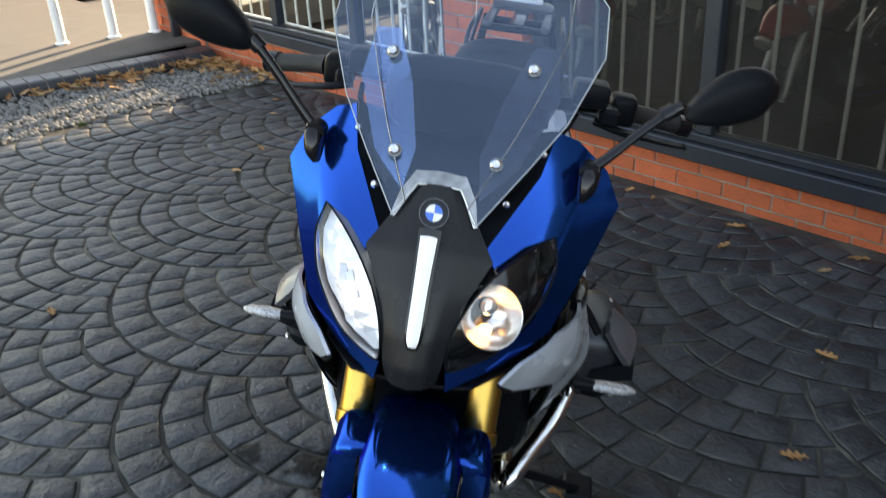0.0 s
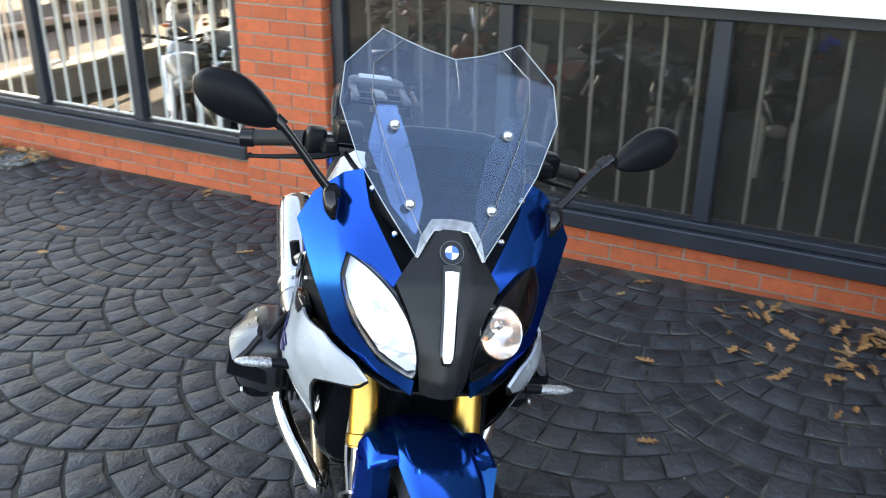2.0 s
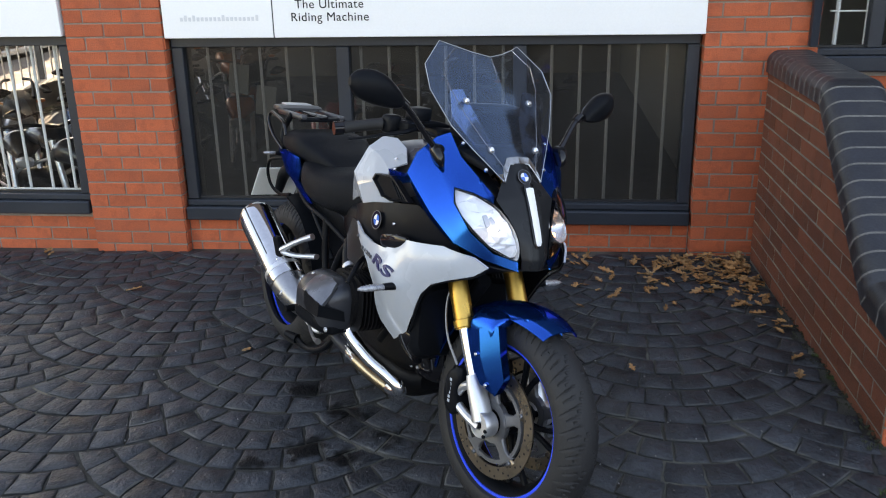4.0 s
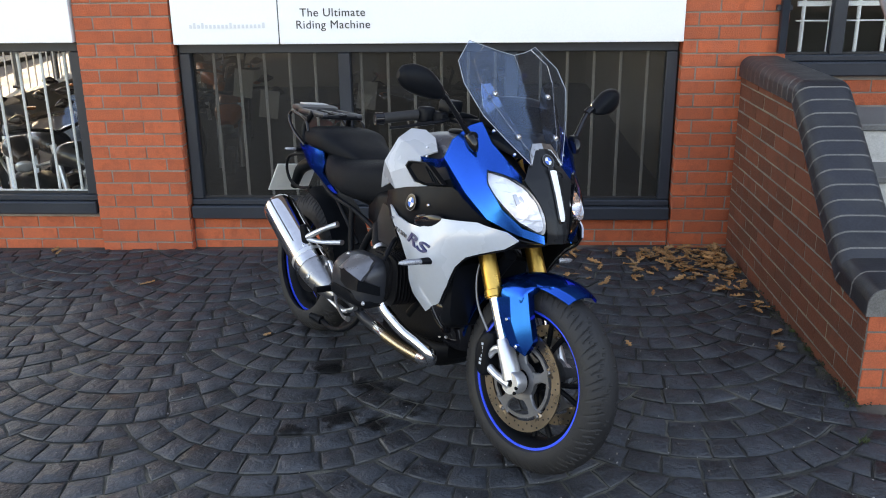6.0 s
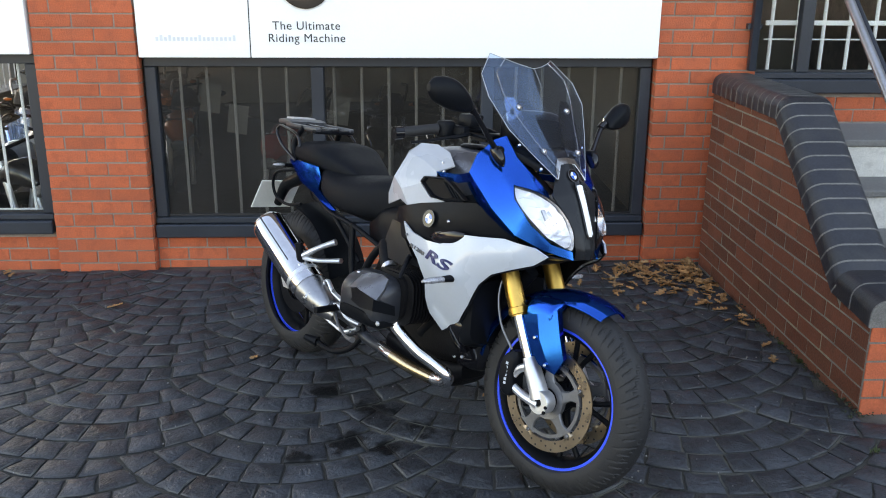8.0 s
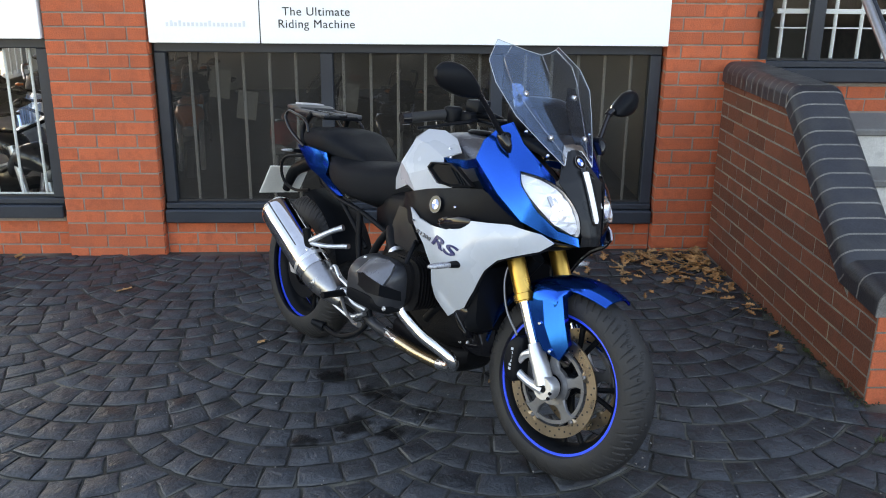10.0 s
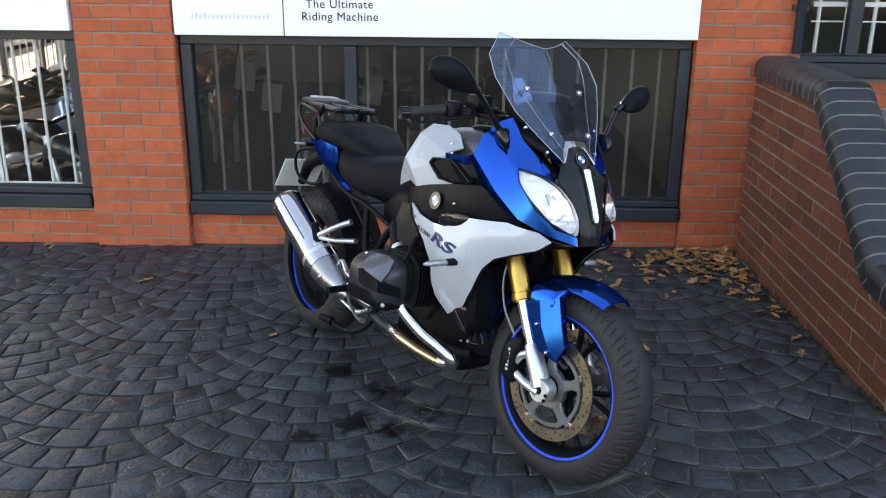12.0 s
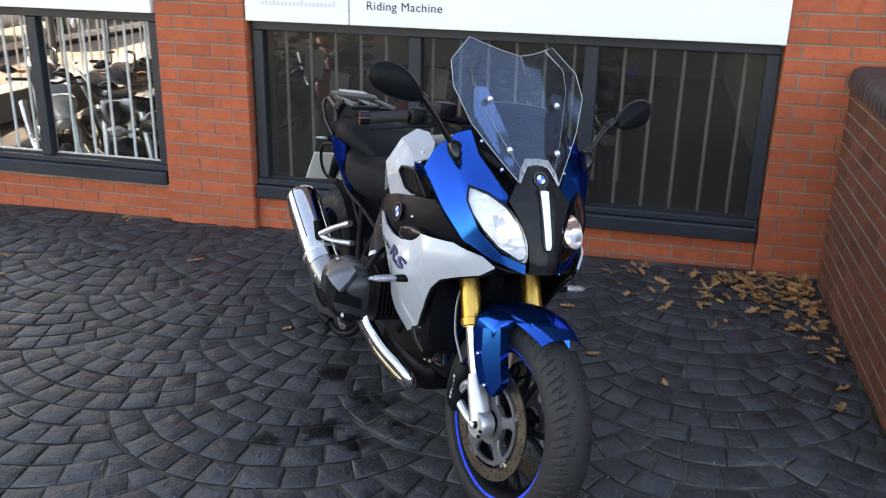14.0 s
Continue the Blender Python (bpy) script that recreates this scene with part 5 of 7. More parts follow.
# ---- mirrors ----
for label, s in BOTH:
    body = hull([(-0.318, -0.203, 1.158, 0.013, 0.012), (-0.335, -0.205, 1.166, 0.024, 0.026), (-0.370, -0.207, 1.182, 0.030, 0.041), (-0.410, -0.211, 1.193, 0.030, 0.043), (-0.445, -0.217, 1.199, 0.023, 0.033), (-0.464, -0.221, 1.202, 0.008, 0.012)], "y", 24, 22, 2.3)
    mir = part("mirror", flip(body, s), BLACK_SATIN, bike, "black rounded rear-view mirror on a stalk")
    gl = hull([(-0.340, 0, 1.166, 0.002, 0.014), (-0.370, 0, 1.180, 0.002, 0.026), (-0.410, 0, 1.190, 0.002, 0.028), (-0.442, 0, 1.196, 0.002, 0.018)], "y", 20, 14, 2.3)
    bmesh.ops.translate(gl, verts=gl.verts, vec=(-0.234, 0, 0))
    part("mirror_glass", flip(gl, s), MIRROR, mir, "mirror glass")
    part("stalk", flip(rod([(-0.190, -0.212, 1.028), (-0.193, -0.240, 1.062), (-0.198, -0.278, 1.112), (-0.202, -0.312, 1.152), (-0.205, -0.332, 1.164)], (0.0095, 0.0085, 0.008, 0.0085, 0.011), 12, steps=16), s), BLACK_GLOSS, mir)
    part("collar", flip(rod([(-0.202, -0.306, 1.147), (-0.204, -0.322, 1.160)], 0.0125, 14), s), BLACK_GLOSS, mir)
    part("mirror_foot", flip(hull([(0.985, -0.170, -0.205, 0.010, 0.006), (1.000, -0.176, -0.210, 0.020, 0.013), (1.022, -0.186, -0.212, 0.024, 0.016), (1.040, -0.192, -0.214, 0.016, 0.012)], "z", 18, 12, 2.6), s), BLACK_GLOSS, mir)
    part("clamp", flip(lathe(bmesh.new(), [(0.0, -0.014), (0.015, -0.012), (0.015, 0.012), (0.0, 0.014)], 18, centre=(-0.186, -0.210, 1.030), axis="x"), s), BLACK_SATIN, mir)

    for ob in [mir] + list(mir.children):
        for v in ob.data.vertices:
            v.co.z -= 0.009 * min(max((v.co.z - 1.03) / 0.12, 0), 1)
    if s < 0:
        # this one is turned further back and down
        for ob in [mir] + list(mir.children):
            for v in ob.data.vertices:
                f = min(max((v.co.z - 1.03) / 0.12, 0), 1)
                v.co += Vector((-0.045 * f, 0, -0.030 * f))
        for ob in [mir] + [c for c in mir.children if c.name.startswith("mirror_glass")]:
            for v in ob.data.vertices:
                v.co.y = 0.464 - (0.464 - v.co.y) * 0.86

# ---- handlebars ----
part("top_yoke", hull([(-0.135, -0.37, 1.045, 0.035, 0.012), (-0.10, -0.365, 1.048, 0.045, 0.016), (0.10, -0.365, 1.048, 0.045, 0.016), (0.135, -0.37, 1.045, 0.035, 0.012)], "y", 18, 8, 4), BLACK_SATIN, bike, "black top fork yoke")
for label, s in BOTH:
    bar = part("handlebar", flip(rod([(-0.365, -0.07, 1.060), (-0.370, -0.14, 1.072), (-0.395, -0.24, 1.075), (-0.425, -0.31, 1.067), (-0.455, -0.405, 1.055)], 0.0115, 14, steps=20), s), BLACK_SATIN, bike, "black handlebar")
    part("grip", flip(rod([(-0.412, -0.282, 1.070), (-0.424, -0.31, 1.067), (-0.451, -0.392, 1.056)], (0.0175, 0.0165, 0.017), 16, steps=10), s), RUBBER, bar, "black ribbed rubber grip")
    part("bar_end", flip(rod([(-0.451, -0.392, 1.056), (-0.459, -0.418, 1.0525)], 0.0195, 18), s), BLACK_GLOSS, bar)
    sw = flip(slab(-0.425, -0.375, -0.282, -0.235, 1.045, 1.098, bevel=0.012, seg=3), s)
    part("switchgear", sw, BLACK_SATIN, bar)
    for k in range(3):
        part("button", flip(slab(-0.431, -0.425, -0.275 + 0.013 * k, -0.265 + 0.013 * k, 1.066, 1.078, bevel=0.002), s), GUNMETAL, bar)
    part("reservoir", flip(slab(-0.385, -0.330, -0.225, -0.165, 1.083, 1.122, bevel=0.008, seg=2), s), BLACK_SATIN, bar, "black fluid reservoir")
    part("lever_perch", flip(slab(-0.38, -0.335, -0.25, -0.215, 1.055, 1.085, bevel=0.006), s), BLACK_SATIN, bar)
    part("lever", flip(rod([(-0.345, -0.215, 1.063), (-0.330, -0.26, 1.058), (-0.348, -0.31, 1.050), (-0.372, -0.36, 1.040), (-0.392, -0.395, 1.034), (-0.398, -0.404, 1.033)], (0.011, 0.010, 0.0075, 0.0065, 0.006, 0.009), 10, steps=18, flat=0.65), s), BLACK_SATIN, bar, "black hand lever")
    part("cable", flip(rod([(-0.35, -0.18, 1.06), (-0.27, -0.16, 1.05), (-0.25, -0.10, 1.00), (-0.30, -0.06, 0.93)], 0.005, 8, steps=14), s), BLACK_SATIN, bike)

for ob in [o for o in bike.children_recursive if o.name.split(".")[0] in ("handlebar", "grip", "bar_end", "lever")]:
    # the left end of the bar sits lower and further back
    for v in ob.data.vertices:
        f = min(max((v.co.y - 0.15) / 0.27, 0), 1)
        v.co += Vector((-0.070 * f, -0.010 * f, -0.032 * f))
for ob in [o for o in bike.children_recursive if o.name.split(".")[0] in ("handlebar", "grip", "bar_end", "lever", "switchgear", "button", "lever_perch", "reservoir")]:
    # the right end is swept back and a little lower
    for v in ob.data.vertices:
        f = min(max((-v.co.y - 0.10) / 0.31, 0), 1)
        v.co += Vector((-0.038 * f, 0.043 * f, -0.027 * f))

# the front end is steered a little to the left, about the axis of the steering head
STEER = Matrix.Translation((-0.30, 0, 0.90)) @ Matrix.Rotation(radians(6.0), 4, Vector((-0.467, 0, 0.884))) @ Matrix.Translation((0.30, 0, -0.90))
for ob in [o for o in bike.children if o.name.split(".")[0] in ("front_wheel", "axle", "fork_tube", "fork_slider", "fork_bottom", "caliper", "brake_hose", "front_mudguard", "top_yoke", "handlebar", "lower_yoke")]:
    ob.matrix_basis = STEER @ ob.matrix_basis

# ---- tank, seats, tail ----
part("tank", hull([(-0.83, 0, 0.80, 0.085, 0.05), (-0.76, 0, 0.845, 0.135, 0.085), (-0.66, 0, 0.880, 0.142, 0.105), (-0.54, 0, 0.892, 0.140, 0.112), (-0.44, 0, 0.890, 0.130, 0.100), (-0.36, 0, 0.885, 0.115, 0.078), (-0.30, 0, 0.88, 0.10, 0.05)], "x", 28, 26, 2.8), COVER, bike, "glossy grey fuel tank centre")
part("filler_cap", lathe(bmesh.new(), [(0.0, 0.0), (0.045, 0.0), (0.047, 0.006), (0.038, 0.012), (0.0, 0.013)], 28, axis="z", centre=(-0.52, 0, 1.002)), BLACK_SATIN, bike)
for label, s in BOTH:
    corner = {"a": (-0.770, -0.152, 0.812), "b": (-0.748, -0.165, 0.776), "c": (-0.645, -0.195, 0.811), "d": (-0.577, -0.213, 0.797), "e": (-0.400, -0.213, 0.834), "g": (-0.467, -0.216, 0.845), "h": (-0.522, -0.214, 0.883),
              "i": (-0.515, -0.210, 0.905), "j": (-0.467, -0.196, 0.912), "k": (-0.474, -0.192, 0.927), "l": (-0.426, -0.160, 0.952), "m": (-0.495, -0.125, 0.986), "n": (-0.575, -0.112, 1.004), "o": (-0.655, -0.118, 1.000), "p": (-0.660, -0.165, 0.966), "q": (-0.688, -0.197, 0.882), "r": (-0.728, -0.112, 0.965), "t": (-0.570, -0.176, 0.955), "u": (-0.625, -0.212, 0.850), "v": (-0.400, -0.211, 0.846)}
    tp = facets(corner, ("qud", "qdc", "uhgd", "gved", "quhi", "qip", "pit", "ijkt", "tklm", "tmn", "ptn", "pno", "por", "pra", "qpa", "qabc"), 0.005, s)
    part("tank_panel", tp, PAINT_WHITE, bike, "pearl white faceted tank side panel").data.set_sharp_from_angle(angle=radians(13))
    screw(bike, (-0.475, -s * 0.168, 0.955), 0.005, CHROME, (0.2, -s * 0.8, 0.5))
    screw(bike, (-0.445, -s * 0.186, 0.930), 0.005, CHROME, (0.2, -s * 0.8, 0.5))
    mouth = [Vector((x, -0.214, z)) for x, z in ((-0.515, 0.891), (-0.498, 0.910), (-0.397, 0.920), (-0.366, 0.907), (-0.288, 0.863), (-0.393, 0.845), (-0.450, 0.850))]
    mid_mouth = sum(mouth, Vector()) / len(mouth)
    frame_bm = bmesh.new()
    loops = [[frame_bm.verts.new(mid_mouth + (p - mid_mouth) * k + Vector((0, y, 0))) for p in mouth] for k, y in ((1.0, 0.006), (0.98, -0.011), (0.88, -0.012), (0.80, -0.003))]
    for p, q in zip(loops, loops[1:]):
        for k in range(len(mouth)):
            frame_bm.faces.new((p[k], p[(k + 1) % len(mouth)], q[(k + 1) % len(mouth)], q[k]))
    frame_bm.faces.new(loops[-1])
    duct = part("intake_duct", flip(frame_bm, s), BLACK_SATIN, bike, "black air intake duct beside the tank", smooth=False)
    for k in range(3):
        part("louvre", flip(rod([(-0.400 + 0.024 * k, -0.2205, 0.904 - 0.008 * k), (-0.352 + 0.016 * k, -0.2205, 0.864 - 0.002 * k)], 0.0028, 6), s), BLACK_SATIN, duct)
    bp = shell([(-0.665, -0.185, 0.762), (-0.650, -0.200, 0.782), (-0.600, -0.214, 0.796), (-0.500, -0.220, 0.822), (-0.361, -0.224, 0.848), (-0.257, -0.212, 0.862), (-0.180, -0.200, 0.838), (-0.110, -0.178, 0.795), (-0.100, -0.168, 0.765), (-0.240, -0.205, 0.745), (-0.330, -0.220, 0.715), (-0.427, -0.232, 0.700), (-0.572, -0.225, 0.690), (-0.640, -0.205, 0.712), (-0.682, -0.190, 0.738)],
               "y", [(-0.42, -0.240, 0.785), (-0.30, -0.226, 0.79), (-0.55, -0.232, 0.755)], 0.005, s, 0.022)
    part("tank_cover", bp, BLACK_SATIN, bike, "matt black side cover with a round emblem")
    knee = {"a": (-0.672, -0.200, 0.735), "b": (-0.612, -0.214, 0.735), "c": (-0.562, -0.223, 0.685), "d": (-0.516, -0.227, 0.640), "e": (-0.553, -0.222, 0.596), "f": (-0.655, -0.218, 0.606), "g": (-0.694, -0.205, 0.672), "h": (-0.605, -0.226, 0.668)}
    part("knee_panel", facets(knee, ("abh", "bch", "cdeh", "efh", "fgh", "gah"), 0.004, s), CENTRE_BLACK, bike, "black panel below the side cover")
    em = Matrix.Translation((-0.425, -0.243, 0.784)) @ Matrix.Rotation(radians(-8), 4, "X")
    if s < 0:
        em = Matrix.Diagonal((1, -1, 1, 1)) @ em
    roundel(bike, em, 0.0270, 0.005, BLACK_GLOSS, BADGE_BLUE, BADGE_WHITE, SPIDER)
    screw(bike, (-0.345, -s * 0.234, 0.790), 0.006, CHROME, (0, -s, 0))
    part("side_pocket", flip(hull([(-0.42, -0.228, 0.728, 0.010, 0.010), (-0.38, -0.236, 0.735, 0.014, 0.020), (-0.31, -0.238, 0.748, 0.014, 0.022), (-0.26, -0.232, 0.758, 0.010, 0.012)], "x", 16, 12, 4), s), BLACK_GLOSS, bike)
    # white lower fairing
    wp = shell([(-0.556, -0.243, 0.752), (-0.500, -0.250, 0.727), (-0.430, -0.252, 0.716), (-0.355, -0.252, 0.718), (-0.310, -0.246, 0.735), (-0.298, -0.238, 0.770), (-0.262, -0.240, 0.764), (-0.121, -0.206, 0.779), (-0.040, -0.158, 0.764), (-0.010, -0.132, 0.742),
                (-0.047, -0.150, 0.711), (-0.109, -0.190, 0.685), (-0.156, -0.212, 0.663), (-0.200, -0.216, 0.622), (-0.248, -0.206, 0.545), (-0.300, -0.190, 0.475), (-0.385, -0.180, 0.422), (-0.418, -0.214, 0.478), (-0.421, -0.234, 0.528), (-0.418, -0.245, 0.585), (-0.463, -0.250, 0.649), (-0.525, -0.247, 0.701)],
               "y", [(-0.36, -0.268, 0.66), (-0.30, -0.272, 0.64), (-0.20, -0.248, 0.715), (-0.10, -0.206, 0.735), (-0.33, -0.238, 0.54), (-0.27, -0.248, 0.60), (-0.40, -0.260, 0.68)], 0.006, s, 0.016)
    on_white = SURFACE["depth"]
    white = part("lower_fairing", wp, PAINT_WHITE, bike, "pearl white lower side fairing")
    lining = [(-0.546, 0.744), (-0.500, 0.720), (-0.430, 0.708), (-0.355, 0.710), (-0.300, 0.728), (-0.252, 0.754), (-0.121, 0.772), (-0.040, 0.757), (-0.018, 0.742), (-0.047, 0.718), (-0.115, 0.692), (-0.162, 0.669), (-0.208, 0.627), (-0.256, 0.550), (-0.306, 0.484), (-0.378, 0.436), (-0.405, 0.485), (-0.408, 0.585), (-0.455, 0.652), (-0.517, 0.700)]
    part("fairing_lining", shell([(x, on_white(x, z) + 0.010, z) for x, z in lining], "y", [], 0.002, s, 0.022), BLACK_SATIN, white, "black inner lining")
    part("fairing_lip", flip(rod([(-0.014, -0.128, 0.739), (-0.047, -0.144, 0.709), (-0.109, -0.184, 0.683), (-0.156, -0.206, 0.660), (-0.200, -0.210, 0.619), (-0.248, -0.200, 0.542), (-0.300, -0.184, 0.472), (-0.380, -0.175, 0.424)], 0.003, 8, steps=40), s), BLACK_SATIN, white)
    screw(white, (-0.52, -s * 0.2535, 0.715), 0.004, GUNMETAL, (0, -s, 0))
    # turn signal
    sig = part("turn_signal", flip(rod([(-0.278, -0.255, 0.626), (-0.280, -0.292, 0.625)], (0.012, 0.010), 14), s), BLACK_SATIN, bike, "clear turn signal on a black stem")
    part("signal_lens", flip(hull([(-0.286, -0.280, 0.625, 0.008, 0.008), (-0.298, -0.281, 0.625, 0.013, 0.009), (-0.325, -0.283, 0.624, 0.014, 0.0095), (-0.350, -0.285, 0.623, 0.011, 0.008), (-0.366, -0.287, 0.622, 0.004, 0.004)], "y", 16, 14, 2.4), s), SIGNAL, sig, "clear ribbed signal lens")
    if s < 0:
        # this one droops on its rubber stem
        for ob in [sig] + list(sig.children):
            for v in ob.data.vertices:
                v.co.z -= 0.034
    # tail and seat sides
    corner = {"a": (-1.502, -0.122, 0.834), "b": (-1.380, -0.142, 0.842), "c": (-1.234, -0.150, 0.837), "d": (-1.208, -0.152, 0.796), "e": (-1.222, -0.154, 0.752), "f": (-1.095, -0.150, 0.690), "g": (-1.150, -0.146, 0.684), "h": (-1.267, -0.146, 0.732), "i": (-1.372, -0.138, 0.758), "j": (-1.300, -0.160, 0.790)}
    tb = facets(corner, ("abj", "bcj", "cdj", "dej", "aji", "jeh", "jhi", "efgh"), 0.005, s)
    part("tail_panel", tb, PAINT_BLUE, bike, "glossy blue tail side panel")

part("rider_seat", hull([(-1.255, 0, 0.800, 0.120, 0.045), (-1.20, 0, 0.775, 0.152, 0.070), (-1.10, 0, 0.755, 0.168, 0.075), (-0.97, 0, 0.755, 0.162, 0.082), (-0.86, 0, 0.765, 0.128, 0.085), (-0.78, 0, 0.775, 0.10, 0.070), (-0.745, 0, 0.785, 0.08, 0.04)], "x", 32, 28, 3.0), LEATHER, bike, "black vinyl rider seat")
part("pillion_seat", hull([(-1.485, 0, 0.865, 0.085, 0.020), (-1.455, 0, 0.872, 0.125, 0.040), (-1.36, 0, 0.874, 0.145, 0.052), (-1.26, 0, 0.868, 0.148, 0.054), (-1.19, 0, 0.848, 0.126, 0.046), (-1.12, 0, 0.830, 0.100, 0.034), (-1.06, 0, 0.812, 0.070, 0.014)], "x", 32, 28, 3.2), LEATHER, bike, "black vinyl pillion seat step")
part("tail_unit", hull([(-1.56, 0, 0.80, 0.05, 0.02), (-1.48, 0, 0.805, 0.10, 0.032), (-1.30, 0, 0.775, 0.125, 0.050), (-1.10, 0, 0.725, 0.12, 0.05), (-0.90, 0, 0.70, 0.10, 0.04)], "x", 20, 16, 3.5), BLACK_SATIN, bike, "black tail unit")
part("tail_light", hull([(-1.60, 0, 0.80, 0.03, 0.012), (-1.575, 0, 0.803, 0.055, 0.02), (-1.54, 0, 0.805, 0.06, 0.022)], "x", 16, 8, 3), material("red_lens", (0.25, 0.01, 0.01), 0.2, var=0.05, coat=0.5), bike, "red tail light")
# carrier and grab rails
rack = part("luggage_rack", hull([(-1.705, 0, 0.972, 0.045, 0.005), (-1.68, 0, 0.976, 0.080, 0.011), (-1.60, 0, 0.980, 0.092, 0.013), (-1.56, 0, 0.978, 0.086, 0.006)], "x", 20, 10, 5), CARRIER, bike, "dark cast luggage rack over the tail")
for y, w in ((-0.080, 0.013), (0.0, 0.020), (0.080, 0.013)):
    part("rack_rib", slab(-1.60, -1.36, y - w, y + w, 0.958, 0.978, bevel=0.006, seg=2), CARRIER if y else BLACK_GLOSS, rack)
for x in (-1.375, -1.475):
    part("rack_bar", slab(x - 0.014, x + 0.014, -0.095, 0.095, 0.952, 0.970, bevel=0.006, seg=2), BLACK_SATIN, rack)
part("rack_plate", slab(-1.66, -1.60, -0.055, 0.055, 0.989, 0.997, bevel=0.003), SILVER, rack, "pale cast plate of the rack")
for label, s in BOTH:
    part("grab_rail", flip(rod([(-1.44, -0.130, 0.835), (-1.54, -0.135, 0.885), (-1.605, -0.128, 0.935), (-1.590, -0.122, 0.962), (-1.54, -0.125, 0.958), (-1.46, -0.130, 0.946), (-1.42, -0.134, 0.927), (-1.40, -0.136, 0.895)], 0.0065, 12, steps=44), s), BLACK_GLOSS, rack, "black grab rail")
    part("rack_stay", flip(rod([(-1.47, -0.11, 0.835), (-1.50, -0.105, 0.90), (-1.46, -0.09, 0.970)], 0.012, 10, steps=10), s), BLACK_SATIN, rack)
    part("rear_signal", flip(rod([(-1.545, -0.06, 0.80), (-1.55, -0.115, 0.803)], 0.009, 10), s), BLACK_SATIN, bike)
    part("signal_lens", flip(hull([(-0.112, -1.552, 0.803, 0.005, 0.005), (-0.125, -1.554, 0.803, 0.009, 0.007), (-0.150, -1.557, 0.803, 0.008, 0.006), (-0.162, -1.56, 0.803, 0.003, 0.003)], "y", 14, 10, 2.4), s), SIGNAL, bike, "clear rear turn signal")
# number plate and its hanger
hang = part("plate_hanger", rod([(-1.50, 0, 0.785), (-1.62, 0, 0.735), (-1.72, 0, 0.690), (-1.78, 0, 0.60)], (0.035, 0.03, 0.026, 0.018), 12, steps=14), BLACK_SATIN, bike, "black number plate hanger")
plate_m = Matrix.Translation((-1.800, 0, 0.640)) @ Matrix.Rotation(radians(33), 4, "Y")
plate_bm = slab(-0.003, 0.003, -0.100, 0.100, -0.080, 0.080, bevel=0.002)
plate_bm.transform(plate_m)
part("number_plate", plate_bm, PLATE, hang, "pale number plate seen from its plain side")
for label, s in BOTH:
    part("hanger_frame", flip(rod([(-1.50, -0.09, 0.79), (-1.62, -0.105, 0.765), (-1.66, -0.10, 0.71), (-1.64, -0.09, 0.655), (-1.56, -0.085, 0.635), (-1.44, -0.09, 0.655)], 0.0065, 10, steps=26), s), BLACK_SATIN, bike)
part("hugger", sheet([[(-1.525 + 0.352 * math.sin(radians(t)), y, 0.315 + 0.345 * math.cos(radians(t)) - 0.02 * (abs(y) / 0.09) ** 2) for y in (-0.09, -0.05, 0.0, 0.05, 0.09)] for t in (8, 25, 40, 58, 74)], 22, 9, 0.004, (0, 0, 1)), BLACK_SATIN, bike, "black rear wheel hugger")

# ---- frame, engine ----
for label, s in BOTH:
    for pts, r in (([(-0.95, -0.125, 0.52), (-1.06, -0.135, 0.62), (-1.22, -0.135, 0.735), (-1.42, -0.12, 0.80)], 0.009), ([(-0.80, -0.13, 0.60), (-0.98, -0.145, 0.655), (-1.15, -0.145, 0.68), (-1.30, -0.13, 0.74)], 0.009),
                   ([(-0.86, -0.14, 0.27), (-0.93, -0.145, 0.40), (-0.97, -0.145, 0.52), (-0.98, -0.145, 0.66)], 0.012), ([(-0.40, -0.08, 0.86), (-0.62, -0.15, 0.72), (-0.80, -0.155, 0.60), (-0.90, -0.15, 0.47)], 0.014),
                   ([(-0.28, -0.06, 0.72), (-0.38, -0.12, 0.55), (-0.55, -0.13, 0.36)], 0.016)):
        part("frame_tube", flip(rod(pts, r, 12, steps=16), s), BLACK_SATIN, bike)
part("engine_block", hull([(-0.90, 0, 0.44, 0.09, 0.10), (-0.82, 0, 0.45, 0.125, 0.15), (-0.62, 0, 0.45, 0.140, 0.18), (-0.44, 0, 0.45, 0.13, 0.17), (-0.36, 0, 0.45, 0.11, 0.13), (-0.33, 0, 0.45, 0.08, 0.10)], "x", 28, 18, 4), ENGINE, bike, "black boxer engine block")
part("sump", hull([(-0.80, 0, 0.25, 0.08, 0.04), (-0.62, 0, 0.235, 0.10, 0.055), (-0.46, 0, 0.235, 0.09, 0.05), (-0.40, 0, 0.26, 0.06, 0.03)], "x", 22, 12, 4), ENGINE, bike)
part("radiator_guard", hull([(-0.335, 0, 0.50, 0.17, 0.10), (-0.30, 0, 0.50, 0.185, 0.12), (-0.265, 0, 0.505, 0.17, 0.105)], "x", 22, 8, 5), BLACK_SATIN, bike, "black radiator shroud behind the forks")
part("front_frame", hull([(-0.33, 0, 0.80, 0.11, 0.10), (-0.25, 0, 0.80, 0.12, 0.11), (-0.12, 0, 0.80, 0.09, 0.08), (-0.06, 0, 0.80, 0.06, 0.06)], "x", 20, 10, 4), BLACK_SATIN, bike)
part("air_box", hull([(-0.95, 0, 0.66, 0.09, 0.06), (-0.80, 0, 0.68, 0.14, 0.085), (-0.55, 0, 0.70, 0.16, 0.09), (-0.35, 0, 0.70, 0.15, 0.08)], "x", 20, 12, 4), BLACK_SATIN, bike)
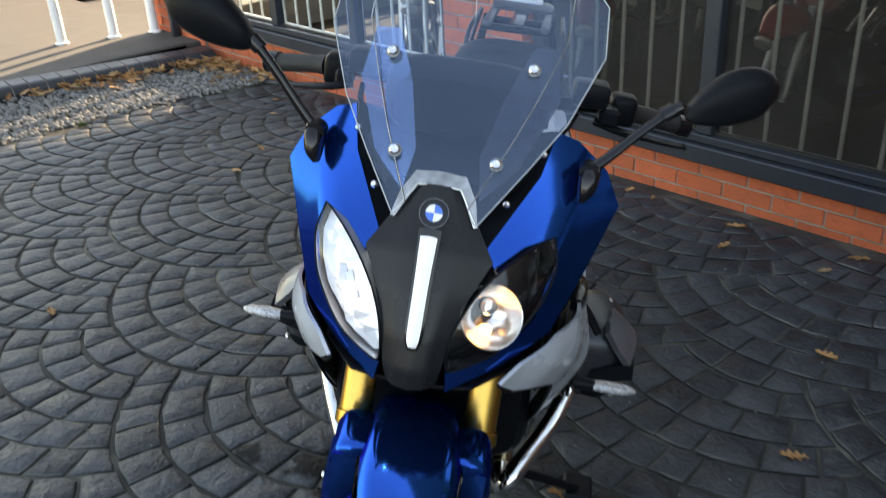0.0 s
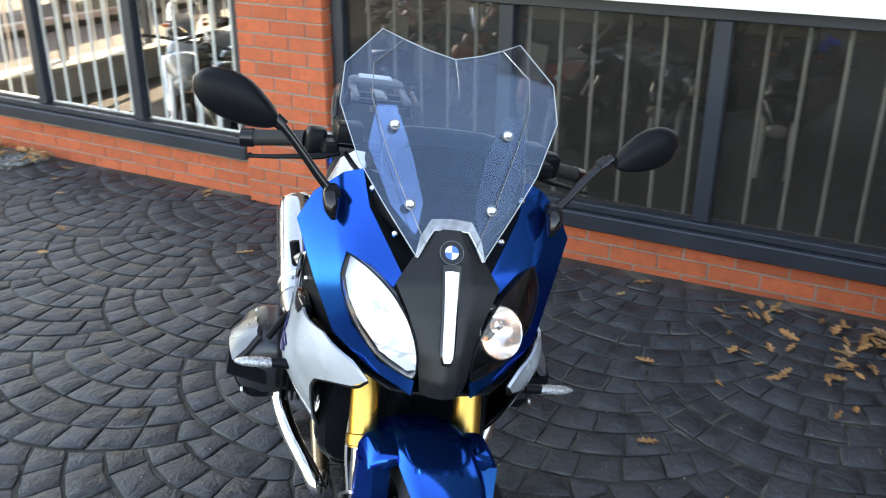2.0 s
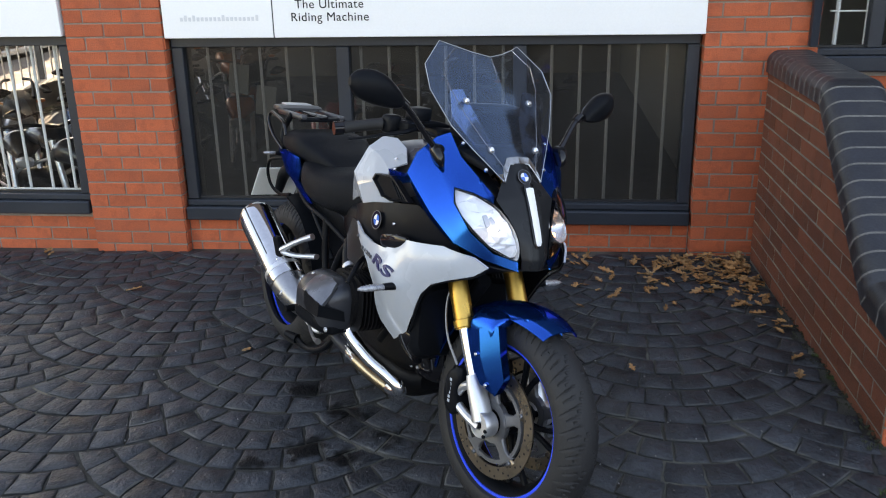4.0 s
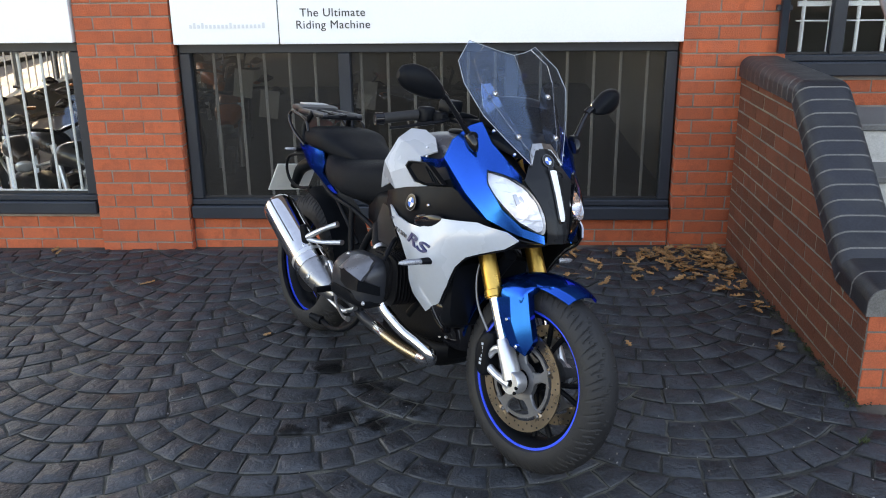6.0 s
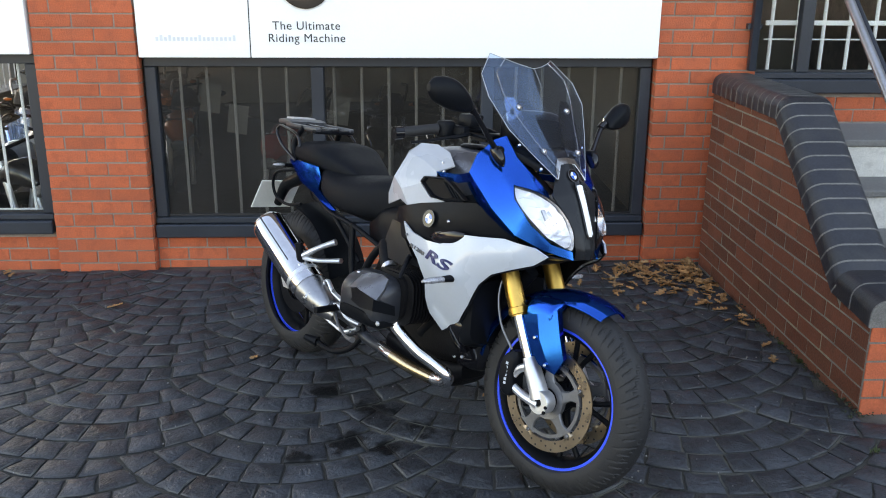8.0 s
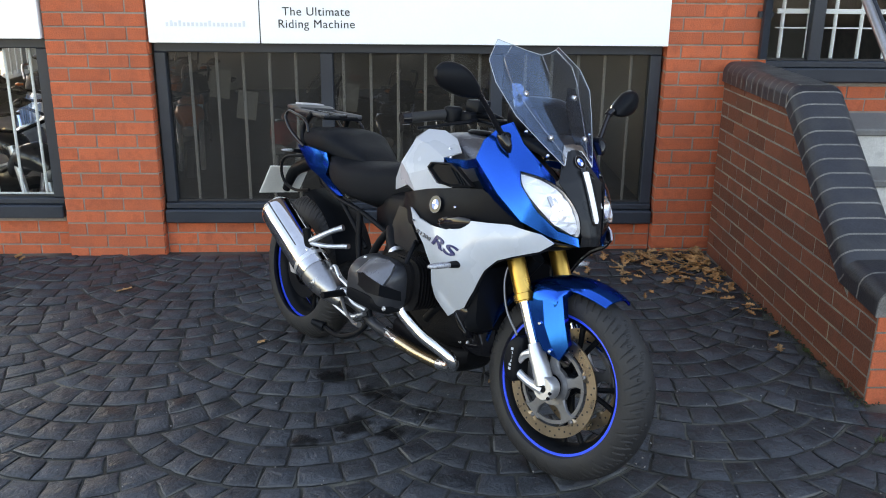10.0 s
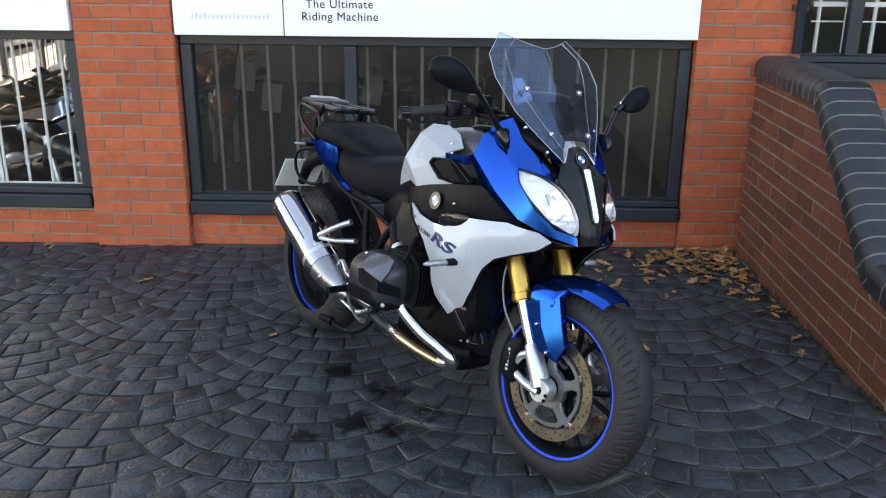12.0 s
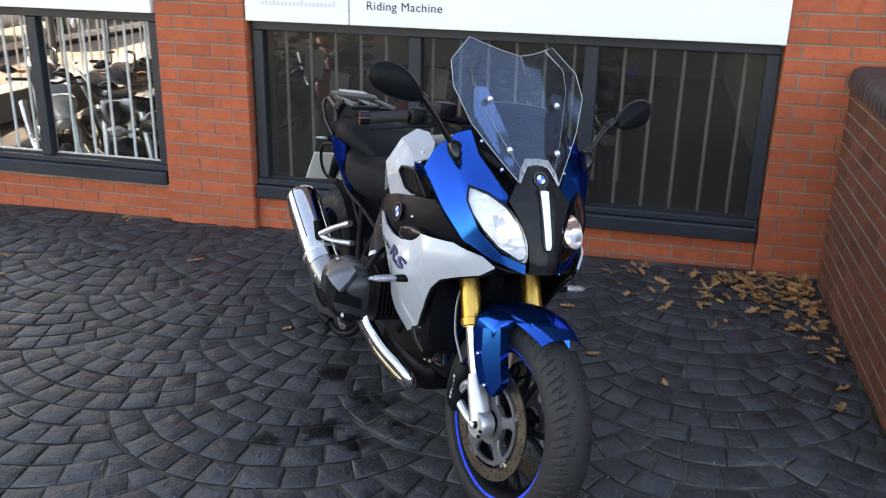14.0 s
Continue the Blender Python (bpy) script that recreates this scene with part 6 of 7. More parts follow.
part("lower_yoke", hull([(-0.14, -0.20, 0.70, 0.03, 0.02), (-0.10, -0.20, 0.70, 0.045, 0.026), (0.10, -0.20, 0.70, 0.045, 0.026), (0.14, -0.20, 0.70, 0.03, 0.02)], "y", 18, 8, 4), BLACK_SATIN, bike)
part("steering_damper", rod([(-0.16, -0.03, 0.66), (-0.30, -0.02, 0.50)], 0.022, 14), BLACK_SATIN, bike)
for label, s in BOTH:
    cyl = part("cylinder", flip(hull([(-0.14, -0.55, 0.50, 0.085, 0.085), (-0.20, -0.55, 0.502, 0.08, 0.08), (-0.275, -0.552, 0.508, 0.078, 0.078)], "y", 24, 6, 3), s), ENGINE, bike, "black finned boxer cylinder")
    for k in range(8):
        y = -0.165 - 0.0135 * k
        part("fin", flip(hull([(y, -0.55, 0.503, 0.104, 0.090), (y - 0.004, -0.55, 0.503, 0.104, 0.090)], "y", 24, 2, 3.5), s), ENGINE, cyl)
    head = part("cylinder_head", flip(hull([(-0.262, -0.595, 0.490, 0.098, 0.072), (-0.276, -0.606, 0.488, 0.112, 0.086), (-0.310, -0.610, 0.484, 0.113, 0.088), (-0.340, -0.614, 0.480, 0.108, 0.078), (-0.360, -0.618, 0.476, 0.094, 0.060), (-0.368, -0.620, 0.474, 0.075, 0.040)], "y", 40, 22, 3.6), s), HEAD, bike, "dark grey cast cylinder head cover")
    plate = [(-0.711, -0.345, 0.500), (-0.690, -0.338, 0.528), (-0.658, -0.332, 0.552), (-0.598, -0.325, 0.576), (-0.540, -0.322, 0.582), (-0.505, -0.324, 0.574), (-0.494, -0.345, 0.545), (-0.492, -0.376, 0.512), (-0.540, -0.385, 0.524), (-0.588, -0.386, 0.533), (-0.650, -0.370, 0.518)]
    part("cover_panel", shell(plate, "y", [(-0.600, -0.364, 0.555), (-0.540, -0.360, 0.556), (-0.516, -0.362, 0.545)], 0.014, s, 0.012), COVER, head, "smooth grey raised cover panel")
    band = {"a": (-0.716, -0.344, 0.500), "b": (-0.590, -0.387, 0.533), "c": (-0.495, -0.384, 0.514), "d": (-0.489, -0.301, 0.486), "e": (-0.700, -0.352, 0.478), "f": (-0.558, -0.391, 0.474), "g": (-0.494, -0.387, 0.477), "h": (-0.489, -0.296, 0.453)}
    part("cover_guard", facets(band, ("abfe", "bcgf", "cdhg"), 0.012, s), BLACK_SATIN, head, "black rubber protective strip")
    part("cover_guard", flip(hull([(-0.290, -0.616, 0.430, 0.112, 0.030), (-0.330, -0.618, 0.430, 0.112, 0.032), (-0.358, -0.622, 0.436, 0.092, 0.026), (-0.372, -0.625, 0.442, 0.070, 0.015)], "y", 30, 14, 4), s), BLACK_SATIN, head, "black protective lower cover")
    screw(head, (-0.662, -s * 0.330, 0.556), 0.011, SILVER, (0, -s, 0.3))
    screw(head, (-0.508, -s * 0.350, 0.428), 0.008, SILVER, (0, -s, 0))
    part("spark_lead", flip(rod([(-0.48, -0.30, 0.58), (-0.50, -0.26, 0.63), (-0.56, -0.20, 0.64)], 0.008, 8, steps=10), s), BLACK_SATIN, bike)
    part("throttle_body", flip(rod([(-0.64, -0.20, 0.545), (-0.70, -0.185, 0.585), (-0.76, -0.15, 0.63)], (0.024, 0.026, 0.028), 16, steps=8), s), BLACK_SATIN, bike)
    part("throttle_clamp", flip(rod([(-0.665, -0.195, 0.562), (-0.678, -0.191, 0.571)], 0.029, 18), s), SILVER, bike)
    # header pipe
    pipe = part("header_pipe", flip(rod([(-0.525, -0.268, 0.452), (-0.527, -0.265, 0.415), (-0.488, -0.250, 0.376), (-0.444, -0.225, 0.338), (-0.385, -0.190, 0.303), (-0.352, -0.168, 0.276), (-0.372, -0.156, 0.248), (-0.446, -0.150, 0.236), (-0.556, -0.150, 0.236), (-0.673, -0.150, 0.245), (-0.76, -0.14, 0.25)], 0.0205, 16, steps=56), s), CHROME, bike, "chrome exhaust header pipe")
    part("heat_band", flip(rod([(-0.440, -0.150, 0.236), (-0.556, -0.150, 0.236), (-0.665, -0.150, 0.244)], 0.0225, 16, steps=10), s), BRONZE, pipe, "heat tinted golden pipe section")
    # footpegs
    hanger = part("footpeg_hanger", flip(rod([(-1.085, -0.178, 0.418), (-1.078, -0.180, 0.372), (-1.050, -0.180, 0.345), (-0.973, -0.178, 0.350), (-0.925, -0.174, 0.318), (-0.858, -0.165, 0.308)], (0.009, 0.010, 0.012, 0.013, 0.013, 0.010), 10, steps=22, flat=0.7), s), SILVER, bike, "silver cast footpeg hanger")
    part("hanger_arm", flip(rod([(-1.085, -0.178, 0.418), (-1.062, -0.179, 0.424), (-1.025, -0.179, 0.392), (-0.965, -0.177, 0.372)], (0.009, 0.009, 0.010, 0.011), 10, steps=14, flat=0.7), s), SILVER, hanger)
    part("hanger_arm", flip(rod([(-1.081, -0.178, 0.285), (-1.000, -0.178, 0.270), (-0.930, -0.174, 0.262), (-0.865, -0.166, 0.290)], (0.010, 0.012, 0.014, 0.012), 10, steps=14, flat=0.7), s), SILVER, hanger)
    part("footpeg", flip(rod([(-0.985, -0.180, 0.342), (-0.975, -0.285, 0.342)], (0.014, 0.012), 12), s), BLACK_SATIN, hanger, "black rubber rider footpeg")
    for x, z in ((-0.885, 0.274), (-0.985, 0.342), (-1.015, 0.398)):
        screw(hanger, (x, -s * 0.186, z), 0.007, GUNMETAL, (0, -s, 0))
    part("brake_pedal", flip(rod([(-0.985, -0.195, 0.325), (-0.92, -0.215, 0.292), (-0.84, -0.232, 0.272), (-0.795, -0.236, 0.276)], (0.007, 0.006, 0.006, 0.011), 10, steps=14), s), GUNMETAL, bike, "dark metal foot lever")
    ph = part("pillion_hanger", flip(rod([(-1.075, -0.150, 0.572), (-1.12, -0.185, 0.545), (-1.190, -0.215, 0.500)], (0.018, 0.015, 0.020), 10, steps=10, flat=0.7), s), SILVER, bike, "silver pillion footrest bracket")
    part("bracket_arm", flip(rod([(-1.030, -0.150, 0.508), (-1.12, -0.190, 0.492), (-1.195, -0.215, 0.490)], (0.015, 0.012, 0.017), 10, steps=10, flat=0.7), s), SILVER, ph)
    part("pillion_peg", flip(rod([(-1.195, -0.220, 0.470), (-1.205, -0.235, 0.545)], (0.017, 0.015), 12), s), BLACK_SATIN, ph, "folded black pillion peg")
    screw(ph, (-1.185, -s * 0.238, 0.462), 0.009, CHROME, (0, -s, 0))

# ---- exhaust, swing arm, stands ----
part("link_pipe", rod([(-0.72, -0.145, 0.248), (-0.84, -0.135, 0.256), (-0.95, -0.140, 0.300), (-1.03, -0.180, 0.340)], (0.020, 0.022, 0.024, 0.030), 16, steps=20), HEAD, bike, "dull steel link pipe")
cone = part("exhaust_cone", rod([(-1.005, -0.172, 0.302), (-1.035, -0.182, 0.316), (-1.080, -0.192, 0.340), (-1.135, -0.199, 0.370), (-1.157, -0.200, 0.382)], (0.026, 0.038, 0.054, 0.064, 0.066), 26, steps=16, flat=1.0), SATIN, bike, "satin steel exhaust cone")
muff = part("muffler", rod([(-1.150, -0.200, 0.378), (-1.170, -0.201, 0.390), (-1.305, -0.210, 0.472), (-1.448, -0.219, 0.560), (-1.475, -0.221, 0.577)], (0.064, 0.070, 0.070, 0.069, 0.060), 18, steps=26), MUFFLER, bike, "polished chrome muffler")
for dy, dz in ((-0.069, 0.004), (-0.055, 0.048), (-0.055, -0.040)):
    part("seam", rod([(-1.230, -0.205 + dy, 0.427 + dz), (-1.335, -0.212 + dy, 0.491 + dz), (-1.443, -0.219 + dy, 0.557 + dz)], 0.0035, 6), INK, muff)
part("tailpipe", rod([(-1.471, -0.221, 0.574), (-1.482, -0.222, 0.581)], (0.030, 0.026), 20), INK, muff)
part("muffler_strap", rod([(-1.190, -0.203, 0.402), (-1.204, -0.204, 0.411)], 0.0708, 32), SILVER, muff)
screw(cone, (-1.100, -0.252, 0.362), 0.011, SILVER, (0, -1, 0.2))
part("swing_arm", rod([(-0.88, 0.08, 0.36), (-1.10, 0.12, 0.35), (-1.35, 0.13, 0.33), (-1.525, 0.12, 0.315)], (0.05, 0.045, 0.042, 0.055), 16, steps=14), ENGINE, bike, "black single-sided swing arm")
part("final_drive", lathe(bmesh.new(), [(0.0, 0.085), (0.07, 0.085), (0.085, 0.10), (0.085, 0.135), (0.06, 0.155), (0.0, 0.158)], 30, centre=(-1.525, 0, 0.315)), ENGINE, bike)
part("rear_axle_nut", lathe(bmesh.new(), [(0.0, -0.085), (0.042, -0.085), (0.042, -0.07), (0.0, -0.06)], 6, centre=(-1.525, 0, 0.315)), SILVER, bike)
part("centre_stand", rod([(-0.86, -0.13, 0.28), (-0.92, -0.15, 0.20), (-1.03, -0.16, 0.155), (-1.15, -0.165, 0.165)], 0.011, 10, steps=14), BLACK_SATIN, bike, "black folded centre stand")
part("stand_foot", rod([(-1.13, -0.165, 0.163), (-1.18, -0.19, 0.172)], (0.02, 0.012), 8), BLACK_SATIN, bike)
stand = part("side_stand", rod([(-0.44, 0.13, 0.24), (-0.52, 0.22, 0.165), (-0.63, 0.335, 0.058)], (0.014, 0.011, 0.010), 12, steps=8), BLACK_SATIN, bike, "black side stand, swung out")
part("stand_foot", slab(-0.69, -0.60, 0.305, 0.375, 0.044, 0.058, bevel=0.006), BLACK_SATIN, stand)
part("engine_cover", hull([(-0.46, 0, 0.35, 0.08, 0.07), (-0.38, 0, 0.37, 0.095, 0.10), (-0.30, 0, 0.39, 0.09, 0.10), (-0.272, 0, 0.39, 0.07, 0.07)], "x", 24, 12, 3.5), BLACK_GLOSS, bike, "black front engine cover")
for label, s in BOTH:
    part("side_cowl", flip(hull([(0.36, -0.335, -0.125, 0.016, 0.016), (0.40, -0.328, -0.145, 0.030, 0.026), (0.45, -0.325, -0.160, 0.040, 0.030), (0.50, -0.32, -0.160, 0.030, 0.020)], "z", 18, 12, 3), s), BLACK_GLOSS, bike)
    for p in ((-0.36, -0.103, 0.33), (-0.42, -0.102, 0.38), (-0.40, -0.100, 0.32)):
        screw(bike, (p[0], s * p[1], p[2]), 0.006, SILVER, (0.2, -s, 0))

# ---- model lettering on the white panels ----
def decal(word, size, at, mat, shear=0.35):
    cu = bpy.data.curves.new("lettering", "FONT")
    cu.body, cu.size, cu.extrude, cu.shear, cu.offset = word, size, 0.0012, shear, size * (0.022 if size > 0.03 else 0.0)
    tmp = bpy.data.objects.new("lettering", cu)
    scene.collection.objects.link(tmp)
    me = bpy.data.meshes.new_from_object(tmp.evaluated_get(bpy.context.evaluated_depsgraph_get()))
    bpy.data.objects.remove(tmp)
    me.transform(at)
    for v in me.vertices:
        v.co.y = on_white(v.co.x, v.co.z) - (0.0040 if v.co.y < at.translation.y else 0.0012)
    me.materials.clear()
    me.materials.append(mat)
    part("lettering", me, mat, bike)


side_tilt = pose(0, 0, 0, 90, 0, 0)
decal("R", 0.045, Matrix.Translation((-0.414, -0.27, 0.666)) @ Matrix.Rotation(radians(9), 4, "Y") @ Matrix.Diagonal((2.6, 1, 1, 1)) @ side_tilt, DECAL, 0.20)
decal("S", 0.045, Matrix.Translation((-0.342, -0.27, 0.655)) @ Matrix.Rotation(radians(9), 4, "Y") @ Matrix.Diagonal((2.7, 1, 1, 1)) @ side_tilt, DECAL, 0.20)
decal("R1200", 0.018, Matrix.Translation((-0.506, -0.26, 0.680)) @ Matrix.Rotation(radians(9), 4, "Y") @ Matrix.Diagonal((1.85, 1, 1, 1)) @ side_tilt, GUNMETAL, 0.2)

# ---- showroom behind the windows: parked machines, dim ----
def paint(name, colour):
    return material(name, colour, 0.3, metal=0.2, var=0.05, coat=0.8)


PAINTS = [paint("showroom_red", (0.42, 0.02, 0.02)), paint("showroom_blue", (0.02, 0.08, 0.42)), paint("showroom_white", (0.62, 0.62, 0.62)), paint("showroom_black", (0.02, 0.02, 0.022)), paint("showroom_orange", (0.55, 0.14, 0.02))]


def showroom_bike(m, colour, label):
    root = tagged(new("showroom_motorcycle"), label, "motorcycle", "motorcycles inside the showroom")
    for x, r in ((0.0, 0.30), (-1.42, 0.30)):
        w = part("wheel", lathe(bmesh.new(), [(0.20, -0.04), (0.24, -0.06), (r, -0.03), (r, 0.03), (0.24, 0.06), (0.20, 0.04)], 28, closed=True), RUBBER, root, at=Matrix.Translation((x, 0, 0.30)))
        for k in range(6):
            a = k * math.pi / 3
            part("spoke", rod([(0, 0, 0), (0.205 * math.cos(a), 0, 0.205 * math.sin(a))], 0.012, 6), GUNMETAL, w)
    part("tank", hull([(-0.80, 0, 0.84, 0.06, 0.03), (-0.62, 0, 0.90, 0.12, 0.075), (-0.42, 0, 0.91, 0.12, 0.08), (-0.30, 0, 0.88, 0.07, 0.04)], "x", 18, 12, 2.6), colour, root)
    part("fairing", hull([(-0.36, 0, 0.76, 0.10, 0.09), (-0.22, 0, 0.88, 0.14, 0.10), (-0.08, 0, 0.88, 0.10, 0.08), (0.02, 0, 0.84, 0.04, 0.04)], "x", 18, 12, 2.6), colour, root)
    part("seat", hull([(-1.45, 0, 0.90, 0.07, 0.02), (-1.25, 0, 0.86, 0.13, 0.05), (-0.95, 0, 0.80, 0.14, 0.05), (-0.78, 0, 0.80, 0.09, 0.04)], "x", 16, 12, 2.8), LEATHER, root)
    part("engine", hull([(-0.95, 0, 0.42, 0.09, 0.09), (-0.65, 0, 0.45, 0.14, 0.15), (-0.38, 0, 0.45, 0.10, 0.11)], "x", 16, 8, 3.5), ENGINE, root)
    part("exhaust", rod([(-0.4, -0.15, 0.3), (-0.9, -0.18, 0.25), (-1.4, -0.2, 0.5)], (0.03, 0.04, 0.06), 12, steps=14), CHROME, root)
    for s in (-1, 1):
        part("fork_tube", rod([(-0.30, s * 0.1, 0.95), (0.0, s * 0.1, 0.30)], 0.025, 10), SILVER, root)
        part("handlebar", rod([(-0.36, 0, 1.02), (-0.38, s * 0.2, 1.06), (-0.46, s * 0.38, 1.05)], 0.014, 8, steps=8), BLACK_SATIN, root)
        part("mirror", hull([(s * 0.30, -0.25, 1.18, 0.01, 0.01), (s * 0.37, -0.25, 1.2, 0.03, 0.04), (s * 0.45, -0.26, 1.2, 0.01, 0.01)], "y", 12, 8, 2.3), BLACK_GLOSS, root)
    # frame tubes, luggage rail, plate and lamps: the small things that show between the bars
    for s in (-1, 1):
        for pts in ([(-0.34, s * 0.06, 0.80), (-0.70, s * 0.14, 0.62), (-0.92, s * 0.13, 0.45)], [(-0.92, s * 0.12, 0.52), (-1.25, s * 0.11, 0.74), (-1.55, s * 0.09, 0.86)], [(-0.95, s * 0.13, 0.35), (-1.42, s * 0.10, 0.31)], [(-1.20, s * 0.13, 0.92), (-1.50, s * 0.13, 0.98), (-1.62, s * 0.06, 0.97)]):
            part("frame_tube", rod(pts, 0.014, 8, steps=8), BLACK_SATIN if s > 0 else SILVER, root)
        part("signal_lamp", hull([(s * 0.14, -1.52, 0.78, 0.012, 0.012), (s * 0.19, -1.53, 0.78, 0.02, 0.018), (s * 0.22, -1.53, 0.78, 0.008, 0.008)], "y", 10, 6, 2.3), PAINTS[4], root)
    part("screen", sheet([[(-0.16, y, 0.98) for y in (-0.10, 0, 0.10)], [(-0.24, y, 1.10) for y in (-0.11, 0, 0.11)], [(-0.31, y, 1.20) for y in (-0.07, 0, 0.07)]], 6, 6, 0.004), SCREEN, root).visible_shadow = False
    part("lamp", hull([(-0.02, 0, 0.80, 0.03, 0.03), (0.02, 0, 0.80, 0.07, 0.05), (0.04, 0, 0.80, 0.05, 0.03)], "x", 14, 6, 2.5), FACET, root)
    root.matrix_basis = m
    return root


for i, (x, y, turn, c) in enumerate(((-3.35, 4.25, -70, 0), (-3.95, 4.75, -75, 3), (-3.2, 5.3, -80, 4), (-4.35, 5.4, -65, 2), (-2.35, 4.6, -100, 0), (-1.6, 4.9, -95, 3), (-0.9, 4.8, -85, 3), (-4.25, 3.95, -60, 3), (-3.75, 3.74, -35, 3), (-4.75, 4.05, -48, 2), (-4.1, 4.35, -110, 2), (-4.15, 6.1, -70, 0), (-3.6, 6.6, -80, 4), (-4.7, 7.0, -75, 0), (-4.0, 7.6, -60, 4))):
    name = ("red", "blue", "white", "black", "orange")[c]
    showroom_bike(pose(x, y, -0.40, 0, 8, turn) @ Matrix.Diagonal((0.92, 0.85, 0.86, 1)), PAINTS[c], "parked " + name + " motorcycle behind the showroom window")
for x, y, z in ((-2.324, 3.1965, 0.80), (-2.466, 3.1965, 0.92), (-1.755, 3.1965, 0.85)):
    card = thing("price_card", slab(-0.055, 0.055, -0.002, 0.002, -0.08, 0.08, bevel=0.001), PLASTER, "pale price card hanging inside the window", "card", group="price cards")
    card.matrix_basis = pose(x, y, z, 0, 8, 0)


# ---- street beyond: parked cars ----
def car(m, colour, label):
    root = tagged(new("parked_car"), label, "car", "parked cars")
    part("body", hull([(-2.1, 0, 0.62, 0.70, 0.22), (-1.9, 0, 0.60, 0.84, 0.33), (-0.9, 0, 0.60, 0.88, 0.36), (0.8, 0, 0.60, 0.88, 0.36), (1.8, 0, 0.56, 0.82, 0.28), (2.1, 0, 0.52, 0.66, 0.18)], "x", 28, 26, 4), colour, root)
    part("cabin", hull([(-1.7, 0, 0.95, 0.60, 0.08), (-1.2, 0, 1.12, 0.68, 0.26), (-0.2, 0, 1.18, 0.70, 0.28), (0.5, 0, 1.08, 0.68, 0.20), (1.1, 0, 0.92, 0.62, 0.05)], "x", 24, 22, 4), BLACK_GLOSS, root)
    part("roof", hull([(-1.25, 0, 1.43, 0.45, 0.02), (-0.9, 0, 1.45, 0.60, 0.03), (-0.1, 0, 1.46, 0.60, 0.03), (0.25, 0, 1.43, 0.48, 0.02)], "x", 20, 12, 4), colour, root)
    for x in (-1.3, 1.3):
        for s in (-1, 1):
            w = part("wheel", lathe(bmesh.new(), [(0.19, -0.09), (0.31, -0.09), (0.32, -0.05), (0.32, 0.05), (0.31, 0.09), (0.19, 0.09)], 30, closed=True), RUBBER, root, at=Matrix.Translation((x, s * 0.80, 0.32)))
            part("rim", lathe(bmesh.new(), [(0.0, -0.06), (0.05, -0.07), (0.19, -0.06), (0.20, 0.0), (0.19, 0.06), (0.05, 0.07), (0.0, 0.06)], 24), SILVER, w)
            for k in range(5):
                a = k * 2 * math.pi / 5
                part("spoke", rod([(0.03 * math.cos(a), s * 0.075, 0.03 * math.sin(a)), (0.19 * math.cos(a), s * 0.07, 0.19 * math.sin(a))], 0.02, 6), CHROME, w)
    root.matrix_basis = m
    return root


car(pose(-11.5, 4.6, -0.03, 0, 0, 78), PAINTS[1], "blue car parked on the sunlit street")
car(pose(-10.0, 9.3, -0.03, 0, 0, 96), PAINTS[2], "pale silver car parked outside the side window")
car(pose(-10.2, 14.6, -0.03, 0, 0, 95), PAINTS[2], "pale car parked further along the street")

# ---- fallen oak leaves ----
def leaf_shape(r, size):
    """A lobed, curled oak leaf: outline points with a raised midrib."""
    lobes, n = r.choice((3, 4)), 48
    pts = []
    wide, phase = r.uniform(0.22, 0.32), {1: r.uniform(2.2, 3.6), -1: r.uniform(2.2, 3.6)}
    for sgn in (1, -1):
        for i in range(n // 2):
            t = i / (n // 2 - 1)
            t = t if sgn > 0 else 1 - t
            w = wide * math.sin(math.pi * min(t * 0.94 + 0.03, 1)) ** 0.75 * (0.70 + 0.30 * math.cos(t * lobes * 2 * math.pi + phase[sgn] + 0.8 * math.sin(5 * t)) + 0.07 * math.cos(t * 41 + phase[sgn] * 3))
            pts.append((size * (t - 0.5), sgn * size * max(w, 0.012)))
    bend, twist = r.uniform(-1.2, 2.8), r.uniform(-2, 2)
    out = []
    for x, y in pts:
        out.append((x, y, bend * (y * y * 6 + x * x * 2.2) + twist * x * y * 3 + r.uniform(0, 0.05) * size))
    return out


def leaf_into(verts, faces, shape, m):
    o = len(verts)
    n = len(shape)
    spine = [((shape[i][0] + shape[n - 1 - i][0]) / 2, 0, -0.002) for i in range(n // 2)]
    for p in list(shape) + spine:
        verts.append(tuple(m @ Vector(p)))
    h = n // 2
    for i in range(h - 1):
        faces.append((o + i, o + i + 1, o + n + i + 1, o + n + i))
        faces.append((o + n + i, o + n + i + 1, o + n - 2 - i, o + n - 1 - i))


def leaf_mesh(seed):
    r = random.Random(seed)
    verts, faces = [], []
    leaf_into(verts, faces, leaf_shape(r, 0.10), Matrix.Identity(4))
    tube_bm = rod([(-0.05, 0, 0), (-0.068, 0.003, 0.004)], 0.0009, 4)
    me = bpy.data.meshes.new("leaf")
    me.from_pydata(verts, [], faces)
    tube_bm.free()
    me.materials.append(LEAF)
    return me


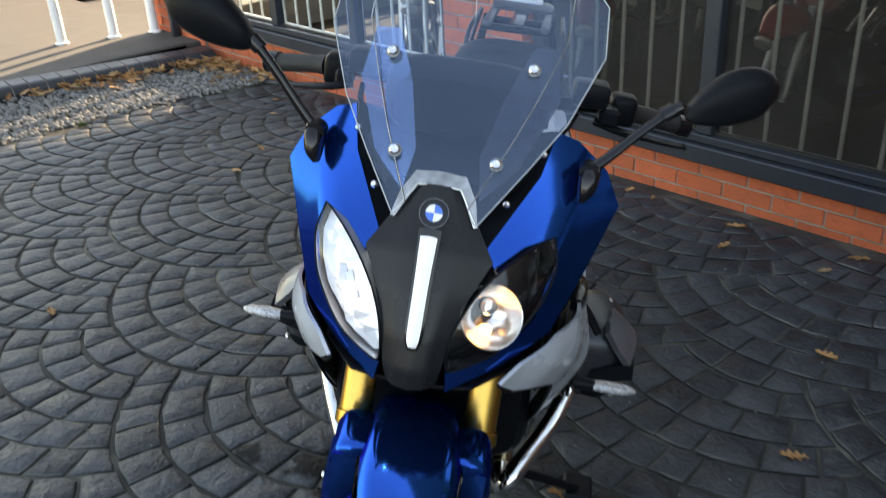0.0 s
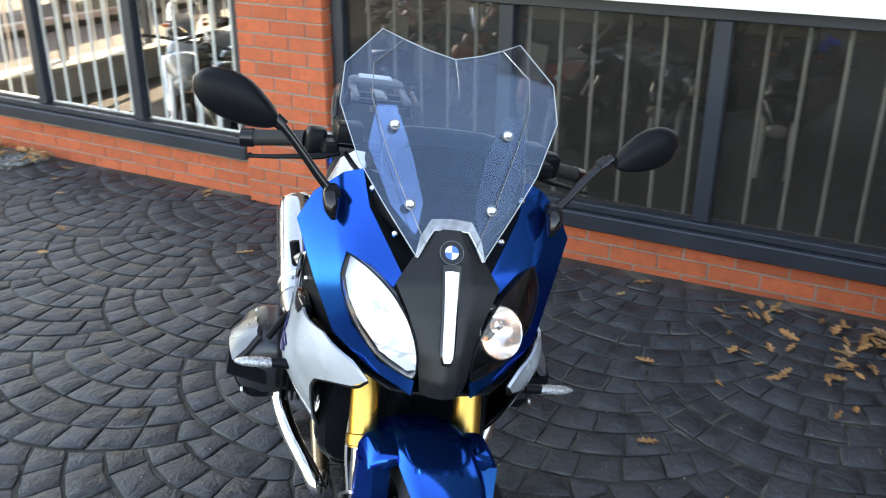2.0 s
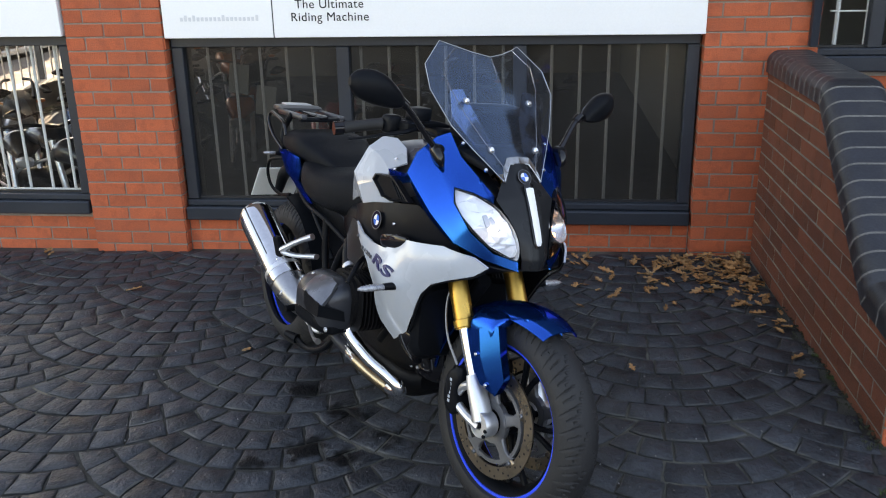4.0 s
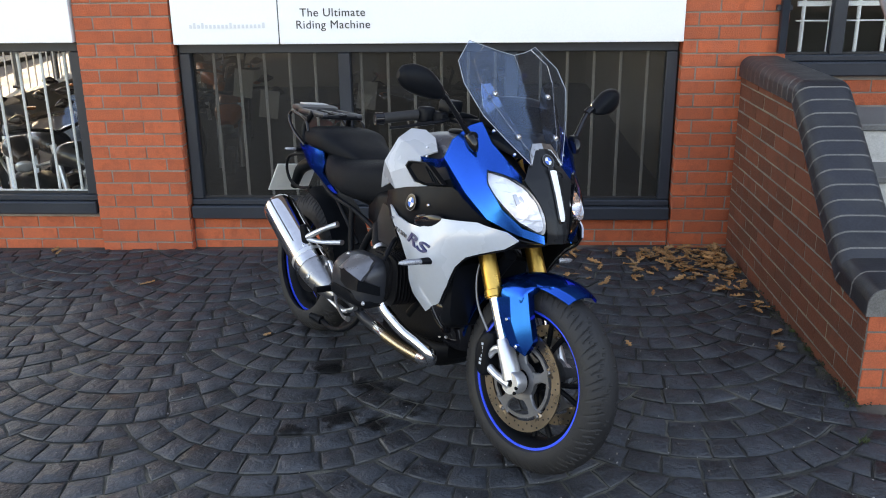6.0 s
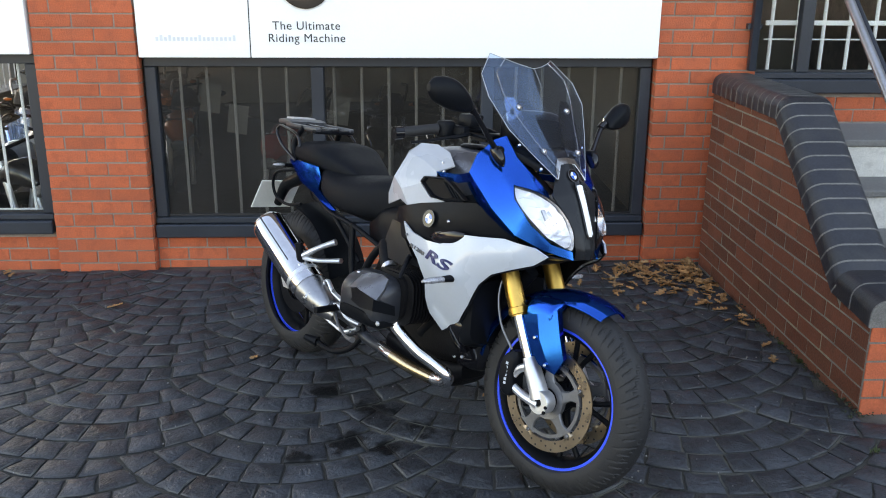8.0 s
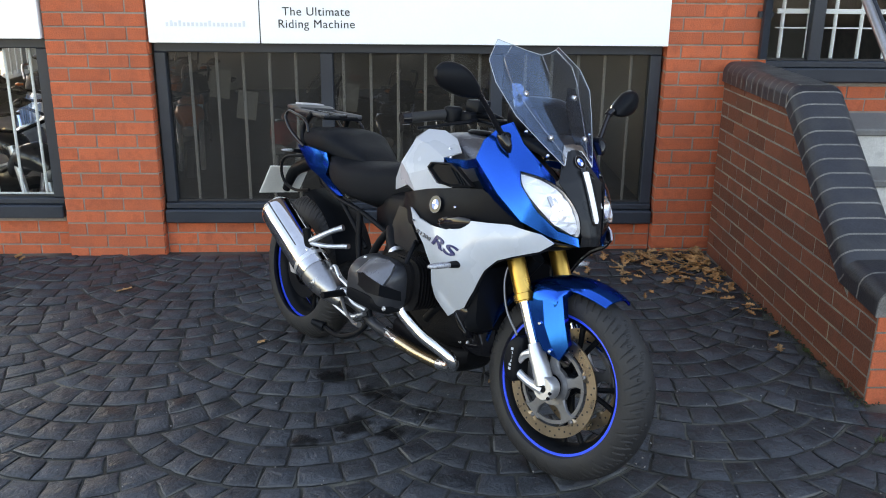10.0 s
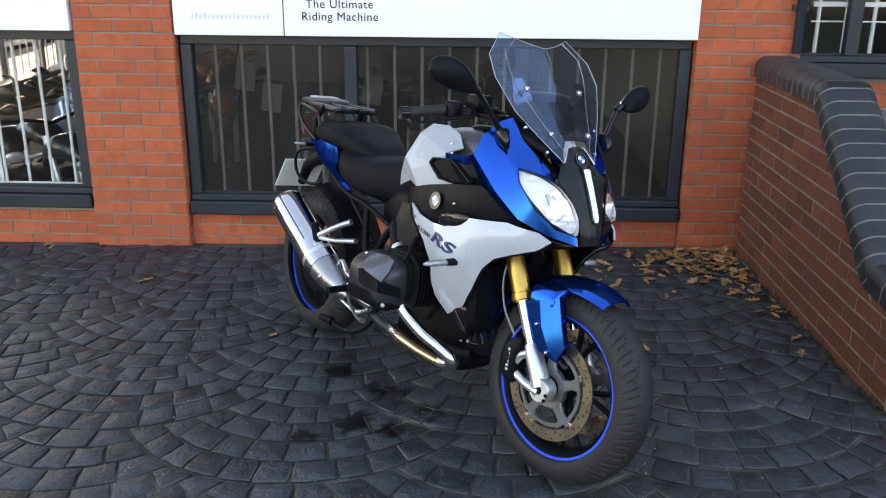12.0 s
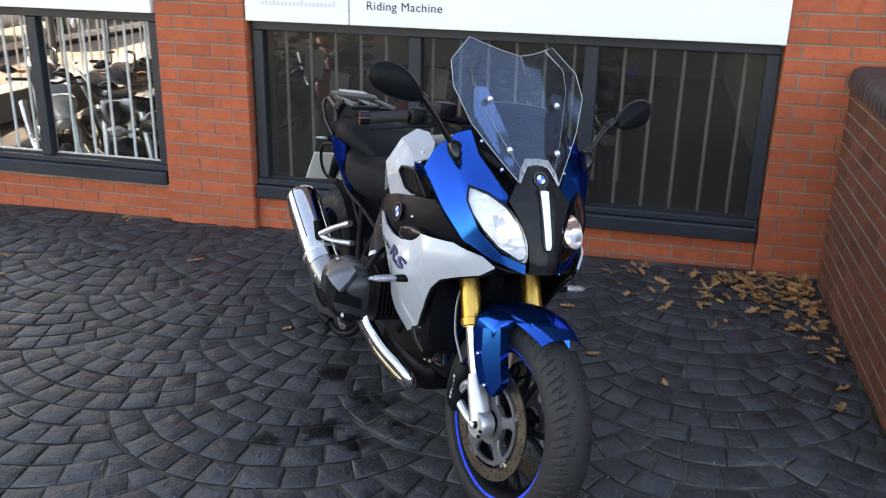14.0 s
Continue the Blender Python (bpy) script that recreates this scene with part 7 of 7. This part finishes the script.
LEAVES = [leaf_mesh(k) for k in range(6)]
rl = random.Random(11)
SPOTS = [(-2.05, 1.70), (-2.85, 2.40), (-3.64, 3.02), (-3.58, 2.99), (-0.45, 1.60), (0.20, 2.01), (0.19, 1.73), (-0.24, 2.22), (0.17, 1.56), (-1.57, 2.96), (-1.14, 2.82), (-0.91, 2.30), (-0.62, 2.25), (-0.72, 1.81), (-1.04, 1.30), (-1.00, 1.20), (-1.54, 2.75), (-1.13, 3.00), (-2.02, 3.00), (-3.85, 2.19), (-3.67, 1.96),
         (-2.89, 0.78), (-4.6, 2.75), (-4.35, 2.6), (-4.7, 2.95), (0.17, 2.18), (0.10, 2.30), (-0.44, 2.40), (-0.30, 2.58), (-0.52, 2.62), (-0.75, 2.85), (-2.12, 3.01)]
for x, y in SPOTS:
    s = rl.uniform(0.5, 0.85)
    ob = tagged(new("leaf", rl.choice(LEAVES)), "curled brown oak leaf lying on the dark paving", "leaf", "fallen oak leaves")
    ob.matrix_basis = pose(x + rl.uniform(-0.02, 0.02), y + rl.uniform(-0.02, 0.02), ground_z(x, y) + 0.006, rl.uniform(-10, 10), rl.uniform(-10, 10), rl.uniform(0, 360)) @ Matrix.Diagonal((s, s, s, 1))
verts, faces = [], []
for k in range(210):
    u = rl.random()
    if k < 150:
        x, y = 0.24 - abs(rl.gauss(0, 0.27)), 2.99 - abs(rl.gauss(0, 0.27))
    else:
        x, y = 0.25 - abs(rl.gauss(0, 0.05)), rl.uniform(2.0, 2.9) if k < 175 else rl.uniform(2.45, 3.0)
        if k >= 175:
            x = rl.uniform(-0.75, 0.1)
    lift = 0.008 + 0.035 * rl.random() * max(0, 1 - math.hypot(x - 0.2, y - 3.0) * 2.2)
    leaf_into(verts, faces, leaf_shape(rl, rl.uniform(0.042, 0.085)), pose(x, y, ground_z(x, y) + lift, rl.uniform(-22, 22), rl.uniform(-22, 22), rl.uniform(0, 360)))
me = bpy.data.meshes.new("leaf_litter")
me.from_pydata(verts, [], faces)
me.materials.append(LEAF_REST)
tagged(new("leaf_litter", me), "drift of dry brown oak leaves in the wall corner", "leaves", kind="stuff")
verts, faces = [], []
for k in range(230):
    y = 3.04 - abs(rl.gauss(0, 0.75))
    x = -5.76 - 0.085 * (3.09 - y) + abs(rl.gauss(0, 0.12)) if k < 150 else rl.uniform(-5.75, -4.9)
    if k >= 150:
        y = 3.06 - abs(rl.gauss(0, 0.16))
    leaf_into(verts, faces, leaf_shape(rl, rl.uniform(0.05, 0.09)), pose(x, y, ground_z(x, y) + 0.028 + 0.03 * rl.random(), rl.uniform(-30, 30), rl.uniform(-30, 30), rl.uniform(0, 360)))
me = bpy.data.meshes.new("leaf_litter")
me.from_pydata(verts, [], faces)
me.materials.append(LEAF_REST)
tagged(new("leaf_litter", me), "dry brown leaves caught along the dark brick kerb", "leaves", kind="stuff")

# loose pale grit on the paving
def on_paving(r):
    while True:
        x, y = r.uniform(-5.0, 1.4), r.uniform(-2.0, 3.0)
        if not (x > 0.2 and y > 0.95):
            return x, y


tagged(new("grit", pebbles(1500, 9, on_paving, 0.0030, 0.002)), "scattered pale grit on the dark paving", "grit", kind="stuff")

# weeds in the joints
def tuft(x, y, n, size, label):
    r = random.Random(int(x * 977 + y * 131))
    bm = bmesh.new()
    for k in range(n):
        a, h = r.uniform(0, 6.28), size * r.uniform(0.5, 1.1)
        d = Vector((math.cos(a), math.sin(a), 0))
        b = Vector((r.gauss(0, size * 0.5), r.gauss(0, size * 0.5), 0))
        sd = Vector((-d.y, d.x, 0)) * size * 0.10
        q = [bm.verts.new(b + sd), bm.verts.new(b - sd), bm.verts.new(b + d * h * 0.5 + Vector((0, 0, h * 0.7)) - sd * 0.6), bm.verts.new(b + d * h * 0.5 + Vector((0, 0, h * 0.7)) + sd * 0.6), bm.verts.new(b + d * h + Vector((0, 0, h * 0.85)))]
        bm.faces.new(q[:4])
        bm.faces.new((q[3], q[2], q[4]))
    ob = thing("weed", bm, MOSS, label, "weed", kind="stuff")
    ob.matrix_basis = Matrix.Translation((x, y, ground_z(x, y)))


tuft(-4.98, 1.75, 60, 0.03, "small green weeds at the edge of the gravel")
tuft(-5.05, 1.3, 40, 0.025, "small green weeds at the edge of the gravel")
tuft(0.20, 0.78, 26, 0.018, "small green weed in a paving joint")
tuft(0.27, 1.55, 70, 0.016, "dark moss along the foot of the brick wall")
tuft(0.27, 1.75, 50, 0.014, "dark moss along the foot of the brick wall")

# ---- moss and dirt along the foot of the step wall ----
verts, faces, r = [], [], random.Random(31)
for k in range(240):
    y = 1.03 + 1.25 * r.random() ** 1.6
    x = SX - 0.004 - 0.05 * r.random() ** 2
    if r.random() < 0.12:
        x, y = SX + 0.21 * r.random(), 1.052 - 0.03 * r.random()
    z = ground_z(x, y) + 0.014 * r.random() ** 2
    size, o = r.uniform(0.003, 0.008), len(verts)
    for dx, dy, dz in ((1, 0, 0), (0, 1, 0), (-1, 0, 0), (0, -1, 0), (0, 0, 0.7), (0, 0, -0.4)):
        verts.append((x + dx * size * r.uniform(0.6, 1.2), y + dy * size * r.uniform(0.6, 1.4), z + dz * size))
    faces += [(o + a, o + (a + 1) % 4, o + 4) for a in range(4)] + [(o + (a + 1) % 4, o + a, o + 5) for a in range(4)]
moss_me = bpy.data.meshes.new("moss")
moss_me.from_pydata(verts, [], faces)
moss_me.materials.append(material("dirty_moss", (0.022, 0.028, 0.012), 0.95, var=0.5, scale=30, bump=0.8, fine=220))
tagged(new("moss", moss_me), "dark green moss along the foot of the step wall", "moss", kind="stuff")

# ---- bricks of the walls ----
lay(wall_pier_left, -3.358, -2.812, FACE, -0.04, 1.85, phase=0.0)
lay(wall_pier_left, 0, 0.06, 0, -0.04, 1.16, heading=radians(90), origin=(-2.8095, FACE + 0.006, 0))
lay(wall_pier_right, -0.016, 0.54, FACE, -0.04, 2.2, phase=0.03)
lay(wall_under_main, -2.810, -0.016, 3.123, -0.05, 0.142, phase=0.05)
lay(wall_under_left, -5.98, -3.358, 3.123, -0.11, 0.168, phase=0.1)
lay(wall_under_right, 0.60, 2.4, 3.095, 0.80, 0.965, phase=0.02)
lay(wall_corner, -6.70, -5.98, 3.105, -0.06, 1.4, phase=0.02)
# long side in the shade-darkened brick, front end in the plain orange one
lay(wall_steps, 0, 1.891, 0, -0.02, 1.0, phase=0.0, mat=BRICK_SHADED, heading=radians(-90), origin=(SX, 2.97, 0), top=lambda s: coping_z(2.97 - s))
lay(wall_steps, SX, SX + ST, 1.069, -0.02, 0.39, phase=0.03, mat=BRICK, snap=0.038)

# ---- paving: overlapping fans, each of five nested arcs of setts ----
FAN_W, FAN_P, FAN_R, FAN_ROW, FAN_STEP = 0.73, 0.64, 0.66, 0.128, 0.08


def under(x, bottom, radius):
    """Height of the lower arc of a circle that touches bottom; x is counted from its middle."""
    return bottom + radius - math.sqrt(radius ** 2 - x * x) if abs(x) < radius else 9.0


def setts():
    r = random.Random(5)
    out = []

    def neighbour(x, bottom):
        return min(under(x - FAN_W, bottom + FAN_P / 2, FAN_R), under(x + FAN_W, bottom + FAN_P / 2, FAN_R))

    for col in range(-5, 7):
        xc = -1.78 + FAN_W * col
        for m in range(-6, 6):
            b = 0.54 + FAN_P * m + (FAN_P / 2 if col % 2 else 0.0)
            for k in range(5):
                low, rad = b + FAN_ROW * k, FAN_R - FAN_STEP * k
                high, rad2 = (low + FAN_ROW, rad - FAN_STEP) if k < 4 else (b + FAN_P, FAN_R)
                end = 0.0
                while end < 1.4 and under(rad * math.sin(end), low, rad) < neighbour(rad * math.sin(end), b) - 0.02:
                    end += 0.01
                n = max(int(round(2 * end * rad / 0.128)), 2)
                cuts = [-end] + [-end + 2 * end * (i + r.uniform(-0.16, 0.16)) / n for i in range(1, n)] + [end]
                for a0, a1 in zip(cuts, cuts[1:]):
                    du, dv = 0.0040 / rad, 0.0062
                    quad = []
                    b0, b1 = a0 + du, a1 - du
                    for a, up in [(b0 + (b1 - b0) * f, 0) for f in (0, 0.33, 0.67)] + [(b1, f) for f in (0, 0.33, 0.67)] + [(b1 + (b0 - b1) * f, 1) for f in (0, 0.33, 0.67)] + [(b0, f) for f in (1, 0.67, 0.33)]:
                        x = rad * math.sin(a)
                        x2 = x * (rad2 / rad if k < 4 else 0.92)
                        y = under(x, low, rad) + dv
                        y2 = under(max(min(x2, rad2 - 0.01), 0.01 - rad2), high, rad2) - dv
                        x, y = x + (x2 - x) * up, y + (y2 - y) * up
                        quad.append(Vector((xc + x, min(y, neighbour(x, b) - 0.011), 0)))
                    for p in quad:
                        p.y = min(p.y, 3.056)
                        if p.y > 1.06 and SX - 0.03 < p.x < SX + 0.15:
                            p.x = min(p.x, SX - 0.004)
                    c = sum(quad, Vector()) / 12
                    area = abs(sum(p.x * q.y - q.x * p.y for p, q in zip(quad, quad[1:] + quad[:1]))) / 2
                    if area < 0.0022:
                        continue
                    if c.y > 3.05 or c.y < -2.2 or c.x > 3.0 or c.x < -5.05 + 0.06 * math.sin(c.y * 5) or (SX - 0.02 < c.x < SX + ST + 0.06 and c.y > 0.99) or (c.x > SX and c.y > 1.58):
                        continue
                    out.append((c, quad))
    return out


def sett_geometry(c, quad, r, local):
    """Twelve-cornered block with a worn shoulder and a slightly domed, uneven top."""
    base = Vector((0, 0, 0)) if local else c
    ground = ground_z(c.x, c.y)
    top_z = (0.0 if local else ground) + r.uniform(-0.0025, 0.0025)
    tx, ty = r.uniform(-0.02, 0.02), r.uniform(-0.02, 0.02)
    rim, crown, foot = [], [], []
    for p in quad:
        e = p - c + Vector((r.uniform(-1, 1), r.uniform(-1, 1), 0)) * 0.0034
        slope = tx * e.x + ty * e.y + ground_z(c.x + e.x, c.y + e.y) - ground
        inward = e.normalized() * r.uniform(0.0045, 0.0075)
        rim.append(base + e + Vector((0, 0, top_z + slope - 0.0050)))
        crown.append(base + e - inward + Vector((0, 0, top_z + slope - 0.0014 + r.uniform(-0.0012, 0.0012))))
        foot.append(base + e + Vector((0, 0, top_z - 0.024)))
    peak = base + Vector((r.uniform(-0.012, 0.012), r.uniform(-0.012, 0.012), top_z + r.uniform(0.0005, 0.0024)))
    verts = foot + rim + crown + [peak]
    faces = []
    for i in range(12):
        j = (i + 1) % 12
        faces += [(i, j, 12 + j, 12 + i), (12 + i, 12 + j, 24 + j, 24 + i), (24 + i, 24 + j, 36)]
    return [tuple(v) for v in verts], faces


paving = tagged(new("paving"), "dark grey textured setts laid in fan arcs before the shop", "paving", kind="structure")
ALL = setts()
def near(item):
    c = item[0]
    return math.hypot((c.x + 1.55) / 1.3, c.y - 0.55)


ALL.sort(key=near)
def worn_edges(me):
    """Dirty sides, a worn and in places chalky shoulder, a smooth top."""
    me.materials.append(SETT_EDGE)
    me.materials.append(SETT_WORN)
    for i, face in enumerate(me.polygons):
        face.material_index = (1, 2, 0)[i % 3]
        face.use_smooth = i % 3 > 0


rs = random.Random(8)
for c, quad in ALL[:300]:
    v, f = sett_geometry(c, quad, rs, True)
    me = bpy.data.meshes.new("sett")
    me.from_pydata(v, [], f)
    me.materials.append(SETT)
    worn_edges(me)
    part("sett", me, SETT, paving, at=Matrix.Translation((c.x, c.y, ground_z(c.x, c.y))))
verts, faces = [], []
for c, quad in ALL[300:]:
    v, f = sett_geometry(c, quad, rs, False)
    o = len(verts)
    verts += v
    faces += [tuple(o + i for i in q) for q in f]
me = bpy.data.meshes.new("setts")
me.from_pydata(verts, [], faces)
me.materials.append(SETT_REST)
worn_edges(me)
rest = new("setts", me)
rest.parent = paving
tagged(rest, kind="stuff")
